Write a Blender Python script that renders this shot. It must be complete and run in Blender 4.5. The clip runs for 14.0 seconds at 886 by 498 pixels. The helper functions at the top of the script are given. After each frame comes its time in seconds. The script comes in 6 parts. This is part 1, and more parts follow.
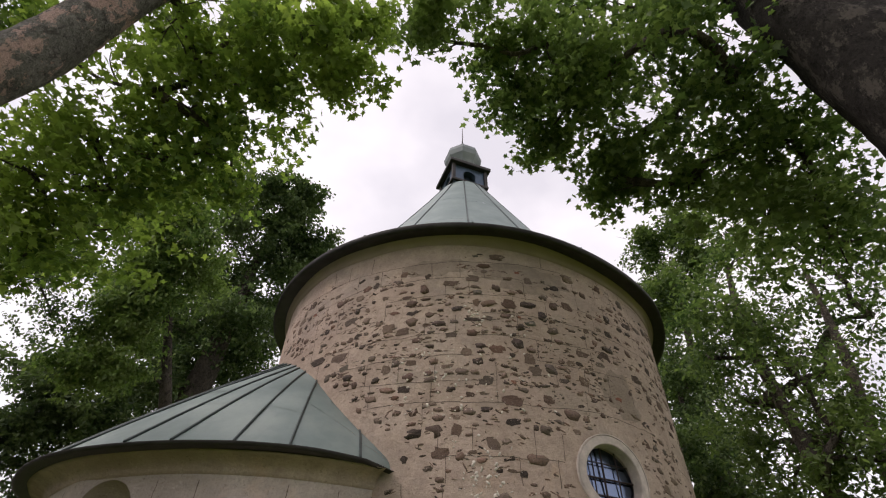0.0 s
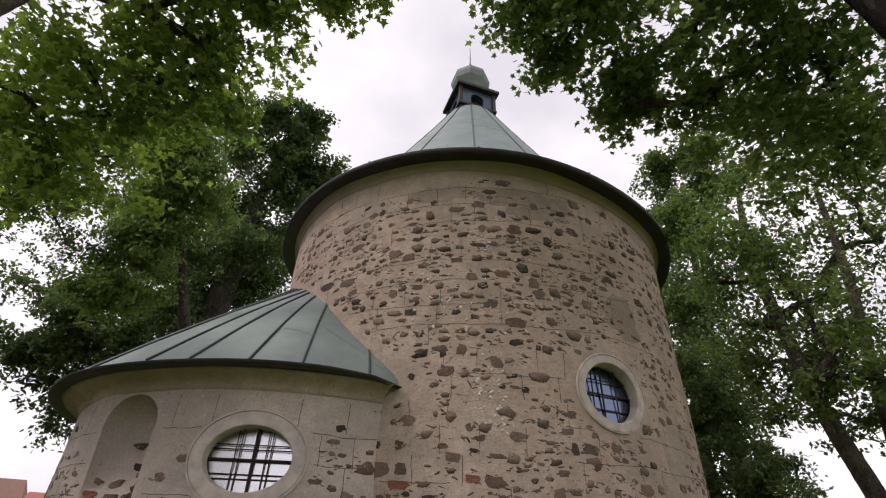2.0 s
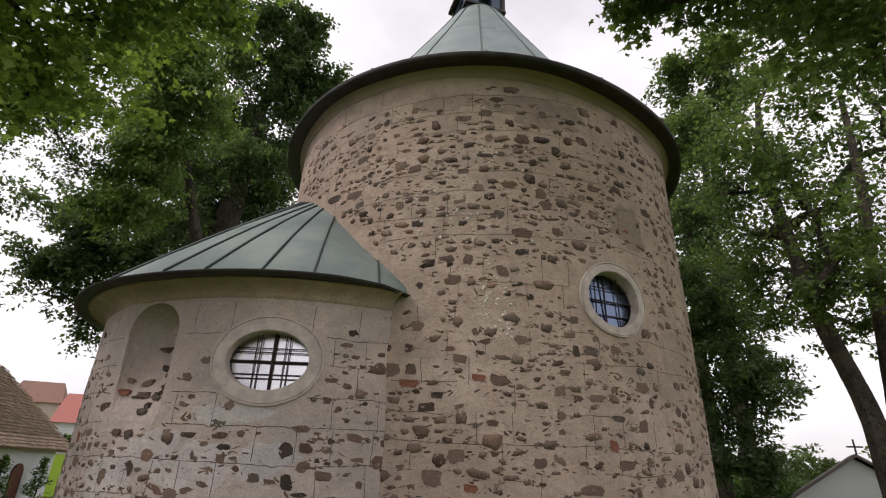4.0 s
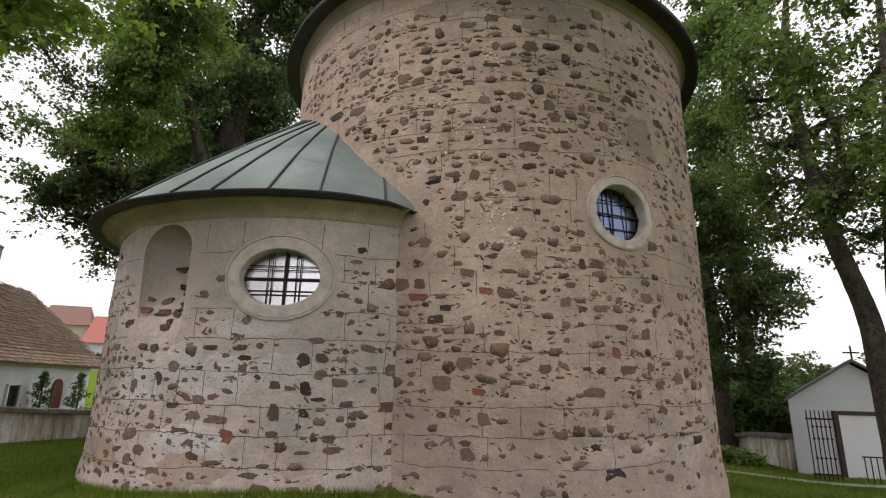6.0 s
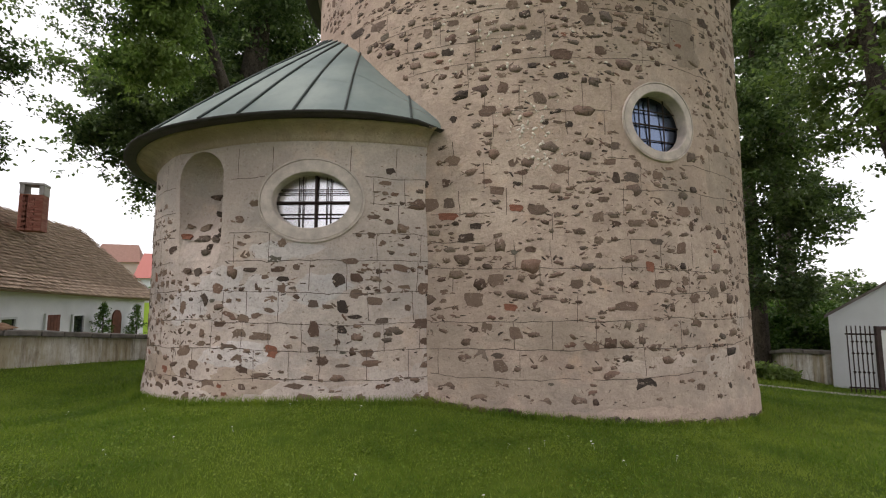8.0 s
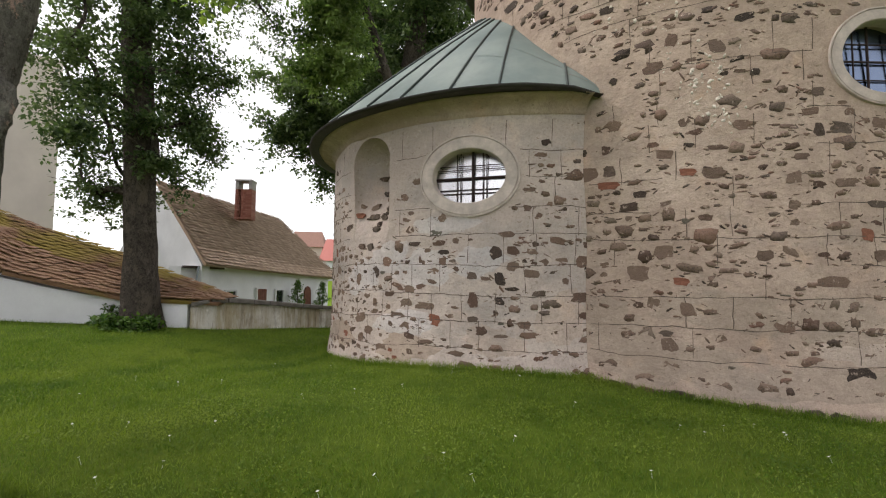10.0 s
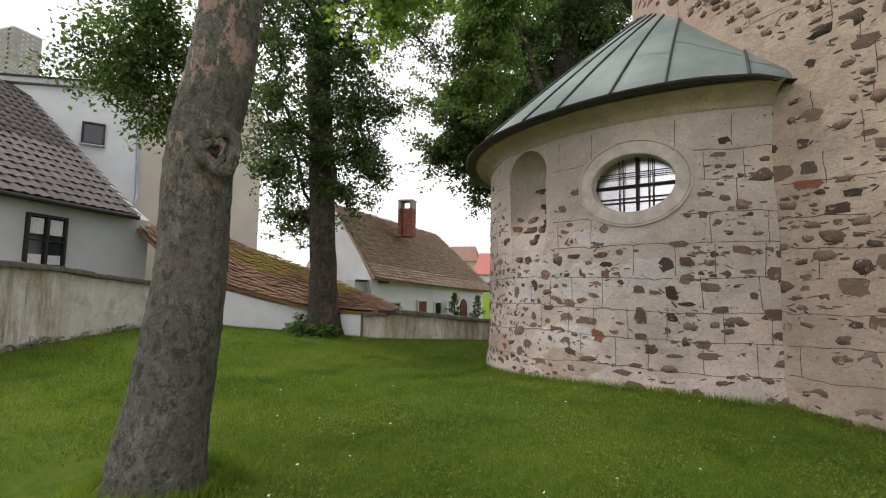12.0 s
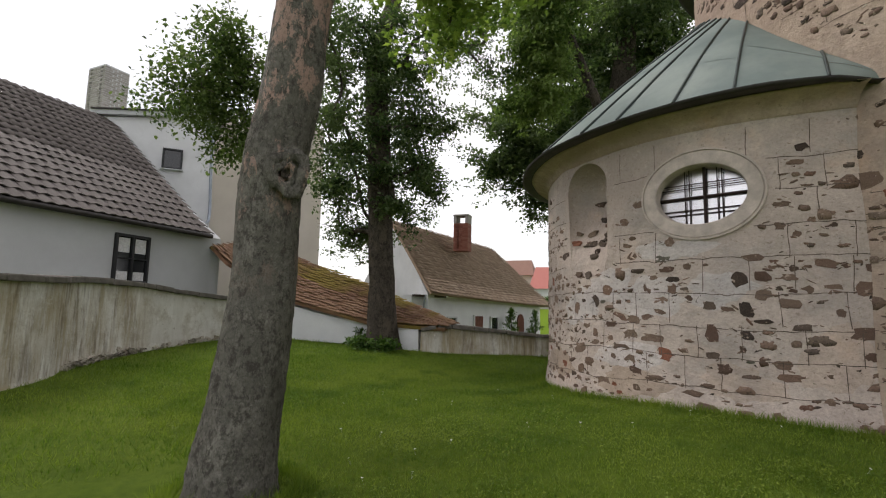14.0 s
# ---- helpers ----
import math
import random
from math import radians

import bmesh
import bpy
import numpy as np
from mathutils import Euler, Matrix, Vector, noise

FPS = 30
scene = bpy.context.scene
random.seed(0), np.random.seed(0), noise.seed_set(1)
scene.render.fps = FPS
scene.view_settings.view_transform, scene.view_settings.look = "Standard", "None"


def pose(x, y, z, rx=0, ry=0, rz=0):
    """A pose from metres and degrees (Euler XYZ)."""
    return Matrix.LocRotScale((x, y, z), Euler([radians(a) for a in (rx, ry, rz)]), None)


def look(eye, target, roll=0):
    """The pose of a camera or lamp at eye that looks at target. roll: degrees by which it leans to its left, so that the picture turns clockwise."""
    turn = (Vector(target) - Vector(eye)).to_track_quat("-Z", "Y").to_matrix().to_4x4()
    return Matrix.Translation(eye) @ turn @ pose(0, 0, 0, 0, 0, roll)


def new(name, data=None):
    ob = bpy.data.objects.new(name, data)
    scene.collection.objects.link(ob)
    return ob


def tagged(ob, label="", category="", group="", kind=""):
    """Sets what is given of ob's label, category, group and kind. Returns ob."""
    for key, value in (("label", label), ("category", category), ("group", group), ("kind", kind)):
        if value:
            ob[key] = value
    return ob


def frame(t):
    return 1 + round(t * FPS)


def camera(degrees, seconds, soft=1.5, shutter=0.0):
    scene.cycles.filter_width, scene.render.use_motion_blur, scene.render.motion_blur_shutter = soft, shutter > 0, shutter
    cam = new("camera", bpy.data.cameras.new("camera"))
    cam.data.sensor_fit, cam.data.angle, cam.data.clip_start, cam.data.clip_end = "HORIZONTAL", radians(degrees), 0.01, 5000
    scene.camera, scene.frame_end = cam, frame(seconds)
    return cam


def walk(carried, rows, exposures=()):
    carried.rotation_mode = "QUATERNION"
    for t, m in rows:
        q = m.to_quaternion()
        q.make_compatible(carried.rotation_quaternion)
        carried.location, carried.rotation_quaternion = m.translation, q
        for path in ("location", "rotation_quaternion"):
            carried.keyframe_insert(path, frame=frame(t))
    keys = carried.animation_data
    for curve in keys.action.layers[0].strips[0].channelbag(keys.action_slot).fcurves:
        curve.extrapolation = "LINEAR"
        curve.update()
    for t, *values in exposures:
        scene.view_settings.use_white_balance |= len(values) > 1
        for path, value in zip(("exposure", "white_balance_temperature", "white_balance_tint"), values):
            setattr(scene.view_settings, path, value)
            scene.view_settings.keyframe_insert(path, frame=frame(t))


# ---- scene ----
cam = camera(84.04, 14.0, soft=1.15)
# seconds, place, and the three turns of the carried camera
ROWS = [
    (0, 0.000, 0.000, 1.716, 131.22, -1.18, 0.03),
    (0.5, 0.051, -0.014, 1.713, 129.69, -1.31, 0.47),
    (1, 0.056, -0.013, 1.716, 127.66, -1.41, 0.53),
    (1.5, 0.048, -0.007, 1.707, 126.16, -1.42, 0.51),
    (2, 0.052, 0.018, 1.687, 122.87, -1.58, 1.03),
    (2.5, 0.056, 0.021, 1.668, 120.09, -1.62, 1.14),
    (3, 0.057, 0.022, 1.660, 117.63, -1.69, 1.58),
    (3.5, 0.056, 0.021, 1.651, 115.30, -1.67, 1.79),
    (6, 0.082, 0.047, 1.573, 103.79, -0.84, 3.24),
    (6.5, 0.080, 0.055, 1.556, 101.55, -0.74, 3.64),
    (7, 0.084, 0.083, 1.529, 98.47, -0.35, 3.85),
    (9.5, 0.099, 0.114, 1.285, 94.45, -0.26, 19.39),
    (10, 0.085, 0.102, 1.281, 93.92, -0.60, 25.03),
    (10.5, 0.069, 0.104, 1.248, 92.60, -0.54, 30.22),
    (11, 0.046, 0.089, 1.252, 91.69, -0.46, 34.47),
    (11.5, 0.036, 0.063, 1.270, 92.92, -0.65, 39.10),
    (12, 0.018, 0.052, 1.280, 95.23, -0.96, 42.57),
    (12.5, 0.005, 0.039, 1.288, 96.29, -1.19, 44.83),
    (13, 0.008, 0.018, 1.291, 96.71, -1.26, 46.77),
    (13.5, 0.007, 0.011, 1.289, 96.77, -1.17, 48.08),
    (14, 0.005, 0.008, 1.294, 96.77, -1.13, 48.96),
]
walk(cam, [(t, pose(*r)) for t, *r in ROWS], exposures=[(0.0, 0.30, 6500, 20), (3.0, 0.28, 6500, 19), (6.0, 0.54, 6500, 16), (7.0, 0.64, 6500, 16), (9.5, 0.76, 6500, 13), (11.0, 0.95, 6500, 13), (12.0, 0.80, 6500, 13), (13.0, 0.64, 6500, 13), (14.0, 0.50, 6500, 13)])

# ---------------------------------------------------------------- light
SUN_AZ, SUN_EL = -112.0, 52.0
world = bpy.data.worlds.new("sky")
scene.world = world
world.use_nodes = True
wn, wl = world.node_tree.nodes, world.node_tree.links
wn.clear()
w_out = wn.new("ShaderNodeOutputWorld")
sky = wn.new("ShaderNodeTexSky")
sky.sky_type, sky.sun_disc = "NISHITA", False
sky.sun_elevation, sky.sun_rotation = radians(SUN_EL), radians(SUN_AZ)
w_tc = wn.new("ShaderNodeTexCoord")
w_map = wn.new("ShaderNodeMapping")
w_map.inputs["Scale"].default_value = (1.2, 1.2, 2.0)
w_noise = wn.new("ShaderNodeTexNoise")
w_noise.inputs["Scale"].default_value, w_noise.inputs["Detail"].default_value = 1.6, 5
w_ramp = wn.new("ShaderNodeValToRGB")
w_ramp.color_ramp.elements[0].position, w_ramp.color_ramp.elements[0].color = 0.40, (0.66, 0.65, 0.655, 1)
w_ramp.color_ramp.elements[1].position, w_ramp.color_ramp.elements[1].color = 0.56, (0.875, 0.855, 0.835, 1)
bg_sky, bg_cloud = wn.new("ShaderNodeBackground"), wn.new("ShaderNodeBackground")
bg_sky.inputs["Strength"].default_value, bg_cloud.inputs["Strength"].default_value = 0.022, 0.95
w_add = wn.new("ShaderNodeAddShader")
wl.new(w_tc.outputs["Generated"], w_map.inputs["Vector"])
wl.new(w_map.outputs["Vector"], w_noise.inputs["Vector"])
wl.new(w_noise.outputs["Fac"], w_ramp.inputs["Fac"])
wl.new(w_ramp.outputs["Color"], bg_cloud.inputs["Color"])
wl.new(sky.outputs["Color"], bg_sky.inputs["Color"])
wl.new(bg_sky.outputs[0], w_add.inputs[0])
wl.new(bg_cloud.outputs[0], w_add.inputs[1])
wl.new(w_add.outputs[0], w_out.inputs["Surface"])

sun = bpy.data.lights.new("sun", "SUN")
sun.energy, sun.angle, sun.color = 1.25, radians(24), (1.0, 0.95, 0.87)
sun_ob = new("sun", sun)
az, el = radians(SUN_AZ), radians(SUN_EL)
sun_dir = Vector((math.sin(az) * math.cos(el), math.cos(az) * math.cos(el), math.sin(el)))
sun_ob.matrix_world = look(sun_dir * 40, (0, 0, 0))


# ---------------------------------------------------------------- materials
class Mat:
    """A small builder of node materials."""

    def __init__(self, name, rough=0.8, metal=0.0, spec=0.3):
        self.m = bpy.data.materials.new(name)
        self.m.use_nodes = True
        self.n, self.l = self.m.node_tree.nodes, self.m.node_tree.links
        self.b = self.n["Principled BSDF"]
        self.out = self.n["Material Output"]
        self.b.inputs["Roughness"].default_value = rough
        self.b.inputs["Metallic"].default_value = metal
        self.b.inputs["Specular IOR Level"].default_value = spec
        self.tc = self.n.new("ShaderNodeTexCoord")

    def noise(self, scale, detail=4, rough=0.55, stretch=(1, 1, 1), coord="Object"):
        mp = self.n.new("ShaderNodeMapping")
        mp.inputs["Scale"].default_value = stretch
        self.l.new(self.tc.outputs[coord], mp.inputs["Vector"])
        t = self.n.new("ShaderNodeTexNoise")
        t.inputs["Scale"].default_value, t.inputs["Detail"].default_value = scale, detail
        t.inputs["Roughness"].default_value = rough
        self.l.new(mp.outputs["Vector"], t.inputs["Vector"])
        return t.outputs["Fac"]

    def ramp(self, fac, stops):
        r = self.n.new("ShaderNodeValToRGB")
        e = r.color_ramp.elements
        while len(e) < len(stops):
            e.new(0.5)
        for k, (p, c) in enumerate(stops):
            e[k].position = p
            e[k].color = (*c, 1) if len(c) == 3 else c
        self.l.new(fac, r.inputs["Fac"])
        return r.outputs["Color"]

    def mix(self, fac, a, b, kind="MIX"):
        x = self.n.new("ShaderNodeMix")
        x.data_type, x.blend_type = "RGBA", kind
        for s, v in ((x.inputs[0], fac), (x.inputs[6], a), (x.inputs[7], b)):
            if isinstance(v, (int, float)):
                s.default_value = v
            elif isinstance(v, tuple):
                s.default_value = (*v, 1)
            else:
                self.l.new(v, s)
        return x.outputs[2]

    def grey(self, fac, lo, hi, a=0.0, b=1.0):
        r = self.n.new("ShaderNodeMapRange")
        for k, v in enumerate((lo, hi, a, b), 1):
            r.inputs[k].default_value = v
        self.l.new(fac, r.inputs[0])
        return r.outputs[0]

    def random(self):
        return self.n.new("ShaderNodeObjectInfo").outputs["Random"]

    def island(self):
        return self.n.new("ShaderNodeNewGeometry").outputs["Random Per Island"]

    def colour(self, socket):
        self.l.new(socket, self.b.inputs["Base Color"])
        return self

    def bump(self, socket, strength=0.4, dist=0.01):
        bp = self.n.new("ShaderNodeBump")
        bp.inputs["Strength"].default_value, bp.inputs["Distance"].default_value = strength, dist
        self.l.new(socket, bp.inputs["Height"])
        if self.b.inputs["Normal"].links:
            self.l.new(self.b.inputs["Normal"].links[0].from_socket, bp.inputs["Normal"])
        self.l.new(bp.outputs["Normal"], self.b.inputs["Normal"])
        return self


def m_plaster(name, base, dark, pale):
    k = Mat(name, 0.92, spec=0.15)
    big, mid, fine = k.noise(0.55, 5), k.noise(3.2, 8, 0.72), k.noise(34, 5, 0.65)
    c = k.ramp(big, [(0.30, dark), (0.5, base), (0.72, pale)])
    c = k.mix(k.grey(mid, 0.40, 0.66, 0, 0.8), c, dark)
    c = k.mix(k.grey(k.noise(6.5, 7, 0.7, (1, 1, 1.5)), 0.52, 0.62, 0, 0.45), c, dark)
    c = k.mix(k.grey(k.noise(9, 5, 0.7), 0.58, 0.70, 0, 0.5), c, pale)
    c = k.mix(k.grey(k.noise(0.9, 6, 0.7, (1, 1, 1.8)), 0.50, 0.66, 0, 0.55), c, tuple(0.62 * v for v in (base[0] * 0.92, base[1], base[2] * 1.06)))
    c = k.mix(k.grey(k.noise(1.7, 5, 0.65), 0.60, 0.74, 0, 0.5), c, (base[0] * 1.12, base[1] * 0.98, base[2] * 0.84))
    c = k.mix(k.grey(fine, 0.45, 0.72, 0.0, 0.28), c, (0.22, 0.165, 0.13))
    c = k.mix(k.grey(k.noise(17, 6, 0.75), 0.60, 0.66, 0, 0.5), c, (0.21, 0.16, 0.13))
    k.colour(c)
    return k.bump(fine, 0.3, 0.009).bump(k.noise(14, 6, 0.7), 0.5, 0.025).bump(mid, 0.6, 0.055).m


M_TOWER = m_plaster("old_lime_plaster", (0.54, 0.418, 0.342), (0.395, 0.296, 0.242), (0.62, 0.50, 0.418))
M_APSE = m_plaster("pale_lime_plaster", (0.60, 0.505, 0.45), (0.44, 0.365, 0.325), (0.69, 0.60, 0.54))


def geo_noise(k, scale):
    """Noise in world space, so that pieces that share a mesh still differ."""
    t = k.n.new("ShaderNodeTexNoise")
    t.inputs["Scale"].default_value, t.inputs["Detail"].default_value, t.inputs["Roughness"].default_value = scale, 6, 0.7
    k.l.new(k.n.new("ShaderNodeNewGeometry").outputs["Position"], t.inputs["Vector"])
    return t.outputs["Fac"]


def m_stone(name, by_object=True, soft=0.0):
    """Dark field stone; soft moves it towards brown stone still skinned with plaster."""
    k = Mat(name, 0.85, spec=0.25)
    pick = k.random() if by_object else k.island()
    c = k.ramp(pick, [(0.0, (0.040, 0.030, 0.026)), (0.24, (0.075, 0.052, 0.041)), (0.46, (0.135, 0.080, 0.060)), (0.62, (0.175, 0.122, 0.096)),
                      (0.74, (0.110, 0.086, 0.070)), (0.86, (0.23, 0.165, 0.126)), (0.92, (0.19, 0.098, 0.070)), (1.0, (0.15, 0.14, 0.115))])
    if soft:
        c = k.mix(soft, c, (0.285, 0.190, 0.142))
    g = k.noise(28, 5, 0.7)
    c = k.mix(k.grey(g, 0.45, 0.70, 0, 0.45), c, (0.25, 0.185, 0.15))
    c = k.mix(k.grey(k.noise(55, 4, 0.7), 0.52, 0.62, 0, 0.5), c, (0.033, 0.026, 0.023))
    c = k.mix(k.grey(geo_noise(k, 15), 0.60, 0.65, 0, 0.8), c, (0.47, 0.37, 0.305))
    k.colour(c)
    return k.bump(g, 0.8, 0.015).m


M_STONE_SOFT, M_SOFT_ALL = m_stone("plaster_skinned_stone", soft=0.5), m_stone("plaster_skinned_rubble", False, 0.45)
M_STONE, M_STONE_ALL = m_stone("field_stone"), m_stone("field_stone_small", False)


def m_plain(name, col, rough=0.8, vary=0.3, scale=6.0, metal=0.0, bump=0.3, spec=0.3, fine=60):
    k = Mat(name, rough, metal, spec)
    d = tuple(v * (1 - vary) for v in col)
    p = tuple(min(1, v * (1 + vary)) for v in col)
    c = k.ramp(k.noise(scale, 5, 0.6), [(0.3, d), (0.5, col), (0.7, p)])
    f = k.noise(fine, 4, 0.65)
    c = k.mix(k.grey(f, 0.4, 0.7, 0, 0.3), c, d)
    k.colour(c)
    return k.bump(f, bump, 0.006).m


M_SMOOTH = m_plain("smooth_render", (0.36, 0.275, 0.225), 0.9, 0.14, 1.5)
M_BRICK = m_plain("red_brick", (0.24, 0.10, 0.065), 0.9, 0.35, 14)
M_JOINT = m_plain("scored_joint", (0.13, 0.098, 0.080), 0.95, 0.35, 9)
M_LIME = m_plain("white_lime_patch", (0.62, 0.56, 0.49), 0.95, 0.25, 20, bump=0.8)
M_RING = m_plain("window_surround_plaster", (0.53, 0.455, 0.41), 0.9, 0.25, 7)
M_SOFFIT = m_plain("dark_soffit_metal", (0.045, 0.040, 0.038), 0.55, 0.3, 4, 0.3)
M_IRON = m_plain("wrought_iron", (0.040, 0.026, 0.024), 0.6, 0.4, 25, 0.5)
M_SEAM = m_plain("standing_seam_metal", (0.065, 0.08, 0.078), 0.45, 0.3, 3, 0.5)
M_DARK = m_plain("dark_interior", (0.02, 0.02, 0.022), 0.9, 0.2)


def m_sheet(name, a, b, c3):
    k = Mat(name, 0.58, 0.15, 0.4)
    c = k.ramp(k.noise(1.1, 5, 0.6), [(0.3, a), (0.5, b), (0.7, c3)])
    s = k.noise(7, 5, 0.65, (1, 1, 0.25))
    c = k.mix(k.grey(s, 0.5, 0.72, 0, 0.45), c, (0.20, 0.235, 0.225))
    c = k.mix(k.grey(k.island(), 0, 1, 0.0, 0.28), c, (0.10, 0.13, 0.135))
    k.colour(c)
    return k.bump(k.noise(2.2, 3), 0.25, 0.03).m


M_SHEET = m_sheet("weathered_grey_green_sheet", (0.155, 0.20, 0.19), (0.215, 0.265, 0.25), (0.29, 0.335, 0.31))
M_DOME = m_sheet("dome_sheet", (0.11, 0.125, 0.13), (0.17, 0.19, 0.19), (0.25, 0.265, 0.26))
M_LANTERN = m_plain("lantern_blue_grey_sheet", (0.075, 0.105, 0.15), 0.4, 0.25, 5, 0.4)


def m_pane(name, tint=(0.78, 0.77, 0.77)):
    k = Mat(name, 0.04, 0.0, 0.5)
    k.b.inputs["Base Color"].default_value = (*tint, 1)
    k.b.inputs["Metallic"].default_value = 1.0
    k.b.inputs["Roughness"].default_value = 0.22
    return k.bump(k.noise(2.5, 2), 0.06, 0.02).m


M_PANE = m_pane("sky_reflecting_glass")
M_PANE_DARK = m_pane("dim_blue_glass", (0.15, 0.19, 0.27))


def m_bark(name, dark, mid, pale, patch, patch_from=-5.0, plates=27.0):
    """Bark in small plates between dark cracks, with peeled patches above a height."""
    k = Mat(name, 0.95, spec=0.12)
    n1, n2 = k.noise(5, 8, 0.75, (1, 1, 0.65)), k.noise(34, 8, 0.75, (1, 1, 0.7))
    c = k.ramp(n1, [(0.38, mid), (0.50, mid), (0.64, pale)])
    warp = k.n.new("ShaderNodeMix")
    warp.data_type, warp.blend_type = "RGBA", "LINEAR_LIGHT"
    warp.inputs[0].default_value = 0.07
    k.l.new(k.tc.outputs["Object"], warp.inputs[6])
    wob = k.n.new("ShaderNodeTexNoise")
    wob.inputs["Scale"].default_value, wob.inputs["Detail"].default_value = 7, 5
    k.l.new(k.tc.outputs["Object"], wob.inputs["Vector"])
    k.l.new(wob.outputs["Color"], warp.inputs[7])
    mp = k.n.new("ShaderNodeMapping")
    mp.inputs["Scale"].default_value = (1, 1, 0.5)
    k.l.new(warp.outputs[2], mp.inputs["Vector"])
    vo = k.n.new("ShaderNodeTexVoronoi")
    vo.feature = "DISTANCE_TO_EDGE"
    vo.inputs["Scale"].default_value = plates
    k.l.new(mp.outputs["Vector"], vo.inputs["Vector"])
    edge = k.grey(vo.outputs["Distance"], 0.0, 0.16, 0.0, 1.0)
    crack = k.grey(vo.outputs["Distance"], 0.01, 0.09, 0.30, 0.0)
    c = k.mix(k.grey(k.noise(15, 9, 0.8, (1, 1, 0.7)), 0.50, 0.57, 0, 0.8), c, dark)
    c = k.mix(k.grey(k.noise(26, 7, 0.75), 0.56, 0.62, 0, 0.6), c, pale)
    c = k.mix(crack, c, dark)
    sep = k.n.new("ShaderNodeSeparateXYZ")
    k.l.new(k.tc.outputs["Object"], sep.inputs[0])
    up = k.grey(sep.outputs[2], patch_from, patch_from + 1.2, 0.0, 1.0)
    many = k.n.new("ShaderNodeMath")
    many.operation = "MULTIPLY"
    k.l.new(k.grey(k.noise(3.4, 9, 0.8, (1, 1, 0.55)), 0.53, 0.55, 0, 0.9), many.inputs[0])
    k.l.new(up, many.inputs[1])
    c = k.mix(many.outputs[0], c, patch)
    c = k.mix(k.grey(n2, 0.52, 0.62, 0, 0.5), c, dark)
    k.colour(c)
    return k.bump(n2, 1.0, 0.03).bump(edge, 0.5, 0.015).bump(k.noise(15, 9, 0.8, (1, 1, 0.7)), 0.9, 0.03).bump(n1, 0.8, 0.05).m


M_BARK = m_bark("flaky_maple_bark", (0.072, 0.066, 0.056), (0.19, 0.180, 0.156), (0.32, 0.305, 0.265), (0.54, 0.37, 0.305), 1.3)
M_BARK_DARK = m_bark("dark_linden_bark", (0.032, 0.027, 0.023), (0.084, 0.070, 0.058), (0.15, 0.128, 0.105), (0.125, 0.105, 0.08))

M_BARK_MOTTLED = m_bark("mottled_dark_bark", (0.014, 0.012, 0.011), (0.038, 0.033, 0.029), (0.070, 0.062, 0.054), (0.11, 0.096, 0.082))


def m_leaf(name, dark, mid, light, trans=0.45, patch=0.5):
    k = Mat(name, 0.55, spec=0.25)
    c = k.ramp(k.island(), [(0.0, dark), (0.55, mid), (1.0, light)])
    c = k.mix(k.grey(k.noise(0.6, 4), 0.42, 0.62, 0, patch), c, light)
    c = k.mix(k.grey(k.noise(1.3, 5, 0.65), 0.52, 0.66, 0, patch), c, dark)
    k.colour(c)
    tr = k.n.new("ShaderNodeBsdfTranslucent")
    k.l.new(k.mix(1.0, c, (1.4, 1.65, 0.85), "MULTIPLY"), tr.inputs["Color"])
    mx = k.n.new("ShaderNodeMixShader")
    mx.inputs[0].default_value = trans
    k.l.new(k.b.outputs[0], mx.inputs[1])
    k.l.new(tr.outputs[0], mx.inputs[2])
    k.l.new(mx.outputs[0], k.out.inputs["Surface"])
    return k.m


M_MAPLE = m_leaf("maple_leaf", (0.060, 0.098, 0.026), (0.125, 0.180, 0.048), (0.26, 0.31, 0.085), 0.52)
M_MAPLE_DARK = m_leaf("dark_maple_leaf", (0.050, 0.084, 0.032), (0.100, 0.145, 0.054), (0.20, 0.245, 0.10), 0.48)
M_DEEP = m_leaf("deep_green_leaf", (0.034, 0.058, 0.028), (0.070, 0.104, 0.046), (0.150, 0.185, 0.090), 0.38)
M_MID = m_leaf("mid_green_leaf", (0.034, 0.058, 0.024), (0.075, 0.110, 0.042), (0.17, 0.21, 0.085), 0.44)
M_LINDEN = m_leaf("linden_leaf", (0.060, 0.098, 0.030), (0.120, 0.180, 0.056), (0.25, 0.30, 0.115), 0.45)
M_BUSH = m_leaf("shrub_leaf", (0.03, 0.07, 0.015), (0.06, 0.12, 0.025), (0.11, 0.17, 0.04), 0.35)


def m_lawn():
    k = Mat("lawn", 0.95, spec=0.1)
    a, b2 = k.noise(0.35, 5, 0.6), k.noise(9, 6, 0.7)
    c = k.ramp(a, [(0.3, (0.062, 0.108, 0.011)), (0.52, (0.105, 0.160, 0.014)), (0.72, (0.167, 0.213, 0.026))])
    c = k.mix(k.grey(k.noise(1.6, 6, 0.65), 0.42, 0.62, 0, 0.6), c, (0.148, 0.205, 0.027))
    c = k.mix(k.grey(b2, 0.4, 0.7, 0, 0.6), c, (0.049, 0.095, 0.009))
    c = k.mix(k.grey(k.noise(0.8, 6, 0.7), 0.58, 0.68, 0, 0.55), c, (0.057, 0.118, 0.011))
    c = k.mix(k.grey(k.noise(1.1, 5, 0.7), 0.63, 0.73, 0, 0.4), c, (0.144, 0.129, 0.046))
    k.colour(c)
    return k.bump(k.noise(70, 4, 0.7), 1.0, 0.03).bump(b2, 0.5, 0.03).m


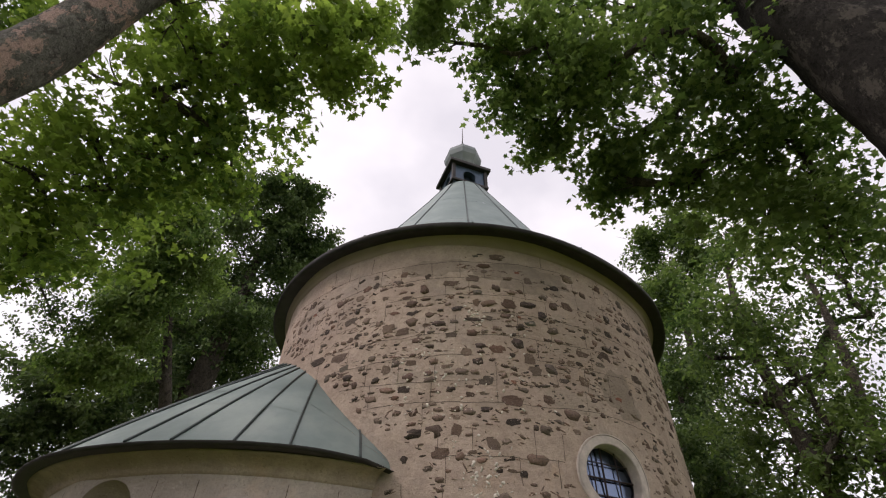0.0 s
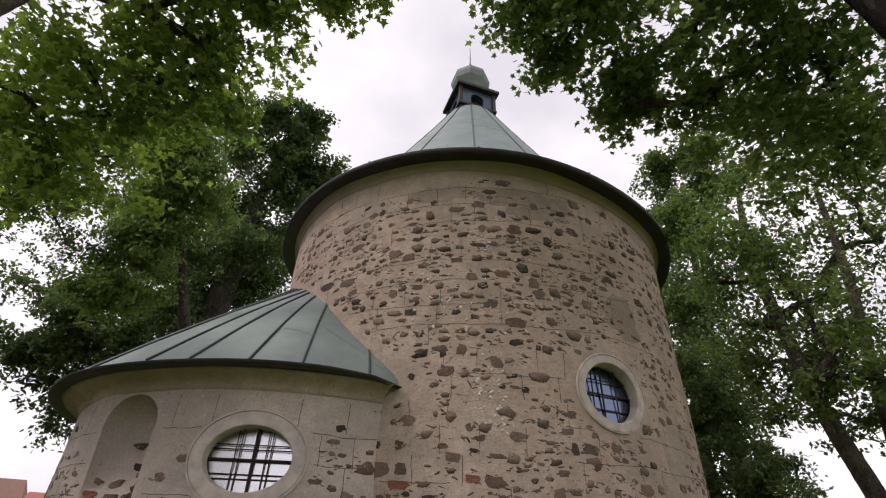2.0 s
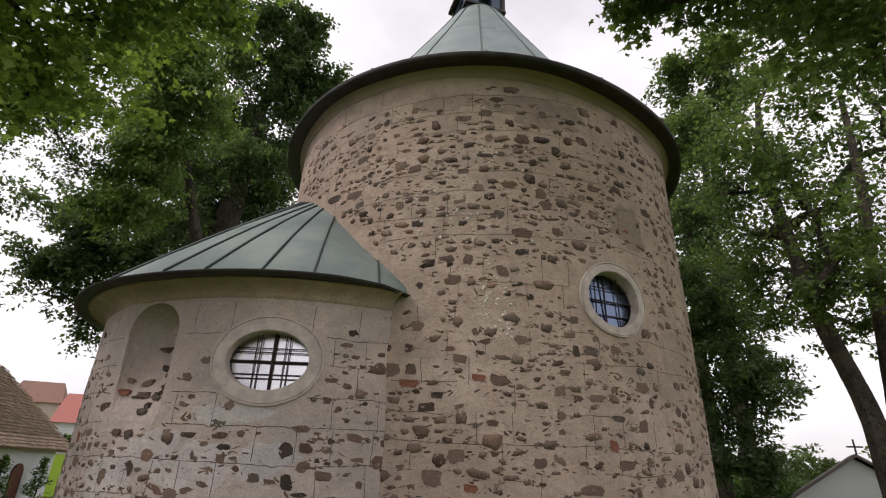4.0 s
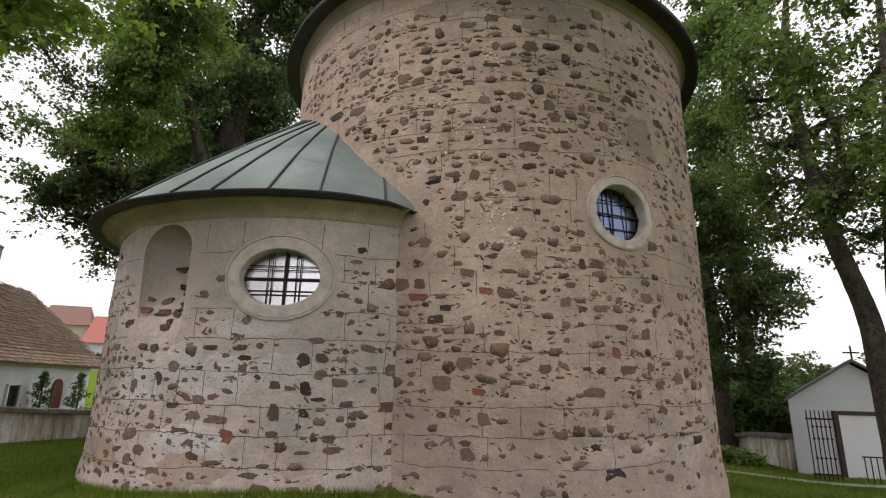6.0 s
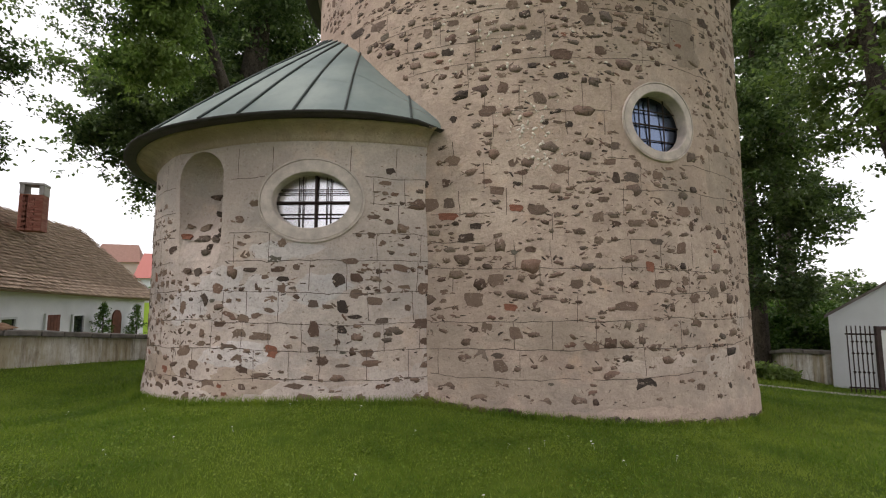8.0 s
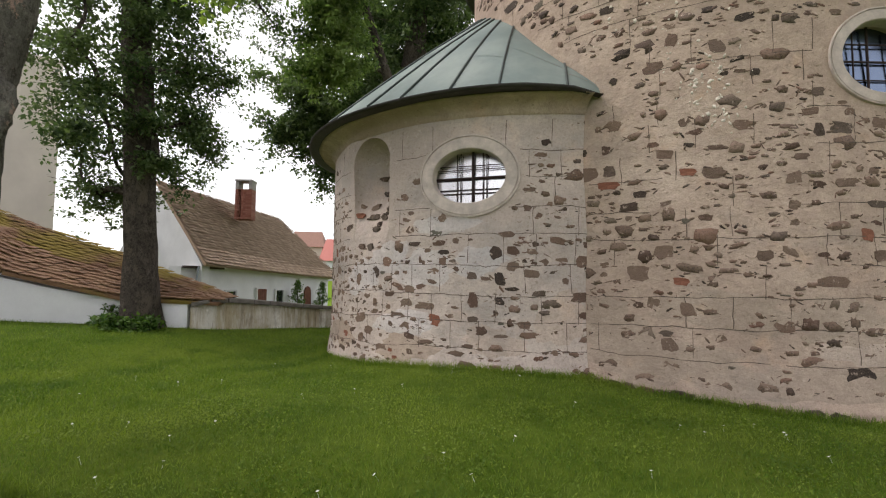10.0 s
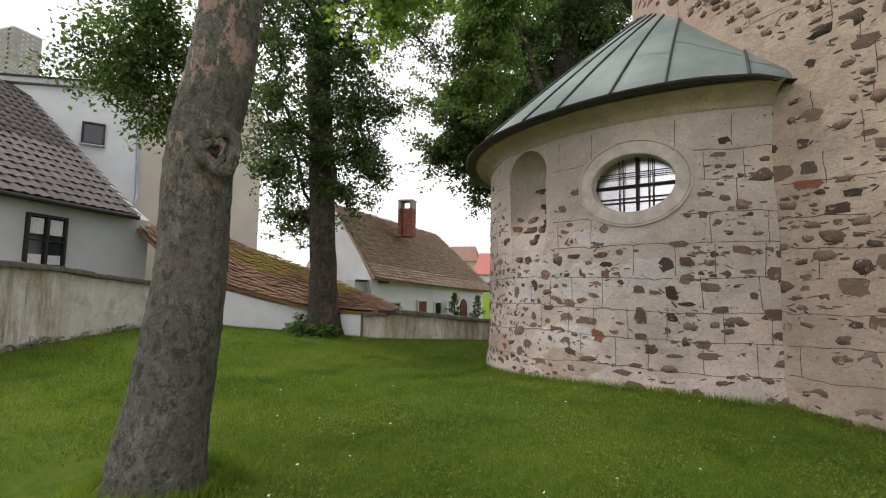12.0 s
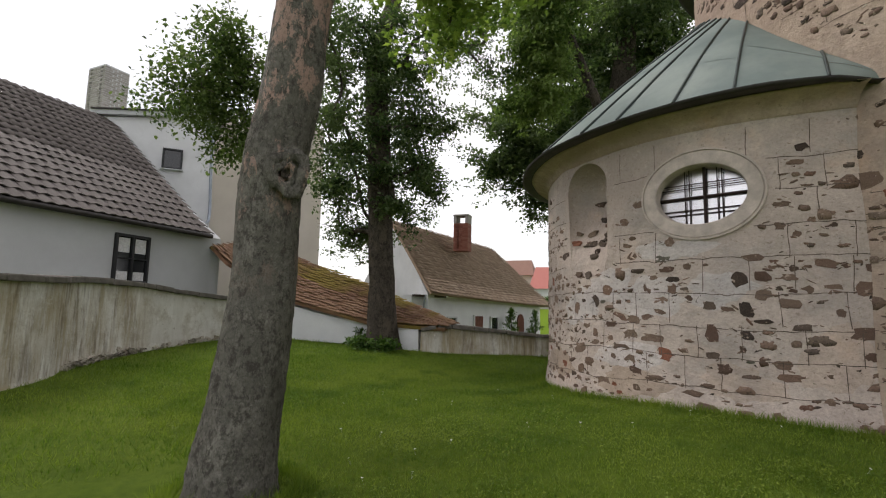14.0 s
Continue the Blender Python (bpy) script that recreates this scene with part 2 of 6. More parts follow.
M_LAWN = m_lawn()
M_BLADE = m_leaf("grass_blade", (0.054, 0.108, 0.010), (0.112, 0.180, 0.017), (0.20, 0.25, 0.038), 0.35, 0.85)
M_WHITEWALL = m_plain("whitewash", (0.66, 0.665, 0.68), 0.9, 0.10, 1.2, fine=25)
M_GREYWALL = m_plain("pale_grey_render", (0.50, 0.51, 0.52), 0.9, 0.10, 0.8, fine=40)
M_BEIGEWALL = m_plain("beige_render", (0.52, 0.47, 0.41), 0.9, 0.10, 0.8, fine=40)


def m_wall_stained(name, much, upto=99.0):
    """Old limewash: brown streaks run down from the top in some stretches, bare white flakes in others."""
    k = Mat(name, 0.93, spec=0.12)
    c = k.ramp(k.noise(0.7, 6, 0.65), [(0.35, (0.56, 0.54, 0.49)), (0.6, (0.72, 0.705, 0.67))])
    c = k.mix(k.grey(k.noise(2.2, 7, 0.75), 0.48, 0.62, 0, 0.55 * much), c, (0.36, 0.315, 0.24))
    c = k.mix(k.grey(k.noise(4.5, 8, 0.75), 0.57, 0.62, 0, 0.7), c, (0.74, 0.725, 0.69))
    sep = k.n.new("ShaderNodeSeparateXYZ")
    k.l.new(k.tc.outputs["Object"], sep.inputs[0])
    where = k.grey(sep.outputs[1], upto - 0.25, upto + 0.35, 1.0, 0.15)
    for scale, lo, hi, amount, tint in ((2.4, 0.42, 0.58, 0.75, (0.33, 0.265, 0.15)), (8.0, 0.50, 0.66, 0.7, (0.15, 0.105, 0.062)), (20.0, 0.58, 0.68, 0.5, (0.12, 0.095, 0.06))):
        both = k.n.new("ShaderNodeMath")
        both.operation = "MULTIPLY"
        k.l.new(k.grey(k.noise(scale, 6, 0.7, (1, 1, 0.13)), lo, hi, 0, amount * much), both.inputs[0])
        k.l.new(where, both.inputs[1])
        c = k.mix(both.outputs[0], c, tint)
    c = k.mix(k.grey(k.noise(11, 7, 0.75), 0.60, 0.66, 0, 0.5), c, (0.22, 0.19, 0.14))
    k.colour(c)
    return k.bump(k.noise(35, 5, 0.7), 0.6, 0.012).bump(k.noise(5, 6, 0.7), 0.5, 0.03).m


M_STAINED = m_wall_stained("stained_whitewash", 1.0, 1.75)
M_STAINED_MORE = m_wall_stained("heavily_stained_whitewash", 1.0)


def m_tile(name, a, b, c3, moss=None, rough=0.85):
    k = Mat(name, rough, spec=0.25)
    rnd = k.mix(0.5, k.random(), k.island())
    c = k.ramp(rnd, [(0.15, a), (0.5, b), (0.85, c3)])
    c = k.mix(k.grey(k.noise(6, 5, 0.7), 0.4, 0.7, 0, 0.5), c, a)
    if moss:
        c = k.mix(k.grey(k.noise(0.6, 5, 0.6, coord="Object"), 0.46, 0.60, 0, 0.8), c, moss)
    k.colour(c)
    return k.bump(k.noise(45, 4, 0.7), 0.5, 0.008).m


M_TILE_DARK = m_tile("dark_brown_concrete_tile", (0.092, 0.078, 0.072), (0.128, 0.110, 0.102), (0.165, 0.145, 0.135), rough=0.75)
M_TILE_OLD = m_tile("old_clay_tile", (0.21, 0.150, 0.105), (0.335, 0.240, 0.168), (0.46, 0.36, 0.27))
M_TILE_MOSS = m_tile("mossy_clay_tile", (0.14, 0.075, 0.045), (0.22, 0.125, 0.075), (0.27, 0.175, 0.105), (0.20, 0.155, 0.025))
M_TILE_RED = m_tile("bright_red_tile", (0.36, 0.13, 0.11), (0.42, 0.165, 0.14), (0.47, 0.20, 0.17))
M_TILE_RUST = m_tile("rust_brown_tile", (0.17, 0.095, 0.075), (0.23, 0.13, 0.10), (0.29, 0.175, 0.14))
M_COPING = m_plain("weathered_coping_stone", (0.15, 0.135, 0.12), 0.95, 0.4, 5, bump=0.7)
M_BLACKFRAME = m_plain("black_window_frame", (0.02, 0.02, 0.022), 0.5, 0.2)
M_WHITEDOOR = m_plain("white_door_panel", (0.66, 0.66, 0.66), 0.6, 0.06, 2)
M_DARKTIMBER = m_plain("dark_timber", (0.055, 0.036, 0.032), 0.7, 0.3, 6)
M_RUST = m_plain("rust_brown_timber", (0.14, 0.055, 0.035), 0.8, 0.3, 6)
M_BRICKPALE = m_tile("pale_chimney_brick", (0.24, 0.225, 0.21), (0.33, 0.31, 0.295), (0.42, 0.40, 0.38))
M_BRICKRED = m_tile("red_chimney_brick", (0.19, 0.07, 0.05), (0.27, 0.10, 0.07), (0.32, 0.15, 0.11))
M_ZINC = m_plain("zinc_pipe", (0.30, 0.33, 0.37), 0.4, 0.15, 3, 0.6)
M_LACE = m_plain("lace_curtain", (0.6, 0.6, 0.6), 0.9, 0.3, 30)
M_LIMEWALL = m_plain("lime_green_wall", (0.50, 0.72, 0.10), 0.9, 0.08, 1)
M_GRAVEL = m_plain("path_gravel", (0.36, 0.33, 0.28), 0.95, 0.2, 8, bump=0.8)


# ---------------------------------------------------------------- mesh helpers
def mesh_data(name, verts, faces, mat=None, smooth=False):
    """A mesh from an array of points and an array (or lists) of faces."""
    me = bpy.data.meshes.new(name)
    if isinstance(faces, np.ndarray):
        v = np.asarray(verts, dtype=np.float32)
        n, k = faces.shape
        me.vertices.add(len(v))
        me.vertices.foreach_set("co", v.ravel())
        me.loops.add(n * k)
        me.loops.foreach_set("vertex_index", faces.astype(np.int32).ravel())
        me.polygons.add(n)
        me.polygons.foreach_set("loop_start", np.arange(0, n * k, k, dtype=np.int32))
        me.update(calc_edges=True)
    else:
        me.from_pydata([tuple(map(float, p)) for p in verts], [], faces)
    if smooth:
        me.polygons.foreach_set("use_smooth", [True] * len(me.polygons))
    if mat:
        me.materials.append(mat)
    return me


def bm_data(name, bm, mat=None, smooth=False):
    me = bpy.data.meshes.new(name)
    bmesh.ops.recalc_face_normals(bm, faces=bm.faces)
    bm.to_mesh(me)
    bm.free()
    if smooth:
        me.polygons.foreach_set("use_smooth", [True] * len(me.polygons))
    if mat:
        me.materials.append(mat)
    return me


def put(name, data, parent=None, label="", m=None):
    ob = new(name, data)
    if parent is not None:
        ob.parent = parent
    if m is not None:
        ob.matrix_basis = m
    if label:
        ob["label"] = label
    return ob


def part(name, bm, material, parent, label="", smooth=False):
    return put(name, bm_data(name, bm, material, smooth), parent, label)


def thing(name, label, category, group="", kind="", at=(0, 0, 0)):
    ob = new(name)
    ob.location = at
    return tagged(ob, label, category, group, kind)


def box(bm, c, size, rz=0.0, bevel=0.0, m=None):
    """A box with its middle at c."""
    r = bmesh.ops.create_cube(bm, size=1.0)
    vs = r["verts"]
    mt = Matrix.LocRotScale(c, Euler((0, 0, rz)), Vector(size))
    bmesh.ops.transform(bm, matrix=(m @ mt) if m is not None else mt, verts=vs)
    if bevel:
        es = list({e for v in vs for e in v.link_edges})
        bmesh.ops.bevel(bm, geom=es, offset=bevel, segments=2, affect="EDGES", profile=0.6)
    return vs


def boxed(c, size, rz=0.0, bevel=0.0, m=None):
    bm = bmesh.new()
    box(bm, c, size, rz, bevel, m)
    return bm


def tube_arrays(path, radii, sides=10, wob=0.0, seed=0):
    """Points and quads of a tapering tube along a path."""
    rng = np.random.default_rng(seed)
    p = np.asarray(path, float)
    tan = np.gradient(p, axis=0)
    tan /= np.linalg.norm(tan, axis=1)[:, None]
    ref = np.array([1.0, 0.13, 0.07])
    u = np.cross(tan, ref)
    u /= np.linalg.norm(u, axis=1)[:, None]
    w = np.cross(tan, u)
    a = np.linspace(0, 2 * np.pi, sides, endpoint=False)
    rad = np.asarray(radii, float)[:, None] * (1 + wob * rng.normal(size=(len(p), sides)))
    v = p[:, None, :] + rad[..., None] * (np.cos(a)[None, :, None] * u[:, None, :] + np.sin(a)[None, :, None] * w[:, None, :])
    i = np.arange(len(p) - 1)[:, None] * sides
    j = np.arange(sides)[None, :]
    q = np.stack([i + j, i + (j + 1) % sides, i + sides + (j + 1) % sides, i + sides + j], -1).reshape(-1, 4)
    return v.reshape(-1, 3), q


def join(chunks):
    vs, fs, o = [], [], 0
    for v, q in chunks:
        vs.append(v)
        fs.append(q + o)
        o += len(v)
    return np.concatenate(vs), np.concatenate(fs)


def smooth_path(points, n):
    """A Catmull-Rom run of n points through the given ones."""
    p = np.array([points[0], *points, points[-1]], float)
    out = []
    for s in np.linspace(0, len(points) - 1 - 1e-6, n):
        k, f = int(s), s - int(s)
        a, b, c, d = p[k], p[k + 1], p[k + 2], p[k + 3]
        out.append(0.5 * ((2 * b) + (c - a) * f + (2 * a - 5 * b + 4 * c - d) * f * f + (3 * b - a - 3 * c + d) * f ** 3))
    return np.array(out)


# ---------------------------------------------------------------- ground
def smoothstep(a, b, x):
    t = np.clip((x - a) / (b - a), 0, 1)
    return t * t * (3 - 2 * t)


def ground_z(x, y):
    """Height of the lawn: a low swell by the apse, rising to the west wall, falling to the east gate."""
    x, y = np.asarray(x, float), np.asarray(y, float)
    z = 0.22 * np.exp(-((x + 2.4) ** 2 + (y - 6.2) ** 2) / 7.0)
    z = z + 0.50 * smoothstep(5, 14, -x)
    z = z - 0.62 * smoothstep(0, 8.5, x) - 0.5 * smoothstep(8, 22, x)
    z = z - 0.75 * smoothstep(0.15, 1.2, -9.05 + 0.42 * (y - 8.2) - x) * smoothstep(7.6, 9.0, y) * (1 - smoothstep(40, 70, -x))
    z = z + 0.02 * np.sin(x * 1.3 + y * 0.7) * np.cos(y * 0.9 - x * 0.4)
    return z


def axis_steps(fine_lo, fine_hi, step, far):
    a = list(np.arange(fine_lo, fine_hi, step))
    s, v = step, fine_hi
    while v < far:
        a.append(v)
        s *= 1.35
        v += s
    a.append(far)
    s, v = step, fine_lo - step
    while v > -far:
        a.insert(0, v)
        s *= 1.35
        v -= s
    a.insert(0, -far)
    return np.array(a)


gx, gy = axis_steps(-15, 14, 0.25, 900), axis_steps(-4, 20, 0.25, 900)
GX, GY = np.meshgrid(gx, gy, indexing="ij")
GV = np.stack([GX, GY, ground_z(GX, GY)], -1).reshape(-1, 3)
ny = len(gy)
gi, gj = np.meshgrid(np.arange(len(gx) - 1), np.arange(ny - 1), indexing="ij")
GF = np.stack([gi * ny + gj, (gi + 1) * ny + gj, (gi + 1) * ny + gj + 1, gi * ny + gj + 1], -1).reshape(-1, 4)
tagged(put("ground", mesh_data("ground", GV, GF, M_LAWN, True)), "mown green lawn with thin yellowish patches", "lawn", kind="structure")

# ---------------------------------------------------------------- the round chapel
TX, TY, TR = 0.368, 10.006, 3.90
AX, AY, AR = -2.649, 9.234, 3.413
T_TOP, A_TOP = 7.42, 3.585
rng = np.random.default_rng(7)
WAVES = [(rng.uniform(0.8, 4.5), rng.uniform(0.8, 4.5), rng.uniform(0, 6.28), rng.uniform(0.4, 1.0)) for _ in range(14)]


def relief(s, z):
    """Unevenness of old masonry, in metres, by running length and height."""
    d = 0
    for a, b, ph, w in WAVES:
        d = d + w * np.sin(a * s + ph) * np.cos(b * z + ph * 1.7)
    return 0.0045 * d


def wall_radius(base, th, z, foot):
    return base + relief(th * base, z) + 0.065 * np.exp(-np.clip(z - foot, 0, 9) / 0.28)


def sag(th):
    """How far the old tower's rim has sunk towards the east, in metres."""
    a = np.degrees(np.arctan2(np.sin(th), np.cos(th)))
    return 0.30 * smoothstep(-18, 52, a) * (1 - smoothstep(85, 150, a))


def on_wall(cx, cy, base, th, z, foot, out=0.0):
    r = wall_radius(base, th, z, foot) + out
    return np.stack([cx + r * np.sin(th), cy - r * np.cos(th), z + 0 * th], -1)


def ring_wall(cx, cy, base, t0, t1, n, z0, z1, nz, thick, foot):
    """A curved wall with an uneven outer face and a plain inner one."""
    full = abs(t1 - t0 - 2 * math.pi) < 1e-6
    th = np.linspace(t0, t1, n + 1)
    zz = np.linspace(z0, z1, nz + 1)
    T, Z = np.meshgrid(th, zz, indexing="ij")
    outer = on_wall(cx, cy, base, T, Z, foot)
    inner = np.stack([cx + (base - thick) * np.sin(T), cy - (base - thick) * np.cos(T), Z], -1)
    m = nz + 1
    tot = (n + 1) * m
    v = np.concatenate([outer.reshape(-1, 3), inner.reshape(-1, 3)])
    f = []
    for i in range(n):
        for j in range(nz):
            a = i * m + j
            f.append((a, a + m, a + m + 1, a + 1))
            f.append((tot + a, tot + a + 1, tot + a + m + 1, tot + a + m))
        a, b = i * m, i * m + nz
        f.append((a, tot + a, tot + a + m, a + m))
        f.append((b, b + m, tot + b + m, tot + b))
    if not full:
        for i in (0, n):
            for j in range(nz):
                a = i * m + j
                q = (a, a + 1, tot + a + 1, tot + a)
                f.append(q if i == 0 else q[::-1])
    bm = bmesh.new()
    vs = [bm.verts.new(p) for p in v]
    for q in f:
        bm.faces.new([vs[k] for k in q])
    if full:
        bmesh.ops.remove_doubles(bm, verts=bm.verts, dist=1e-4)
    return bm


def local_frame(cx, cy, r, th, z):
    """At a place on a round wall: x along the wall, y up, z outwards."""
    return Matrix(((math.cos(th), 0, math.sin(th), cx + r * math.sin(th)),
                   (math.sin(th), 0, -math.cos(th), cy - r * math.cos(th)),
                   (0, 1, 0, z), (0, 0, 0, 1)))


def cut(bm, mat, name, cutters):
    """The mesh of bm with the cutters taken away, each a bmesh."""
    body = new(name, bm_data(name, bm, mat))
    gone = []
    for c in cutters:
        o = new("cutter", bm_data("cutter", c))
        md = body.modifiers.new("cut", "BOOLEAN")
        md.operation, md.solver, md.object = "DIFFERENCE", "EXACT", o
        gone.append(o)
    dg = bpy.context.evaluated_depsgraph_get()
    dg.update()
    me = bpy.data.meshes.new_from_object(body.evaluated_get(dg))
    bpy.data.objects.remove(body)
    for o in gone:
        bpy.data.objects.remove(o)
    return me


def ellipse_prism(m, ax, ay, z0, z1, n=48, flare=1.0):
    """A prism on an ellipse in a local frame; flare widens its outer end."""
    bm = bmesh.new()
    a = [bm.verts.new(m @ Vector((ax * math.cos(k), ay * math.sin(k), z0))) for k in np.linspace(0, 2 * np.pi, n, endpoint=False)]
    b = [bm.verts.new(m @ Vector((flare * ax * math.cos(k), flare * ay * math.sin(k), z1))) for k in np.linspace(0, 2 * np.pi, n, endpoint=False)]
    bm.faces.new(a[::-1])
    bm.faces.new(b)
    for k in range(n):
        bm.faces.new((a[k], a[(k + 1) % n], b[(k + 1) % n], b[k]))
    return bm


def niche_prism(m, w, h_low, h_arch, z0, z1):
    bm = bmesh.new()
    pts = [(-w, -h_low), (w, -h_low)] + [(w * math.cos(k), h_arch * math.sin(k)) for k in np.linspace(0, np.pi, 17)]
    a = [bm.verts.new(m @ Vector((x, y, z0))) for x, y in pts]
    b = [bm.verts.new(m @ Vector((x, y, z1))) for x, y in pts]
    bm.faces.new(a[::-1])
    bm.faces.new(b)
    n = len(pts)
    for k in range(n):
        bm.faces.new((a[k], a[(k + 1) % n], b[(k + 1) % n], b[k]))
    return bm


def niche_depth(y):
    """Share of the full depth: the niche runs out towards its foot."""
    return 0.10 + 0.90 * float(smoothstep(-1.2, -0.1, y))


def round_niche(m, w, deep):
    """A niche with a half-round plan, a domed head and a sloping foot, as a cutter."""
    bm = bmesh.new()
    levels = [(-1.25, 0.96), (-1.06, 0.98), (-0.98, 0.99), (-0.85, 1.0)] + [(-0.7 + 0.1 * k, 1.0) for k in range(8)] + [(0.38 * math.sin(q), max(0.02, math.cos(q))) for q in np.linspace(0.15, 1.5, 9)]
    n = 28
    rings = [[bm.verts.new(m @ Vector((w * s * math.cos(a), y, (deep * niche_depth(y) * s ** 0.7 if math.sin(a) < 0 else 0.35) * math.sin(a)))) for a in np.linspace(0, 2 * np.pi, n, endpoint=False)] for y, s in levels]
    for r0, r1 in zip(rings, rings[1:]):
        for k in range(n):
            bm.faces.new((r0[k], r0[(k + 1) % n], r1[(k + 1) % n], r1[k]))
    bm.faces.new(rings[0][::-1])
    bm.faces.new(rings[-1])
    return bm


# openings: an oval window and a niche in the apse, a round window in the tower
TH_OVAL, Z_OVAL, OVAL_W, OVAL_H = radians(6.5), 2.645, 0.485, 0.350
TH_ROUND, Z_ROUND, ROUND_W, ROUND_H = radians(26.7), 3.675, 0.435, 0.39
TH_NICHE, Z_NICHE = radians(-21.3), 3.00
F_OVAL = local_frame(AX, AY, AR, TH_OVAL, Z_OVAL)
F_ROUND = local_frame(TX, TY, TR, TH_ROUND, Z_ROUND)
F_NICHE = local_frame(AX, AY, AR, TH_NICHE, Z_NICHE)
T_FOOT, A_FOOT = 0.02, 0.17

chapel = thing("chapel", "round stone chapel with conical sheet-metal roof and lower rounded apse", "chapel")
tower_bm = ring_wall(TX, TY, TR, -math.pi, math.pi, 220, -0.9, T_TOP, 80, 0.9, T_FOOT)
for q in tower_bm.verts:
    q.co.z -= float(sag(math.atan2(q.co.x - TX, TY - q.co.y)) * smoothstep(6.4, T_TOP, q.co.z))
tower_wall = put("tower_wall", cut(tower_bm, M_TOWER, "tower_wall", [ellipse_prism(F_ROUND, ROUND_W, ROUND_H, -1.6, 0.3, flare=1.04)]), chapel,
                 "weathered beige plaster with field stones showing through")
apse_bm = ring_wall(AX, AY, AR, radians(-188), radians(37), 150, -0.6, A_TOP, 46, 0.7, A_FOOT)
apse_wall = put("apse_wall", cut(apse_bm, M_APSE, "apse_wall", [ellipse_prism(F_OVAL, OVAL_W, OVAL_H, -1.4, 0.3, flare=1.05),
                round_niche(F_NICHE, 0.45, 0.44)]), chapel, "paler plaster scored with joint lines, stones at the foot")
for w in (tower_wall, apse_wall):
    w.data.polygons.foreach_set("use_smooth", [False] * len(w.data.polygons))


def window_ring(m, ax, ay, wide, proud):
    """A moulded plaster surround round an elliptic opening."""
    prof = [(0.98, -0.12), (1.0, proud * 0.5), (1.02, proud), (1.0 + wide * 0.80, proud), (1.0 + wide * 0.82, proud * 0.45), (1.0 + wide * 0.86, proud * 0.45), (1.0 + wide * 0.88, proud * 1.2), (1.0 + wide * 0.98, proud * 1.1), (1.0 + wide, -0.06)]
    n = 96
    v, f = [], []
    for k in range(n):
        a = 2 * math.pi * k / n
        for i, (s, d) in enumerate(prof):
            gx_, gy_ = (ax + (s - 1) * 0.5) * math.cos(a), (ay + (s - 1) * 0.5) * math.sin(a)
            sag = -gx_ * gx_ / (2 * AR)
            v.append(m @ Vector((gx_, gy_, d + sag)))
    p = len(prof)
    for k in range(n):
        for i in range(p - 1):
            a, b = k * p + i, ((k + 1) % n) * p + i
            f.append((a, b, b + 1, a + 1))
    return mesh_data("surround", v, f, M_RING)


def window(name, m, ax, ay, ring_w, depth, bars_v, bars_h, label, pane):
    win = put(name, None, chapel, label)
    put("surround", window_ring(m, ax, ay, ring_w, 0.024), win, "pale moulded plaster ring")
    put("pane", bm_data("pane", ellipse_prism(m @ Matrix.Translation((0, 0, -depth)) @ Matrix.Rotation(radians(-3), 4, "X"), ax * 1.03, ay * 1.03, -0.03, 0.0), pane), win, "glass reflecting pale sky")
    bar = []
    for x, r in bars_v:
        h = ay * math.sqrt(max(0, 1 - (x / ax) ** 2)) * 1.02
        bar.append([(x, -h), (x, h), r])
    for y, r in bars_h:
        h = ax * math.sqrt(max(0, 1 - (y / ay) ** 2)) * 1.02
        bar.append([(-h, y), (h, y), r])
    for k, (a, b, r) in enumerate(bar):
        v, q = tube_arrays([m @ Vector((*a, -depth + 0.032)), m @ Vector(((a[0] + b[0]) / 2, (a[1] + b[1]) / 2, -depth + 0.034)), m @ Vector((*b, -depth + 0.032))], [r] * 3, 6)
        put("bar", mesh_data("bar", v, q, M_IRON), win)
    return win


window("oval_window", F_OVAL, OVAL_W, OVAL_H, 0.37, 0.20, [(-0.19, 0.007), (-0.14, 0.007), (0.025, 0.019), (0.16, 0.007), (0.21, 0.007)],
       [(0.165, 0.007), (0.115, 0.007), (0.0, 0.017), (-0.15, 0.007), (-0.20, 0.007)], "oval window with iron bars and pale plaster ring", M_PANE)
window("round_window", F_ROUND, ROUND_W, ROUND_H, 0.27, 0.18, [(-0.21, 0.009), (-0.05, 0.013), (0.19, 0.009)],
       [(0.19, 0.009), (0.0, 0.013), (-0.2, 0.009)], "round barred window in a plain plaster ring", M_PANE_DARK)

# roofs
ROOF_T = [(4.20, 7.34), (4.22, 7.40), (3.85, 7.68), (3.45, 8.02), (3.02, 8.46), (2.62, 9.08), (2.18, 9.84), (1.70, 10.66), (1.22, 11.50), (0.70, 12.46)]
ROOF_A = [(3.84, 3.60), (3.86, 3.66), (3.5, 3.92), (2.9, 4.60), (2.5, 5.04), (2.15, 5.40), (1.25, 6.02), (0.6, 6.32), (0.05, 6.5)]


def prof_at(prof, r):
    pr = sorted(prof[1:])
    return float(np.interp(r, [a for a, _ in pr], [b for _, b in pr]))


def inside_tower(x, y, out=0.0):
    return (x - TX) ** 2 + (y - TY) ** 2 < (TR - 0.12 + out) ** 2


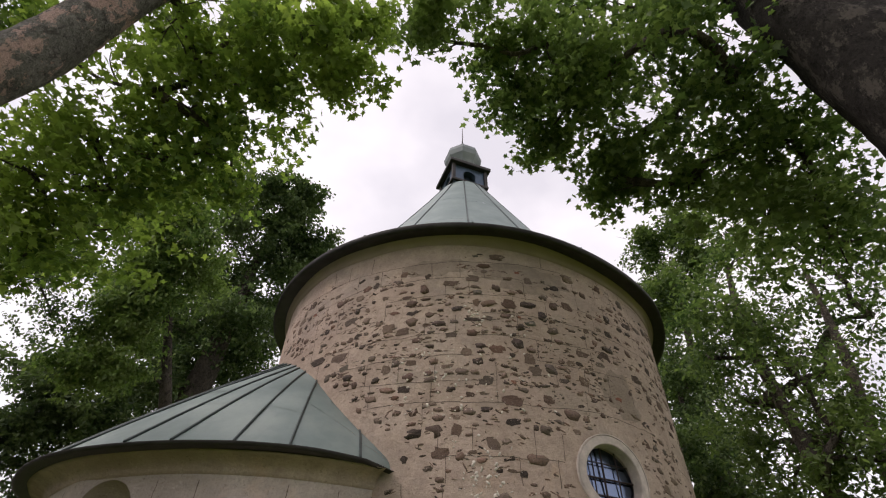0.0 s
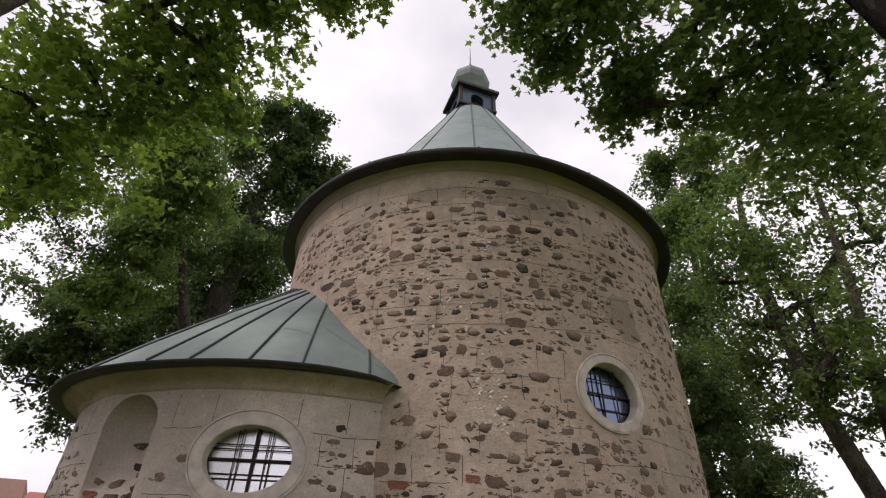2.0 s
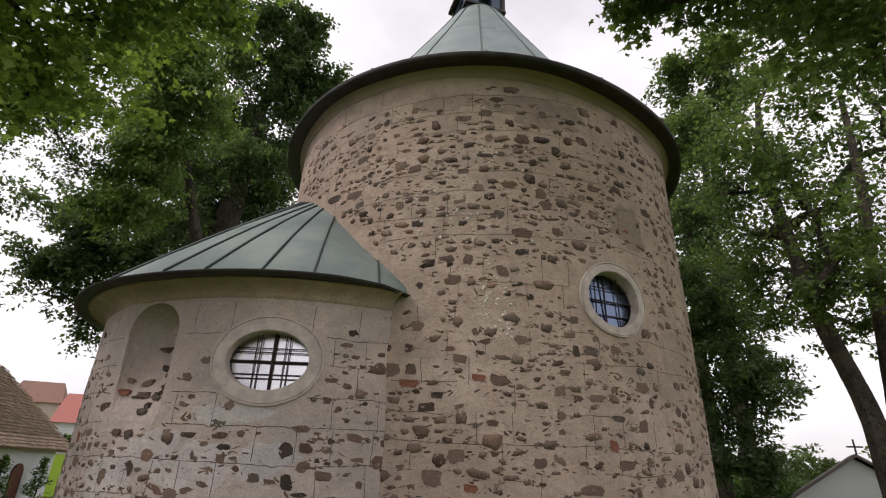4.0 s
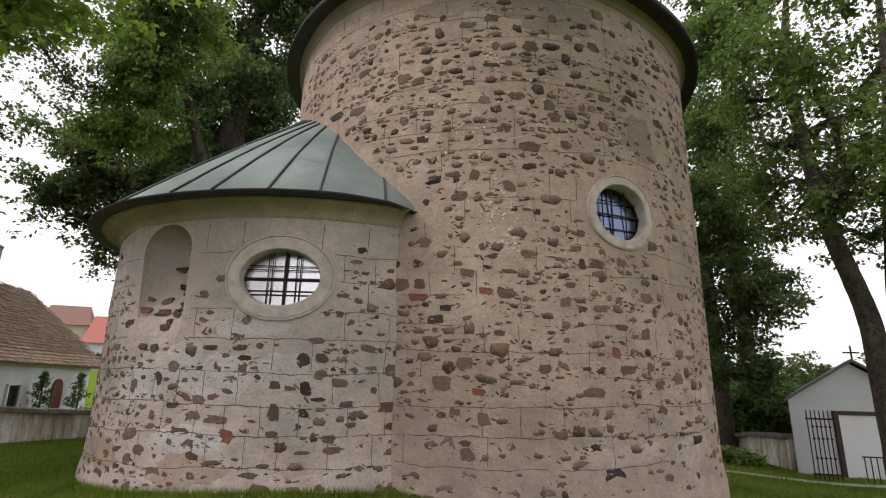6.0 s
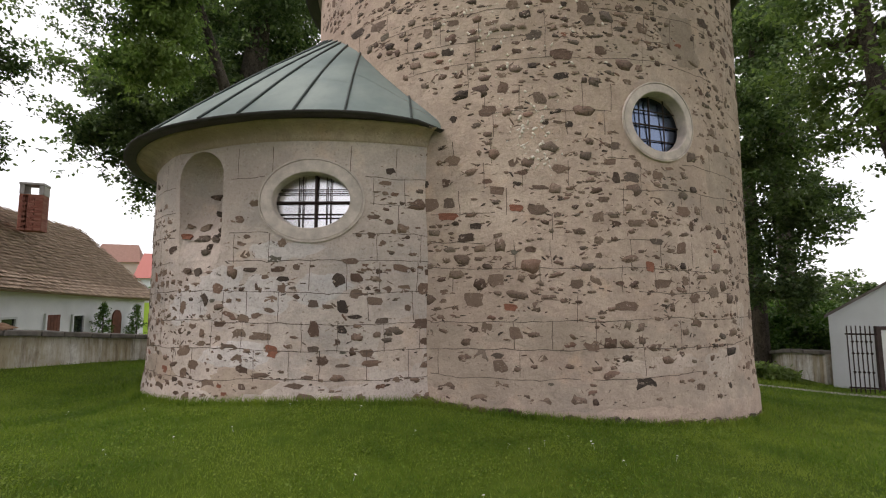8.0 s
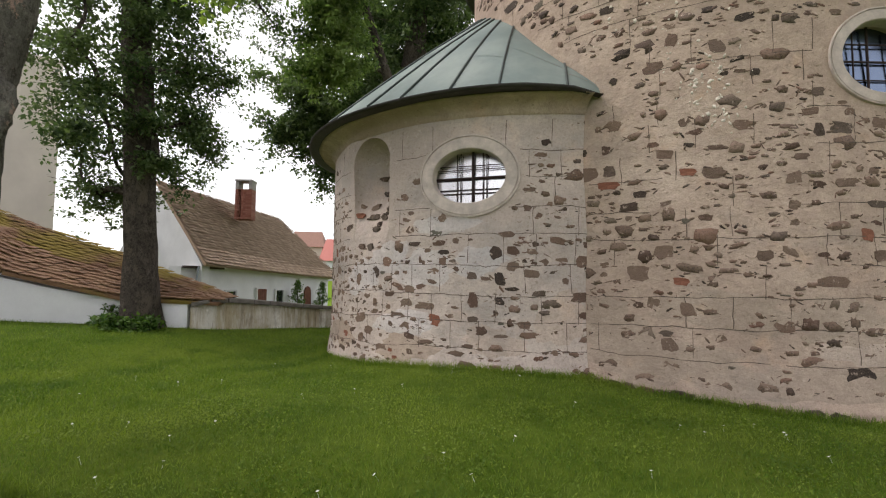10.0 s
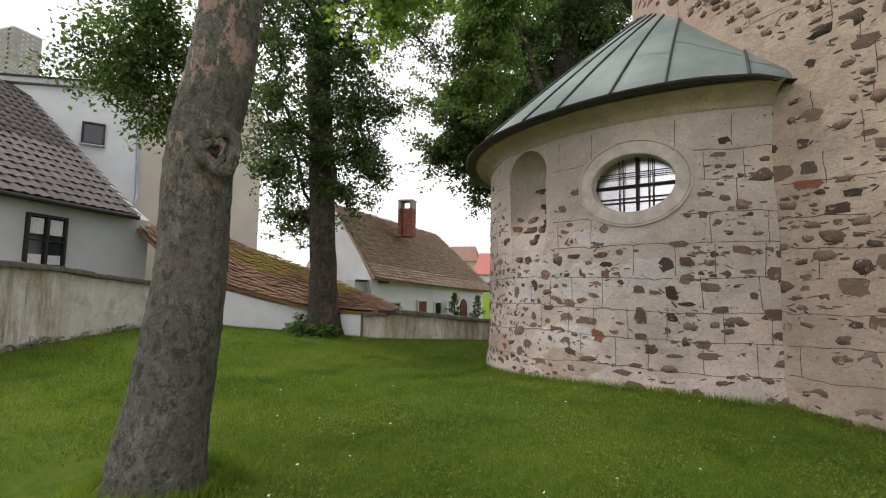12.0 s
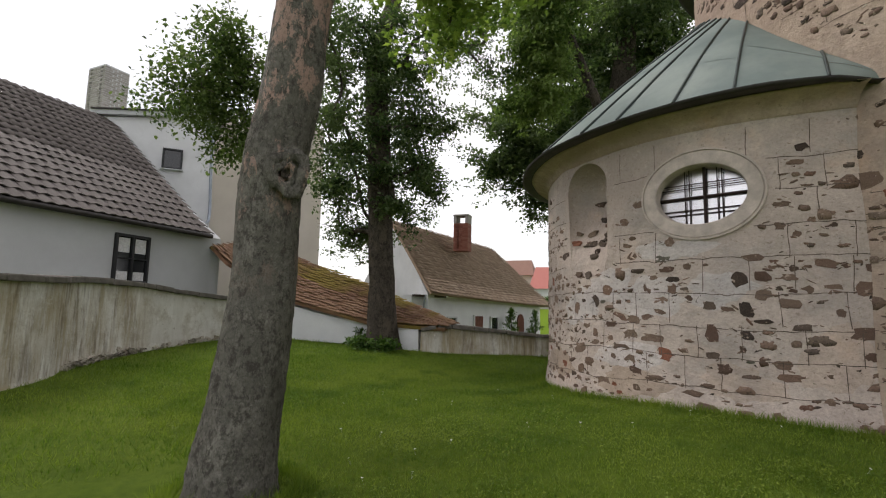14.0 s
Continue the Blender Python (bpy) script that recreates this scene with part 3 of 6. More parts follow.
def sheet_roof(name, cx, cy, prof, t0, t1, sheets, rows, label, clip):
    """A conical sheet roof: each sheet is a slightly bowed tapering panel of its own, with raised seams between."""
    roof = put(name, None, chapel, label)
    step = (t1 - t0) / sheets
    r_in, r_out = prof[-1][0], prof[1][0]
    for k in range(sheets):
        a0, a1 = t0 + k * step, t0 + (k + 1) * step
        am = (a0 + a1) / 2
        cuts = list(np.linspace(r_out, r_in, rows + 1))
        for j in range(1, rows):
            cuts[j] += (0.22 if k % 2 else -0.1) * (r_out - r_in) / rows
        for j in range(rows):
            vs, fs = [], []
            rr = np.linspace(cuts[j], cuts[j + 1], 5)
            aa = np.linspace(a0, a1, 5)
            lift = 0.004 if j % 2 else 0.0
            for r in rr:
                for a in aa:
                    bow = 0.012 * math.cos((a - am) / step * math.pi) + lift + 0.004 * math.sin(9 * a + 3 * r)
                    vs.append((cx + r * math.sin(a), cy - r * math.cos(a), prof_at(prof, r) + bow - float(sag(a) * smoothstep(0.8, 4.2, r))))
            if clip and sum(inside_tower(x, y) for x, y, z in vs) > 20:
                continue
            for i in range(4):
                for q in range(4):
                    b = i * 5 + q
                    fs.append((b, b + 1, b + 6, b + 5))
            put("roof_sheet", mesh_data("roof_sheet", vs, fs, M_SHEET, True), roof)
        path = [(cx + r * math.sin(a0), cy - r * math.cos(a0), prof_at(prof, r) + 0.014 - float(sag(a0) * smoothstep(0.8, 4.2, r))) for r in np.linspace(r_out + 0.01, max(r_in, 0.2), 14)]
        if clip:
            path = [p for p in path if not inside_tower(p[0], p[1])]
        if len(path) > 2:
            v, q = tube_arrays(path, [0.017] * len(path), 5)
            put("seam", mesh_data("seam", v, q, M_SEAM), roof)
    # eave lip and soffit
    n = 120
    vs, fs = [], []
    ring = [(prof[1][0] + 0.012, prof[1][1] + 0.012), (prof[1][0] + 0.015, prof[0][1] - 0.03), (prof[0][0] - 0.03, prof[0][1] - 0.035), (clip[0] if clip else TR - 0.05, clip[1] if clip else T_TOP - 0.04)]
    for k in range(n + 1):
        a = t0 + (t1 - t0) * k / n
        for r, z in ring:
            vs.append((cx + r * math.sin(a), cy - r * math.cos(a), z + 0.012 * math.sin(7 * a) - float(sag(a))))
    for k in range(n):
        for i in range(3):
            b = k * 4 + i
            fs.append((b, b + 4, b + 5, b + 1))
    put("eave", mesh_data("eave", vs, fs, M_SOFFIT, True), roof, "dark metal eave edge and soffit")
    return roof


def apse_roof():
    """Sheets run from the round eave to a short ridge on the tower's flank; the last ones are cut off by the tower."""
    roof = put("apse_roof", None, chapel, "half-conical roof of grey-green standing-seam sheets")
    seams = [-178, -166, -153, -139, -125, -111, -97, -83, -69, -55.5, -42, -28, -13.8, -5.3, 4.9, 13.8, 25.9, 33.4]

    def top(a):
        g = float(np.interp(a, [-178, -110, -60, -28, -5.3, 4.9, 13.8, 25.9, 33.4], [-92, -72, -58, -51, -46, -43, -38, -23.5, -16.5]))
        z = float(np.interp(g, [-92, -72, -58, -49, -42.8, -37.4, -29.6, -22.6, -15.7], [6.2, 6.12, 5.93, 5.64, 5.38, 5.10, 4.56, 4.12, 3.66]))
        r = TR - 0.06
        return Vector((TX + r * math.sin(radians(g)), TY - r * math.cos(radians(g)), z))

    def lip(a):
        return float(np.interp(a, [-178, -170, 18, 27, 33.4], [3.6, 3.86, 3.86, 3.78, 3.58]))

    def foot(a):
        return Vector((AX + lip(a) * math.sin(radians(a)), AY - lip(a) * math.cos(radians(a)), 3.605))

    def at(a, f):
        p = foot(a).lerp(top(a), f)
        p.z += 0.06 * math.sin(math.pi * f)
        return p

    for k in range(len(seams) - 1):
        a0, a1 = seams[k], seams[k + 1]
        lap = 0.42 + (0.10 if k % 2 else -0.06)
        for lo, hi, lift in ((0.0, lap, 0.0), (lap - 0.01, 1.0, 0.006)):
            vs, fs = [], []
            for f in np.linspace(lo, hi, 8):
                for u in np.linspace(0, 1, 5):
                    p = at(a0 + (a1 - a0) * u, f)
                    p.z += lift + 0.010 * math.sin(math.pi * u) + 0.003 * math.sin(17 * f + 5 * k + 4 * u)
                    vs.append(p)
            for i in range(7):
                for q in range(4):
                    b = i * 5 + q
                    fs.append((b, b + 1, b + 6, b + 5))
            put("roof_sheet", mesh_data("roof_sheet", vs, fs, M_SHEET, True), roof)
        if k:
            path = [at(a0, f) + Vector((0, 0, 0.016)) for f in np.linspace(0, 0.985, 12)]
            v, q = tube_arrays(path, [0.017] * 12, 5)
            put("seam", mesh_data("seam", v, q, M_SEAM), roof)
    vs, fs = [], []
    n = 100
    ring = [(0.012, 3.617), (0.014, 3.585), (-0.03, 3.577), (None, 3.583)]
    for k in range(n + 1):
        deg = -178 + 211.4 * k / n
        a = radians(deg)
        for d, z in ring:
            r = lip(deg) + d if d is not None else AR + 0.27
            vs.append((AX + r * math.sin(a), AY - r * math.cos(a), z + 0.008 * math.sin(7 * a)))
    for k in range(n):
        for i in range(3):
            b = k * 4 + i
            fs.append((b, b + 4, b + 5, b + 1))
    put("eave", mesh_data("eave", vs, fs, M_SOFFIT, True), roof, "dark metal eave edge and soffit")
    # flashing strip along the tower
    path = [top(a) + Vector((0, 0, 0.03)) for a in np.linspace(-60, 33.4, 26)]
    v, q = tube_arrays(path, [0.03] * 26, 6)
    put("flashing", mesh_data("flashing", v, q, M_SHEET, True), roof)


sheet_roof("tower_roof", TX, TY, ROOF_T, -math.pi, math.pi, 14, 7, "tall conical roof of grey weathered metal sheets", None)
apse_roof()


def moulding(name, cx, cy, base, prof, t0, t1, mat, parent, label, sunk=False):
    n = 160
    vs, fs = [], []
    p = len(prof)
    for k in range(n + 1):
        a = t0 + (t1 - t0) * k / n
        for d, z in prof:
            vs.append((cx + (base + d) * math.sin(a), cy - (base + d) * math.cos(a), z - (float(sag(a)) if sunk else 0.0)))
    for k in range(n):
        for i in range(p - 1):
            b = k * p + i
            fs.append((b, b + 1, b + p + 1, b + p))
    return put(name, mesh_data(name, vs, fs, mat, True), parent, label)


moulding("cornice", TX, TY, TR, [(-0.05, 7.18), (0.012, 7.19), (0.020, 7.24), (0.050, 7.28), (0.085, 7.31), (0.095, 7.345), (0.125, 7.352), (0.130, 7.39), (-0.05, 7.40)], -math.pi, math.pi, M_SMOOTH, chapel, "plain rendered cornice below the eave", True)
moulding("apse_cornice", AX, AY, AR, [(-0.05, 3.39), (0.006, 3.40), (0.016, 3.44), (0.042, 3.485), (0.09, 3.525), (0.15, 3.552), (0.21, 3.57), (0.29, 3.58), (-0.05, 3.60)], radians(-186), radians(31.5), M_TOWER, chapel, "smooth coved cornice band")

# lantern on the tower roof
lantern = put("roof_lantern", None, chapel, "square metal lantern with onion cap and spike")
LROT = radians(21)
LM = Matrix.Translation((TX, TY, 0)) @ Matrix.Rotation(LROT, 4, "Z")


def lantern_box():
    bm = boxed((0, 0, 12.92), (1.0, 1.0, 0.80), bevel=0.012, m=LM)
    return bm


def arch_cutter(rot):
    m = LM @ Matrix.Rotation(rot, 4, "Z") @ Matrix(((1, 0, 0, 0), (0, 0, -1, 0), (0, 1, 0, 12.98), (0, 0, 0, 1)))
    return niche_prism(m, 0.19, 0.28, 0.17, 0.28, 0.8)


put("lantern_body", cut(lantern_box(), M_LANTERN, "lantern_body", [arch_cutter(k * math.pi / 2) for k in range(4)]), lantern, "blue-grey metal sides with arched openings")
part("lantern_sill", boxed((0, 0, 12.60), (1.16, 1.16, 0.09), bevel=0.02, m=LM), M_SOFFIT, lantern)
part("lantern_cornice", boxed((0, 0, 13.36), (1.30, 1.30, 0.12), bevel=0.025, m=LM), M_SOFFIT, lantern)
for sx in (-1, 1):
    for sy in (-1, 1):
        part("corner_post", boxed((sx * 0.51, sy * 0.51, 12.97), (0.10, 0.10, 0.70), bevel=0.01, m=LM), M_SOFFIT, lantern)


def onion():
    prof = [(0.56, 13.41), (0.44, 13.56), (0.40, 13.70), (0.46, 13.86), (0.57, 14.06), (0.60, 14.24), (0.55, 14.42), (0.38, 14.58), (0.20, 14.72), (0.10, 14.86), (0.06, 14.98)]
    n = 8
    vs, fs = [], []
    for k in range(n):
        a = 2 * math.pi * (k + 0.5) / n + LROT
        for r, z in prof:
            vs.append((TX + r * math.cos(a), TY + r * math.sin(a), z))
    p = len(prof)
    for k in range(n):
        for i in range(p - 1):
            a, b = k * p + i, ((k + 1) % n) * p + i
            fs.append((a, b, b + 1, a + 1))
    return mesh_data("onion_cap", vs, fs, M_DOME)


put("onion_cap", onion(), lantern, "faceted grey-green onion cap")
bm = bmesh.new()
bmesh.ops.create_uvsphere(bm, u_segments=14, v_segments=10, radius=0.085, matrix=Matrix.Translation((TX, TY, 15.03)))
bmesh.ops.create_cone(bm, segments=8, radius1=0.018, radius2=0.008, depth=0.95, matrix=Matrix.Translation((TX, TY, 15.52)), cap_ends=True)
part("finial", bm, M_IRON, lantern, "ball and thin spike", True)

# ---------------------------------------------------------------- churchyard walls
def strip_wall(name, pts, thick, mat, label, cope=True):
    """A garden wall along plan points, each (x, y, foot, top), with a coping of separate stones."""
    wall = thing(name, label, "wall", kind="structure")
    p = smooth_path(pts, 6 * (len(pts) - 1) + 1)
    d = np.gradient(p[:, :2], axis=0)
    d /= np.linalg.norm(d, axis=1)[:, None]
    nrm = np.stack([-d[:, 1], d[:, 0]], 1)
    vs, fs = [], []
    rows = 8
    for k in range(len(p)):
        for side in (1, -1):
            for j in range(rows + 1):
                z = p[k, 2] - 0.35 + (p[k, 3] - p[k, 2] + 0.35) * j / rows
                off = thick / 2 + 0.003 * math.sin(3.1 * k) + (0.05 if j == 1 else 0)
                vs.append((p[k, 0] + side * off * nrm[k, 0], p[k, 1] + side * off * nrm[k, 1], z))
    m = 2 * (rows + 1)
    for k in range(len(p) - 1):
        a = k * m
        for j in range(rows):
            fs.append((a + j, a + m + j, a + m + j + 1, a + j + 1))
            b = a + rows + 1
            fs.append((b + j, b + j + 1, b + m + j + 1, b + m + j))
        fs.append((a + rows, a + m + rows, a + m + 2 * rows + 1, a + 2 * rows + 1))
    for a in (0, (len(p) - 1) * m):
        fs.append(tuple(range(a, a + rows + 1)) + tuple(range(a + 2 * rows + 1, a + rows, -1)))
    put("wall_body", mesh_data("wall_body", vs, fs, mat), wall)
    if cope:
        r = random.Random(3)
        q = smooth_path(pts, 400)
        run = np.concatenate([[0], np.cumsum(np.linalg.norm(np.diff(q[:, :2], axis=0), axis=1))])
        s = 0.0
        while s < run[-1] - 0.2:
            w = r.uniform(0.32, 0.55)
            mid = s + w / 2
            c = [float(np.interp(mid, run, q[:, i])) for i in range(4)]
            e = [float(np.interp(min(mid + 0.1, run[-1]), run, q[:, i])) - float(np.interp(mid - 0.1, run, q[:, i])) for i in range(4)]
            yaw = math.atan2(e[1], e[0])
            slope = math.atan2(e[3], math.hypot(e[0], e[1]))
            bm = boxed((0, 0, 0), (w - 0.006, thick + r.uniform(0.19, 0.25), r.uniform(0.085, 0.105)), bevel=0.022)
            put("coping_stone", bm_data("coping_stone", bm, M_COPING), wall, m=Matrix.Translation((c[0], c[1], c[3] + 0.03 + r.uniform(-0.006, 0.006))) @ Euler((r.uniform(-0.03, 0.03), -slope, yaw)).to_matrix().to_4x4())
            s += w
    return wall


WEST_WALL = [(-6.2, -2.9, 0.0, 1.52), (-8.6, -0.05, 0.12, 1.54), (-9.64, 0.6, 0.16, 1.58), (-10.5, 1.42, 0.25, 1.58), (-11.5, 2.53, 0.34, 1.47), (-12.3, 3.75, 0.42, 1.38), (-12.75, 5.0, 0.42, 1.3)]
west_wall = strip_wall("boundary_wall_west", WEST_WALL, 0.34, M_STAINED,
           "old whitewashed garden wall streaked with brown stains")
strip_wall("boundary_wall_north", [(-12.75, 5.0, 0.4, 1.46), (-11.11, 6.3, 0.36, 0.98), (-9.43, 7.5, 0.26, 0.76)], 0.30, M_WHITEWALL,
           "low whitewashed wall under the shed eave", cope=False)
strip_wall("boundary_wall_north_end", [(-9.42, 7.51, 0.26, 0.72), (-8.97, 8.2, 0.24, 0.80), (-7.87, 10.5, 0.12, 0.58), (-6.9, 13.2, 0.1, 0.55), (-5.5, 18.0, 0.1, 0.5)], 0.30, M_STAINED_MORE,
           "low whitewashed wall with a weathered stone top")
strip_wall("boundary_wall_east", [(7.72, 12.9, -0.75, 0.10), (7.75, 14.4, -0.85, 0.0), (7.72, 16.0, -0.95, -0.2), (7.3, 20.0, -0.95, -0.2), (5.0, 24.0, -0.9, -0.2)], 0.30, M_STAINED_MORE, "low plastered wall with a rough stone top")


# ---------------------------------------------------------------- roofs of tiles
def tile_mesh(name, w, h, kind):
    """One roof tile: x across, y up the slope, z out."""
    bm = bmesh.new()
    nx = 6
    rows = []
    for y, z in ((0.0, 0.034), (h * 1.12, 0.0)):
        row = []
        for i in range(nx + 1):
            x = w * (i / nx - 0.5)
            if kind == "wave":
                zz = z + 0.015 * (1 - math.cos(2 * math.pi * (i / nx)))
            else:
                zz = z + 0.004 * math.cos(math.pi * (i / nx - 0.5))
            row.append((x, y, zz))
        rows.append(row)
    top = [[bm.verts.new(p) for p in row] for row in rows]
    low = [bm.verts.new((x, y, z - 0.02)) for x, y, z in rows[0]]
    for i in range(nx):
        bm.faces.new((top[0][i], top[0][i + 1], top[1][i + 1], top[1][i]))
        bm.faces.new((low[i], low[i + 1], top[0][i + 1], top[0][i]))
    return bm


def tiled_slope(parent, p00, p10, p11, p01, w, h, mat, kind="flat", limit=300, sag=0.0, seed=1):
    """Tiles on a four-cornered slope: p00-p10 is the eave, p01-p11 the ridge. Those nearest to the eave are pieces; the rest is one mesh."""
    r = random.Random(seed)
    p00, p10, p11, p01 = map(Vector, (p00, p10, p11, p01))
    n_up = max(2, round(((p01 - p00).length + (p11 - p10).length) / 2 / h))
    base = bm_data("roof_tile", tile_mesh("roof_tile", w, h, kind), mat)
    vs0 = np.array([v.co[:] for v in base.vertices])
    fs0 = np.array([list(q.vertices) for q in base.polygons])
    chunks, made = [], 0
    deck = bmesh.new()
    deck.faces.new([deck.verts.new(p) for p in (p00, p10, p11, p01)])
    nrm = (p10 - p00).cross(p01 - p00).normalized()
    for v in deck.verts:
        v.co -= nrm * 0.03
    ext = bmesh.ops.extrude_face_region(deck, geom=list(deck.faces))
    for v in [g for g in ext["geom"] if isinstance(g, bmesh.types.BMVert)]:
        v.co -= nrm * 0.08
    part("roof_deck", deck, mat, parent)
    for j in range(n_up):
        f = j / n_up
        a, b = p00.lerp(p01, f), p10.lerp(p11, f)
        length = (b - a).length
        n_x = max(1, round(length / w))
        ex = (b - a).normalized()
        ey = ((p01.lerp(p11, 0.5)) - (p00.lerp(p10, 0.5))).normalized()
        ey = (ey - ex * ey.dot(ex)).normalized()
        ez = ex.cross(ey)
        for i in range(n_x):
            u = (i + 0.5 + (0.5 if (kind == "flat" and j % 2) else 0)) / n_x
            if u > 1:
                continue
            c = a.lerp(b, u) + ez * (0.012 - sag * math.sin(math.pi * u) * (1 - f) + r.uniform(-0.014, 0.014) * (kind == "flat"))
            c = c + ey * r.uniform(-0.02, 0.02) * (kind == "flat")
            m = Matrix((( *(ex * (length / n_x / w)), 0), (*ey, 0), (*ez, 0), (0, 0, 0, 1))).transposed()
            m = Matrix.Translation(c) @ m @ Euler((r.uniform(-0.02, 0.02), r.uniform(-0.02, 0.02), r.uniform(-0.03, 0.03) * (kind == "flat"))).to_matrix().to_4x4()
            if made < limit:
                put("roof_tile", base, parent, m=m)
                made += 1
            else:
                mm = np.array(m)
                chunks.append((vs0 @ mm[:3, :3].T + mm[:3, 3], fs0))
    if chunks:
        v, q = join(chunks)
        rest = put("tile_field", mesh_data("tile_field", v, q, mat), parent)
        rest["kind"] = "stuff"
    return n_up


def slab(parent, name, a, b, z0a, z1a, z0b, z1b, thick, mat, label="", out=(0, 0)):
    """An upright wall slab from plan point a to b with its own foot and top at each end; it thickens away from the viewer."""
    ax_, ay_ = a
    bx_, by_ = b
    d = Vector((bx_ - ax_, by_ - ay_, 0)).normalized()
    n = Vector((-d.y, d.x, 0))
    if n.dot(Vector((ax_, ay_, 0))) < 0:
        n = -n
    n *= thick
    lo, hi = [(ax_, ay_, z0a), (bx_, by_, z0b)], [(ax_, ay_, z1a), (bx_, by_, z1b)]
    bm = bmesh.new()
    f = [bm.verts.new(p) for p in (lo[0], lo[1], hi[1], hi[0])]
    g = [bm.verts.new(Vector(p) + n) for p in (lo[0], lo[1], hi[1], hi[0])]
    bm.faces.new(f)
    bm.faces.new(g[::-1])
    for k in range(4):
        bm.faces.new((f[k], g[k], g[(k + 1) % 4], f[(k + 1) % 4]))
    return part(name, bm, mat, parent, label)


def facing(a, b, s, z, push=0.0):
    """A frame on the wall from a to b: x along, y up, z towards the viewer."""
    d = Vector((b[0] - a[0], b[1] - a[1], 0))
    length = d.length
    d.normalize()
    n = Vector((d.y, -d.x, 0))
    if n.dot(Vector((a[0], a[1], 0))) > 0:
        n = -n
    c = Vector((a[0], a[1], 0)) + d * s + n * push + Vector((0, 0, z))
    m = Matrix(((d.x, 0, n.x, c.x), (d.y, 0, n.y, c.y), (0, 1, 0, c.z), (0, 0, 0, 1)))
    return m


def wall_window(parent, m, w, h, frame_mat, pane_mat, mullions=(0.0,), bars=(), name="window", sill=True, curtain=False):
    win = put(name, None, parent)
    t = 0.055
    for x in (-w / 2 + t / 2, w / 2 - t / 2):
        part("frame_side", boxed((x, 0, 0.02), (t, h, 0.08), bevel=0.006, m=m), frame_mat, win)
    for y in (-h / 2 + t / 2, h / 2 - t / 2):
        part("frame_rail", boxed((0, y, 0.02), (w - 2 * t, t, 0.08), bevel=0.006, m=m), frame_mat, win)
    for x in mullions:
        part("mullion", boxed((x, 0, 0.02), (t * 0.9, h - 2 * t, 0.07), bevel=0.005, m=m), frame_mat, win)
    for y in bars:
        part("bar", boxed((0, y, 0.02), (w - 2 * t, t * 0.5, 0.05), bevel=0.004, m=m), frame_mat, win)
    part("pane", boxed((0, 0, 0.004), (w - 2 * t, h - 2 * t, 0.008), m=m), pane_mat, win)
    if curtain:
        for x in (-w * 0.24, w * 0.24):
            part("curtain", boxed((x, h * 0.27, 0.012), (w * 0.32, h * 0.30, 0.004), m=m), M_LACE, win, "white lace")
            part("curtain", boxed((x, -h * 0.36, 0.012), (w * 0.32, h * 0.18, 0.004), m=m), M_LACE, win, "white lace")
    if sill:
        part("sill", boxed((0, -h / 2 - 0.025, 0.06), (w + 0.08, 0.04, 0.14), bevel=0.008, m=m), M_GREYWALL, win)
    return win


M_BLACKGLASS = m_plain("dark_glass", (0.015, 0.017, 0.02), 0.08, 0.1, spec=0.6, bump=0.0)

# ---------------------------------------------------------------- brown-roofed house to the west
west = thing("west_house", "grey rendered house with dark brown tiled roof", "house")
W_A, W_B = (-10.2, -2.6), (-14.2, 3.95)
slab(west, "wall", W_A, W_B, -0.2, 3.0, 0.2, 3.06, 0.35, M_GREYWALL)
slab(west, "end_wall", W_B, (-19.6, 1.6), 0.0, 3.06, 0.0, 7.2, 0.3, M_GREYWALL)
west_roof = put("roof", None, west, "dark brown interlocking concrete tiles")
tiled_slope(west_roof, (-9.75, -2.95, 3.04), (-13.95, 3.92, 3.10), (-19.84, 2.05, 7.46), (-14.6, -4.6, 6.9), 0.25, 0.33, M_TILE_DARK, "wave", 300)
gut = smooth_path([(-9.6, -3.0, 2.98), (-11.4, -0.25, 3.02), (-13.85, 3.85, 3.05)], 8)
v, q = tube_arrays(gut, [0.06] * 8, 8)
put("gutter", mesh_data("gutter", v, q, M_SOFFIT, True), west)
wd = math.dist(W_A, W_B)
wm = facing(W_A, W_B, wd * 0.69, 2.24, 0.02)
wall_window(west, wm, 0.86, 1.08, M_BLACKFRAME, M_BLACKGLASS, (0.0,), (0.0,), curtain=True)

# ---------------------------------------------------------------- taller white house behind
tall = thing("tall_house", "tall white and beige rendered house with flat eaves", "house")
slab(tall, "wall", (-19.75, 0.9), (-18.45, 5.0), 0.0, 7.30, 0.0, 7.92, 0.4, M_WHITEWALL)
slab(tall, "side_wall", (-18.45, 5.0), (-20.1, 10.1), 0.0, 7.95, 0.0, 9.3, 0.4, M_BEIGEWALL)
slab(tall, "eave_board", (-19.45, 1.35), (-18.2, 5.1), 7.42, 7.58, 7.93, 8.09, 0.6, M_GREYWALL)
slab(tall, "roof_edge", (-19.4, 1.35), (-18.12, 5.12), 7.583, 7.63, 8.093, 8.14, 0.7, M_SOFFIT)
wall_window(tall, facing((-19.75, 0.9), (-18.45, 5.0), 3.0, 6.24, 0.02), 0.62, 0.72, M_BLACKFRAME, M_BLACKGLASS, (), ())
pipe = smooth_path([(-18.35, 4.86, 7.85), (-18.35, 4.9, 6.0), (-18.3, 4.95, 4.3), (-17.6, 4.6, 3.9)], 12)
v, q = tube_arrays(pipe, [0.055] * 12, 8)
put("downpipe", mesh_data("downpipe", v, q, M_ZINC, True), tall)


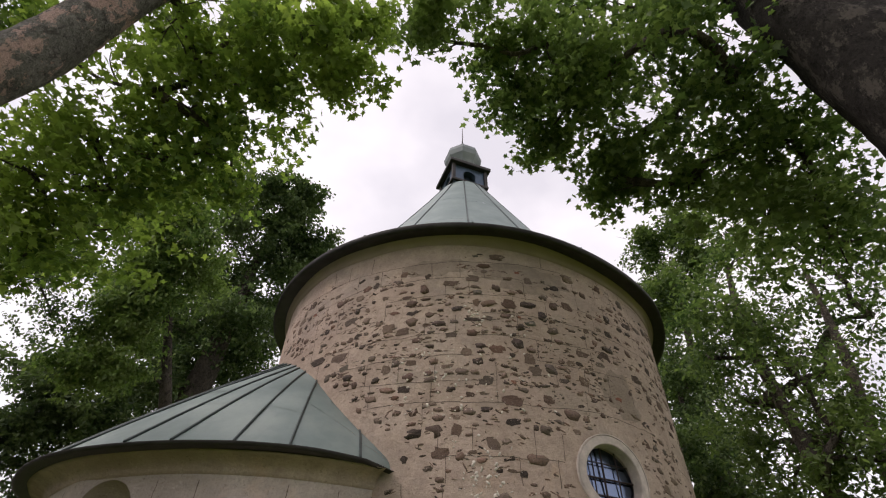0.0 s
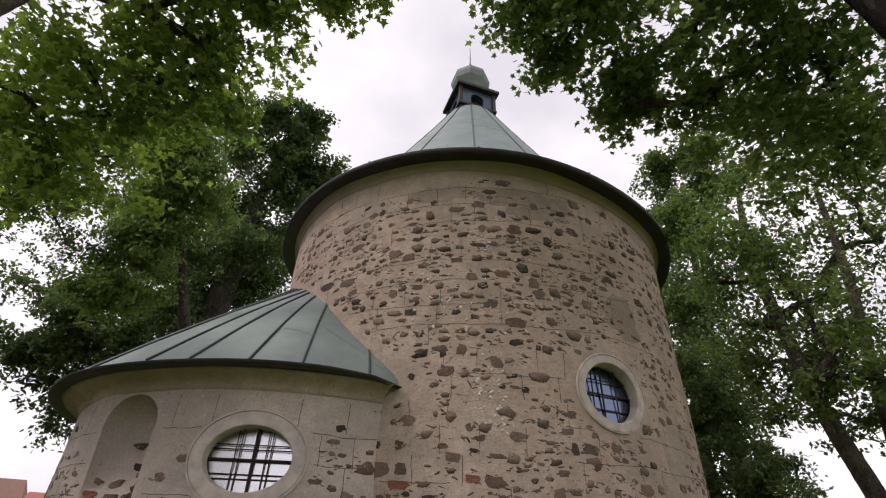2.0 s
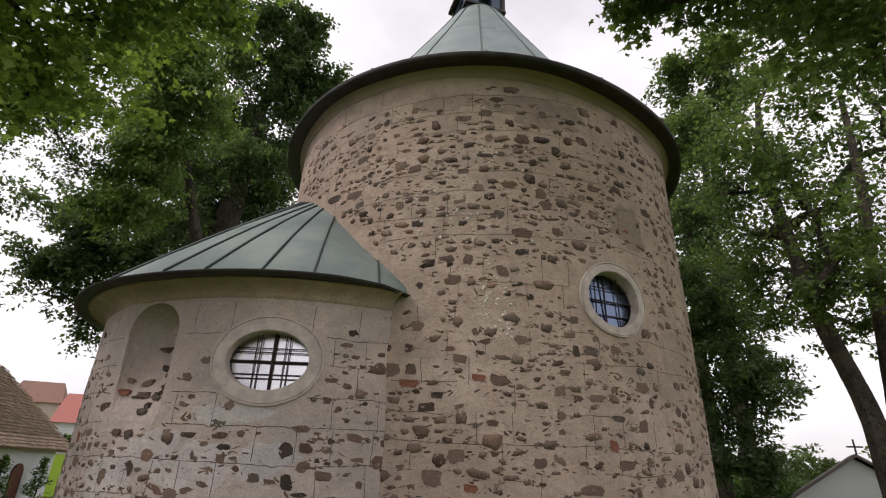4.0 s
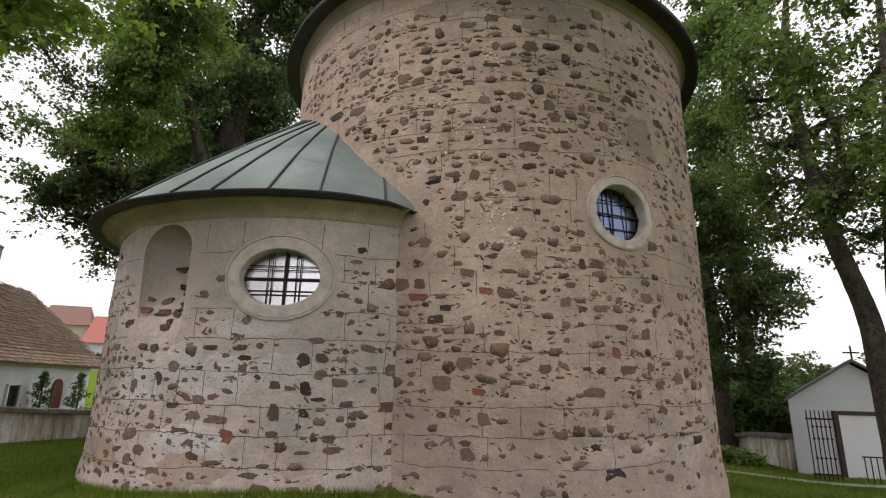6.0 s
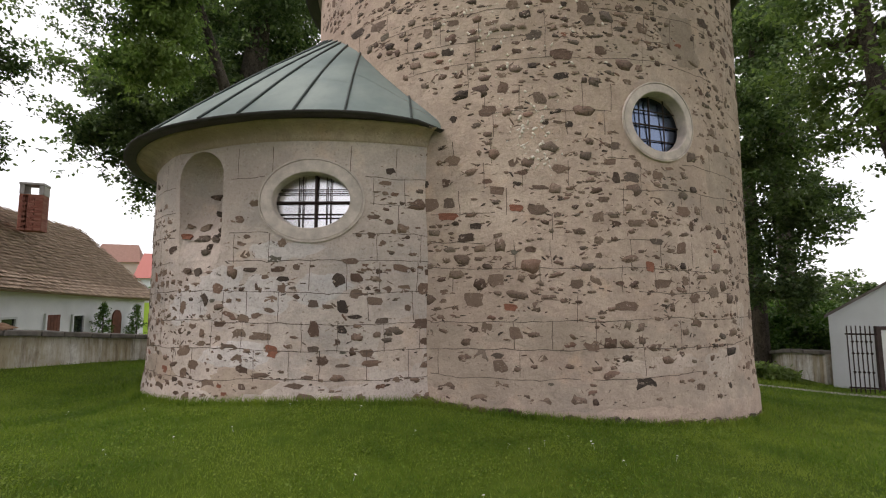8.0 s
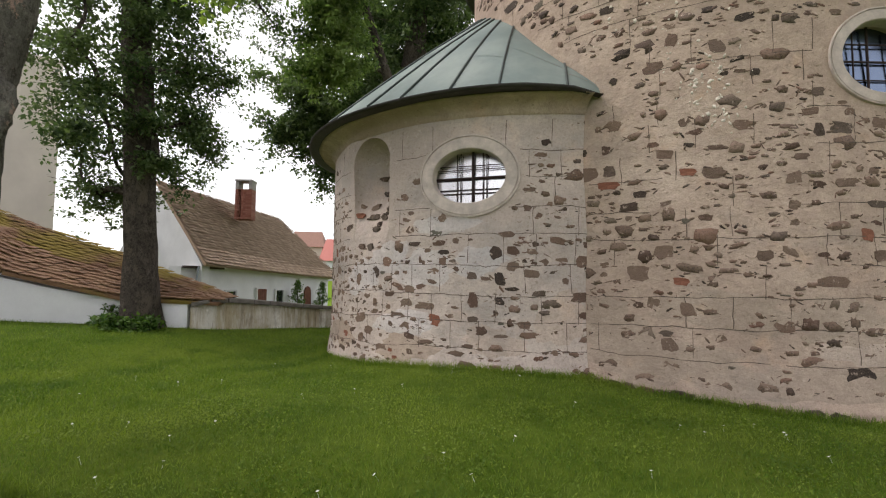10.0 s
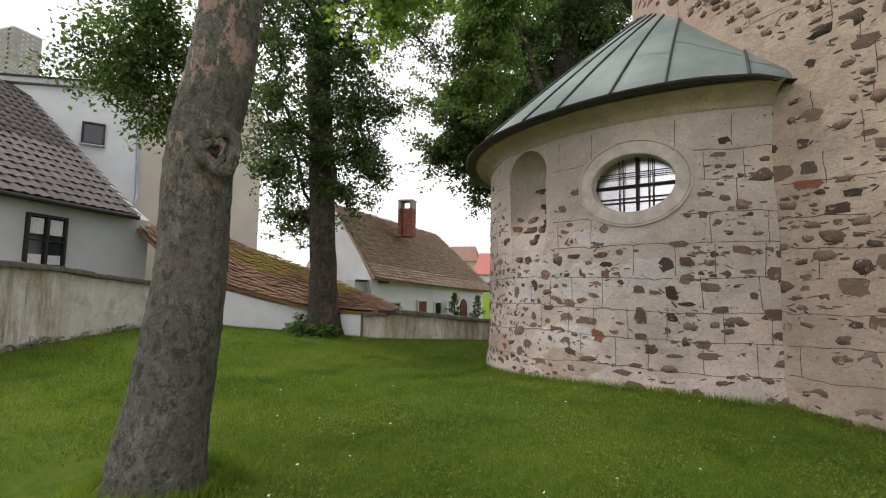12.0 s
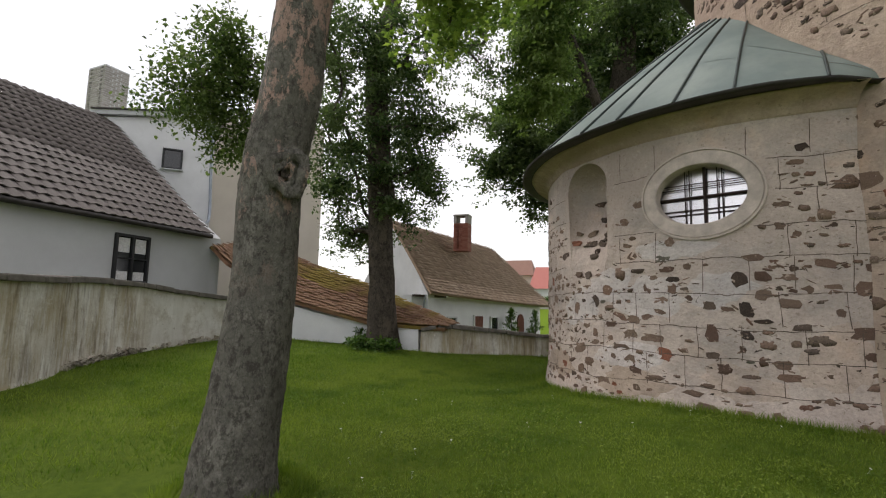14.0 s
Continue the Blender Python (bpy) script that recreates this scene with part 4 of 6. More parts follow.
def brick_stack(parent, c, wx, wy, z0, z1, rz, mat, course=0.085, bl=0.26, hole=True, mortar=None):
    """A brick chimney: a core with single bricks round it."""
    m0 = Matrix.Translation((c[0], c[1], 0)) @ Matrix.Rotation(rz, 4, "Z")
    part("core", boxed((0, 0, (z0 + z1) / 2), (wx - 0.012, wy - 0.012, z1 - z0), m=m0), mortar or M_COPING, parent)
    bm = boxed((0, 0, 0), (bl - 0.012, 0.06, course - 0.012), bevel=0.004)
    brick = bm_data("brick", bm, mat)
    n = int((z1 - z0) / course)
    for j in range(n):
        z = z0 + (j + 0.5) * course
        for side in range(4):
            length = wx if side % 2 == 0 else wy
            dist = (wy if side % 2 == 0 else wx) / 2 - 0.028
            k = max(1, round(length / bl))
            for i in range(k + (j % 2)):
                x = (i + 0.5 - (0.5 if j % 2 else 0)) * length / k - length / 2
                x = max(-length / 2 + bl / 2, min(length / 2 - bl / 2, x))
                if hole and j > n - 6 and j < n - 1 and side == 3 and abs(x + length * 0.2) < bl * 0.6:
                    continue
                put("brick", brick, parent, m=m0 @ Matrix.Rotation(side * math.pi / 2, 4, "Z") @ Matrix.Translation((x, -dist, z)))


ch1 = put("chimney", None, tall, "square chimney of pale bricks")
brick_stack(ch1, (-21.95, 2.0), 1.0, 0.9, 7.4, 10.0, radians(25), M_BRICKPALE, mortar=M_GREYWALL)

# ---------------------------------------------------------------- low mossy shed roof along the wall
shed = thing("lean_to_shed", "low lean-to shed with sagging mossy clay tiles", "shed")
shed_roof = put("roof", None, shed, "sagging clay tiles grown over with yellow moss")
tiled_slope(shed_roof, (-14.05, 3.92, 2.85), (-13.4, 4.2, 2.35), (-15.4, 6.4, 3.05), (-15.8, 5.4, 3.25), 0.165, 0.175, M_TILE_MOSS, "flat", 60, 0.0, 9)
tiled_slope(shed_roof, (-13.4, 4.2, 2.35), (-12.0, 5.25, 1.45), (-14.1, 7.05, 2.52), (-15.4, 6.4, 3.05), 0.165, 0.175, M_TILE_MOSS, "flat", 110, 0.03, 5)
tiled_slope(shed_roof, (-12.0, 5.25, 1.45), (-10.2, 6.55, 0.93), (-12.5, 7.9, 1.95), (-14.1, 7.05, 2.52), 0.165, 0.175, M_TILE_MOSS, "flat", 110, 0.04, 7)
tiled_slope(shed_roof, (-10.2, 6.55, 0.93), (-8.85, 7.75, 0.83), (-9.0, 8.2, 0.90), (-12.5, 7.9, 1.95), 0.165, 0.175, M_TILE_MOSS, "flat", 80, 0.02, 6)
slab(shed, "wall", (-13.2, 5.55), (-9.6, 8.2), -0.1, 1.5, -0.1, 0.75, 0.3, M_WHITEWALL)

# ---------------------------------------------------------------- long white cottage
cot = thing("white_cottage", "long white cottage with old clay tile roof", "cottage")
C_A, C_B = (-12.75, 9.75), (-15.0, 19.3)
slab(cot, "wall", C_A, C_B, -0.6, 1.68, -0.6, 1.66, 0.4, M_WHITEWALL)
gb = bmesh.new()
gab = [(-12.6, 10.32, -0.6), (-12.6, 10.32, 1.72), (-15.3, 10.75, 4.42), (-18.2, 11.1, 1.9), (-18.2, 11.1, -0.6)]
g1 = [gb.verts.new(p) for p in gab]
g2 = [gb.verts.new((p[0] - 0.1, p[1] + 0.35, p[2])) for p in gab]
gb.faces.new(g1)
gb.faces.new(g2[::-1])
for k in range(5):
    gb.faces.new((g1[k], g2[k], g2[(k + 1) % 5], g1[(k + 1) % 5]))
part("gable", gb, M_WHITEWALL, cot)
cot_roof = put("roof", None, cot, "worn brown clay tiles in uneven rows")
tiled_slope(cot_roof, (-12.26, 10.2, 1.77), (-14.76, 19.9, 1.46), (-17.13, 18.1, 4.32), (-15.25, 10.6, 4.55), 0.15, 0.155, M_TILE_OLD, "flat", 300, 0.06, 8)
hip = bmesh.new()
hip.faces.new([hip.verts.new(p) for p in ((-14.76, 19.9, 1.40), (-19.5, 20.5, 1.40), (-17.13, 18.1, 4.28))])
part("hip_slope", hip, M_TILE_OLD, cot_roof)
ch2 = put("chimney", None, cot, "red brick chimney with open arched head")
brick_stack(ch2, (-14.75, 13.85), 0.62, 0.5, 3.6, 4.75, radians(28), M_BRICKRED, 0.08, 0.24, False, M_BRICK)
CM = Matrix.Translation((-14.75, 13.85, 0)) @ Matrix.Rotation(radians(28), 4, "Z")
for sx in (-0.25, 0.25):
    part("head_pier", boxed((sx, 0, 4.905), (0.13, 0.5, 0.30), bevel=0.012, m=CM), M_BRICKPALE, ch2)
part("head_cap", boxed((0, 0, 5.09), (0.66, 0.56, 0.07), bevel=0.02, m=CM), M_BRICKPALE, ch2)
cl = math.dist(C_A, C_B)


def cot_frame(px, py, z):
    s = (Vector((px - C_A[0], py - C_A[1])).dot(Vector((C_B[0] - C_A[0], C_B[1] - C_A[1])))) / cl
    return facing(C_A, C_B, s, z, 0.02)


wall_window(cot, cot_frame(-13.27, 11.95, 0.72), 0.62, 0.50, M_GREYWALL, M_BLACKGLASS, (), ())
shutter_door = put("door", None, cot, "rust-brown plank door")
for k in range(4):
    part("plank", boxed((-0.225 + 0.15 * k, 0, 0.02), (0.143, 1.5, 0.05), bevel=0.008, m=cot_frame(-13.69, 13.74, 0.23)), M_RUST, shutter_door)
part("door_frame", boxed((-0.34, 0, 0.02), (0.07, 1.56, 0.07), m=cot_frame(-13.69, 13.74, 0.25)), M_WHITEWALL, shutter_door)
wall_window(cot, cot_frame(-13.97, 14.93, 0.42), 0.64, 1.10, M_WHITEWALL, M_BLACKGLASS, (), ())
dr = put("door", None, cot, "arched rust-brown timber door")
dm = cot_frame(-14.5, 17.2, 0.74)
part("leaf", niche_prism(dm, 0.30, 1.05, 0.32, 0.0, 0.05), M_RUST, dr)
part("eave_beam", boxed((0.9, 0, 0.05), (1.75, 0.07, 0.12), m=facing(C_A, C_B, 0.0, 1.665, 0.02)), M_DARKTIMBER, cot, "dark wooden beam")
pin = smooth_path([(-12.45, 10.1, 1.70), (-12.5, 10.05, 1.2), (-12.55, 10.0, 0.6)], 6)
v, q = tube_arrays(pin, [0.03] * 6, 6)
put("downpipe", mesh_data("downpipe", v, q, M_ZINC), cot)
lime = thing("green_wall", "bright lime green painted wall with white top", "wall")
part("lime_panel", boxed((-16.4, 21.5, 0.35), (1.7, 0.2, 1.9), rz=radians(37)), M_LIMEWALL, lime, "lime green wall")
part("top_band", boxed((-16.4, 21.5, 1.40), (1.75, 0.24, 0.19), rz=radians(37)), M_WHITEWALL, lime, "white band")

# far village houses
def village_house(c, w, d, h, rise, rz, roof_mat, wall_mat, label):
    hs = thing("village_house", label, "house", "far village houses")
    m0 = Matrix.Translation(c) @ Matrix.Rotation(rz, 4, "Z")
    part("wall", boxed((0, 0, h / 2), (w, d, h), m=m0), wall_mat, hs)
    bm = bmesh.new()
    pts = [(-w / 2 - 0.3, -d / 2 - 0.3, h), (w / 2 + 0.3, -d / 2 - 0.3, h), (w / 2 + 0.3, d / 2 + 0.3, h), (-w / 2 - 0.3, d / 2 + 0.3, h), (-w / 2 + 0.2, 0, h + rise), (w / 2 - 0.2, 0, h + rise)]
    vv = [bm.verts.new(m0 @ Vector(p)) for p in pts]
    for f in ((0, 1, 5, 4), (2, 3, 4, 5), (1, 2, 5), (3, 0, 4), (3, 2, 1, 0)):
        bm.faces.new([vv[k] for k in f])
    part("roof", bm, roof_mat, hs)
    for x in (-w * 0.25, w * 0.2):
        part("window", boxed((x, -d / 2, h * 0.55), (0.9, 0.08, 1.2), m=m0), M_BLACKGLASS, hs)


village_house((-28.2, 39.4, 0.05), 5.0, 5.5, 3.1, 2.2, radians(35), M_TILE_RED, M_WHITEWALL, "white house with bright red tile roof")
village_house((-34.0, 40.1, 0.5), 3.2, 3.2, 4.2, 1.7, radians(30), M_TILE_RUST, M_BEIGEWALL, "beige house with brown tile roof")

# ---------------------------------------------------------------- small gate building to the east
gate_house = thing("gate_building", "small white rendered outbuilding with pitched roof", "outbuilding")
G_A, G_B = (7.5, 12.55), (10.16, 12.08)
gd = (Vector(G_B) - Vector(G_A)).normalized()
gn = Vector((-gd.y, gd.x))
GM = facing(G_A, G_B, 0, 0)
gl = math.dist(G_A, G_B)
bm = bmesh.new()
prof = [(0, -1.3), (gl, -1.3), (gl, 1.03), (gl / 2, 1.85), (0, 1.03)]
f1 = [bm.verts.new(GM @ Vector((x, y, 0))) for x, y in prof]
f2 = [bm.verts.new(GM @ Vector((x + 1.15, y, -2.6))) for x, y in prof]
bm.faces.new(f1)
bm.faces.new(f2[::-1])
for k in range(5):
    bm.faces.new((f1[k], f2[k], f2[(k + 1) % 5], f1[(k + 1) % 5]))
part("wall", bm, M_GREYWALL, gate_house, "pale grey-white render")
for s in (0, 1):
    bm = bmesh.new()
    a, b = ((-0.14, 0.965), (gl / 2, 1.885)) if s == 0 else ((gl / 2, 1.885), (gl + 0.14, 0.965))
    vv = []
    for z, sh in ((0.16, 0.0), (-2.7, 1.2)):
        for (x, y), dy in ((a, 0), (b, 0), (b, 0.07), (a, 0.07)):
            vv.append(bm.verts.new(GM @ Vector((x + sh, y + dy, z))))
    for q4 in ((0, 1, 2, 3), (7, 6, 5, 4), (0, 4, 5, 1), (3, 2, 6, 7), (0, 3, 7, 4), (1, 5, 6, 2)):
        bm.faces.new([vv[k] for k in q4])
    part("roof_slope", bm, M_TILE_DARK, gate_house)
gdoor = put("door", None, gate_house, "white door in a dark frame")
part("leaf", boxed((1.34, -0.07, 0.02), (0.78, 1.54, 0.05), bevel=0.01, m=GM), M_WHITEDOOR, gdoor)
for x in (0.90, 1.78):
    part("door_frame", boxed((x, -0.04, 0.03), (0.09, 1.62, 0.10), bevel=0.008, m=GM), M_DARKTIMBER, gdoor)
part("door_frame", boxed((1.34, 0.75, 0.03), (0.97, 0.08, 0.10), bevel=0.008, m=GM), M_DARKTIMBER, gdoor)
roof_cross = put("roof_cross", None, gate_house, "small iron cross on the ridge")
part("upright", boxed((1.47, 2.0, -0.05), (0.03, 0.52, 0.03), bevel=0.004, m=GM), M_IRON, roof_cross)
part("cross_arm", boxed((1.47, 2.10, -0.05), (0.33, 0.035, 0.025), bevel=0.004, m=GM), M_IRON, roof_cross)

gate = thing("iron_gate", "open wrought-iron gate of upright bars with rings", "gate")
GT = Matrix.Translation((7.48, 11.97, -0.72)) @ Matrix.Rotation(radians(-11), 4, "Z")
for k in range(7):
    x = 0.02 + k * 0.083
    part("upright", boxed((x, 0, 0.77), (0.018, 0.018, 1.54), m=GT), M_IRON, gate)
    if 0 < k < 6:
        for z in (0.55, 0.95, 1.2):
            bm = bmesh.new()
            bmesh.ops.create_cone(bm, segments=4, radius1=0.034, radius2=0.034, depth=0.014, matrix=GT @ Matrix.Translation((x, -0.012, z)) @ Matrix.Rotation(math.pi / 2, 4, "X"), cap_ends=True)
            part("scroll", bm, M_IRON, gate)
for z in (0.22, 1.36):
    part("rail", boxed((0.27, -0.005, z), (0.58, 0.022, 0.035), m=GT), M_IRON, gate)
railing = thing("hand_railing", "low black iron railing beside the door", "railing")
RM = Matrix.Translation((8.42, 11.75, -0.88)) @ Matrix.Rotation(radians(-8), 4, "Z")
for k in range(9):
    part("baluster", boxed((k * 0.115, 0, 0.38), (0.016, 0.016, 0.80), m=RM), M_IRON, railing)
part("top_rail", boxed((0.46, 0, 0.78), (0.98, 0.03, 0.025), m=RM), M_IRON, railing)
part("low_rail", boxed((0.46, 0, 0.08), (0.98, 0.02, 0.02), m=RM), M_IRON, railing)

# gravel path by the gate
px = np.linspace(3.2, 12, 40)
pv, pf = [], []
for k, x in enumerate(px):
    yc = 11.95 - 0.10 * (x - 3.2)
    for dy in (-0.13, 0.13):
        pv.append((x, yc + dy, float(ground_z(x, yc + dy)) + 0.012))
for k in range(len(px) - 1):
    pf.append((2 * k, 2 * k + 2, 2 * k + 3, 2 * k + 1))
tagged(put("path", mesh_data("path", pv, pf, M_GRAVEL)), "pale narrow gravel path across the lawn", "path", kind="structure")

# ---------------------------------------------------------------- trees
def maple_leaf():
    """A flat five-lobed leaf in its own frame, one unit long: points and triangles."""
    tips = [(0.0, 0.0), (0.30, -0.02), (0.22, 0.22), (0.56, 0.40), (0.26, 0.50), (0.16, 0.62), (0.0, 1.0), (-0.16, 0.62), (-0.26, 0.50), (-0.56, 0.40), (-0.22, 0.22), (-0.30, -0.02)]
    v = [(0.0, 0.35, 0.05)] + [(x, y, -0.10 * abs(x) - 0.05 * y * y) for x, y in tips]
    f = [(0, i, i % 12 + 1) for i in range(1, 13)]
    return np.array(v), np.array(f)


def oval_leaf():
    v = np.array([(0, 0, 0), (0.30, 0.38, -0.05), (0, 1.0, -0.10), (-0.30, 0.38, -0.05)])
    return v, np.array([(0, 1, 2), (0, 2, 3)])


def scatter_leaves(centres, sizes, shape, r, droop=0.6):
    """One array of leaves at the centres, turned at random with tips hanging."""
    v0, f0 = shape
    n = len(centres)
    a = r.uniform(0, 2 * np.pi, n)
    tilt = r.normal(0.0, 0.55, n) + droop * 0.5
    roll = r.normal(0.0, 0.5, n)
    ca, sa, ct, st, cr, sr = np.cos(a), np.sin(a), np.cos(tilt), np.sin(tilt), np.cos(roll), np.sin(roll)
    x, y, z = v0[:, 0][None], v0[:, 1][None], v0[:, 2][None]
    x1, z1 = x * cr[:, None] + z * sr[:, None], -x * sr[:, None] + z * cr[:, None]
    y2, z2 = y * ct[:, None] + z1 * st[:, None], -y * st[:, None] + z1 * ct[:, None]
    x3, y3 = x1 * ca[:, None] - y2 * sa[:, None], x1 * sa[:, None] + y2 * ca[:, None]
    v = np.stack([x3, y3, z2], -1) * sizes[:, None, None] + centres[:, None, :]
    f = f0[None] + (np.arange(n) * len(v0))[:, None, None]
    return v.reshape(-1, 3), f.reshape(-1, 3)


def crown_points(blobs, per, r, twigs=16):
    """Leaf places in small flat sprays set along twigs that run outwards from the middle of each clump."""
    out = []
    for x, y, z, rad in blobs:
        d = r.normal(size=(twigs, 3))
        d /= np.linalg.norm(d, axis=1)[:, None]
        d[:, 2] *= 0.75
        reach = rad * r.uniform(0.45, 1.45, twigs)
        m = max(1, per // 13)
        k = r.integers(0, twigs, m)
        u = np.sqrt(r.uniform(0.05, 1, m))
        c = d[k] * (reach[k] * u)[:, None] + r.normal(0, 0.10 * rad, (m, 3))
        c[:, 2] -= 0.14 * rad * u * u
        which = r.integers(0, m, per)
        wide = 0.045 * rad + 0.075
        p = c[which] + r.normal(0, 1, (per, 3)) * (wide, wide, 0.5 * wide)
        out.append(p + (x, y, z))
    return np.concatenate(out)


def limbs(start, r0, blobs, r):
    """Boughs that branch from the trunk: each clump hangs on the nearest clump or trunk point already joined."""
    nodes = [(np.array(q, float), -1) for q in start]
    left = [np.array(q[:3], float) for q in blobs]
    rads = [q[3] for q in blobs]
    todo = list(range(len(left)))
    links = []
    where = {}
    while todo:
        best = None
        for k in todo:
            for n, (p, owner) in enumerate(nodes):
                d = np.linalg.norm(left[k] - p) * (1.25 if owner < 0 else 1.0) + 1.5 * max(0, p[2] - left[k][2])
                if best is None or d < best[0]:
                    best = (d, k, n)
        _, k, n = best
        links.append((n, k))
        where[k] = len(nodes)
        nodes.append((left[k], k))
        todo.remove(k)
    weight = {k: 1 for k in range(len(left))}
    for n, k in reversed(links):
        owner = nodes[n][1]
        if owner >= 0:
            weight[owner] += weight[k]
    out = []
    for n, k in links:
        a, b_ = nodes[n][0], left[k]
        span = np.linalg.norm(b_ - a)
        mid = (a + b_) / 2 + np.array([0, 0, 0.06 * span]) + r.normal(0, 0.10 * span, 3)
        path = smooth_path([a, mid, b_], 8)
        ra = min(r0, 0.30 * r0 * math.sqrt(weight[k]) + 0.006)
        ch = [tube_arrays(path, np.linspace(ra, max(0.35 * ra, 0.006), 8), 6, 0.06, int(r.integers(1e6)))]
        for _ in range(5):
            s = path[int(r.integers(2, 8))]
            tip = s + r.normal(0, 0.42 * rads[k], 3)
            ch.append(tube_arrays(smooth_path([s, (s + tip) / 2 + r.normal(0, 0.06, 3), tip], 6), np.linspace(min(0.014, ra * 0.6), 0.003, 6), 4, 0.0))
        out.append(join(ch))
    return out


def trunk_mesh(path, radii, mat, seed, flare=0.35, sides=44, rows=150, lump=0.05, knots=()):
    """A trunk with a flaring, ribbed foot and lumpy bark; knots are (height, angle, size)."""
    p = smooth_path(path, rows)
    rad = np.interp(np.linspace(0, 1, rows), np.linspace(0, 1, len(radii)), radii)
    v, q = tube_arrays(p, rad, sides, 0.0)
    v = v.reshape(rows, sides, 3)
    c = p[:, None, :]
    d = v - c
    a = np.arange(sides) * 2 * np.pi / sides
    h = (p[:, 2] - p[0, 2])[:, None]
    r = np.random.default_rng(seed)
    ph = r.uniform(0, 6.28, 6)
    k = 1 + flare * np.exp(-h / 0.22) * (0.7 + 0.5 * np.sin(5 * a + ph[0])[None]) + lump * np.sin(3 * a[None] + 1.7 * h + ph[1]) * np.sin(2.3 * h + ph[2])
    k = k + lump * 0.6 * np.sin(7 * a[None] + 2.9 * h + ph[3]) * np.sin(4.1 * h + ph[4]) + r.normal(0, 0.012, (rows, sides))
    for kh, ka, ks in knots:
        dist2 = ((h - kh) / 0.13) ** 2 + ((np.angle(np.exp(1j * (a[None] - ka)))) / 0.42) ** 2
        k = k + ks * np.exp(-dist2) - 1.6 * ks * np.exp(-dist2 * 6)
    v = c + d * k[..., None]
    return mesh_data("trunk", v.reshape(-1, 3), q, mat, True)


def tree(name, label, path, radii, bark, blobs, leaf_mat, per, size, shape, seed, flare=0.35, bough=0.07, group="", start=None, droop=0.6, knots=(), twigs=16):
    t = thing(name, label, "tree", group)
    r = np.random.default_rng(seed)
    put("trunk", trunk_mesh(path, radii, bark, seed, flare, knots=knots, **({} if knots else dict(sides=24, rows=60))), t)
    p = smooth_path(path, 40)
    st = [q for q in p if q[2] > (start if start is not None else path[0][2] + 2.0)]
    for v, q in limbs(st, bough, blobs, r):
        put("bough", mesh_data("bough", v, q, M_BARK_DARK, True), t)
    pts = crown_points(blobs, per, r, twigs)
    v, f = scatter_leaves(pts, r.uniform(0.7, 1.25, len(pts)) * size, shape, r, droop)
    crown = put("crown", mesh_data("crown", v, f, leaf_mat), t)
    crown["kind"] = "stuff"
    return t


NEAR_LEFT = [(-4.3, 3.2, 5.5, 0.75), (-3.8, 3.1, 6, 0.75), (-3.3, 2.9, 6.5, 0.75), (-2.9, 2.8, 6.9, 0.75), (-2.3, 2.6, 7.2, 0.7), (-1.7, 2.7, 7.4, 0.6), (-1.4, 3.1, 7.3, 0.5), (-2.2, 3.2, 6.9, 0.6), (-2.7, 3.5, 6.5, 0.6), (-3.2, 3.5, 6.1, 0.7), (-3.7, 3.6, 5.7, 0.75), (-4.1, 3.6, 5.2, 0.75), (-3.5, 2.7, 7.8, 0.7), (-2.4, 2.8, 8.3, 0.7), (-1.6, 2.9, 8.5, 0.6), (-1.2, 3, 8.5, 0.5), (-4.6, 2.4, 7.1, 0.7), (-4.4, 4.5, 5.8, 0.7), (-5, 4.4, 5.2, 0.7), (-3.1, 4.6, 6.8, 0.5)]
NEAR_RIGHT = [(-0.3, 2.8, 8.1, 0.5), (0.4, 3.1, 8, 0.6), (1.2, 3, 7.9, 0.7), (1.6, 3.5, 7.5, 0.6), (1.3, 4, 7.3, 0.45), (2, 3.2, 7.6, 0.8), (2.1, 4.1, 7, 0.5), (2.2, 4.3, 6.8, 0.45), (2.6, 2.7, 7.6, 0.8), (2.8, 3.5, 7.1, 0.8), (3.3, 3, 7.1, 0.8), (3.4, 3.7, 6.6, 0.8), (3.9, 3.4, 6.4, 0.8), (3, 4.1, 6.5, 0.7), (0.8, 3.6, 7.7, 0.5), (4.2, 3.9, 5.8, 0.8), (1.6, 3, 8.9, 0.9), (2.5, 2.9, 8.7, 0.9), (3.3, 2.9, 8.4, 0.9), (4.4, 4.4, 6.8, 0.9), (5.1, 4.5, 5.9, 0.9), (4.3, 4.8, 6.5, 0.9)]
LEFT_BACK = [(-6.7, 12.7, 15.6, 1.2), (-5.7, 13.1, 15.7, 0.9), (-6.1, 13.9, 14.7, 1.3), (-5.4, 14.5, 14.4, 1.1), (-7.8, 13.2, 14.6, 1.6), (-7, 14.4, 13.7, 1.6), (-5.8, 15.1, 13.4, 1.4), (-8.3, 14.5, 12.7, 1.6), (-7.2, 15.5, 12.1, 1.6), (-8.7, 15.2, 11.3, 1.6), (-7.4, 16.2, 10.8, 1.6), (-8.4, 16.1, 10, 1.6), (-9.5, 15.1, 10.8, 1.6), (-9.7, 15.7, 9.5, 1.6), (-10.6, 15.5, 8.6, 1.6), (-11.2, 12.6, 7.9, 1.5), (-10.7, 13.4, 7, 1.5), (-11.5, 12.9, 6.4, 1.2), (-10.7, 13.8, 5.3, 1.1), (-10.2, 13.8, 7, 1.6), (-9, 13.9, 8.5, 1.6), (-7, 13.8, 10.8, 1.6)]
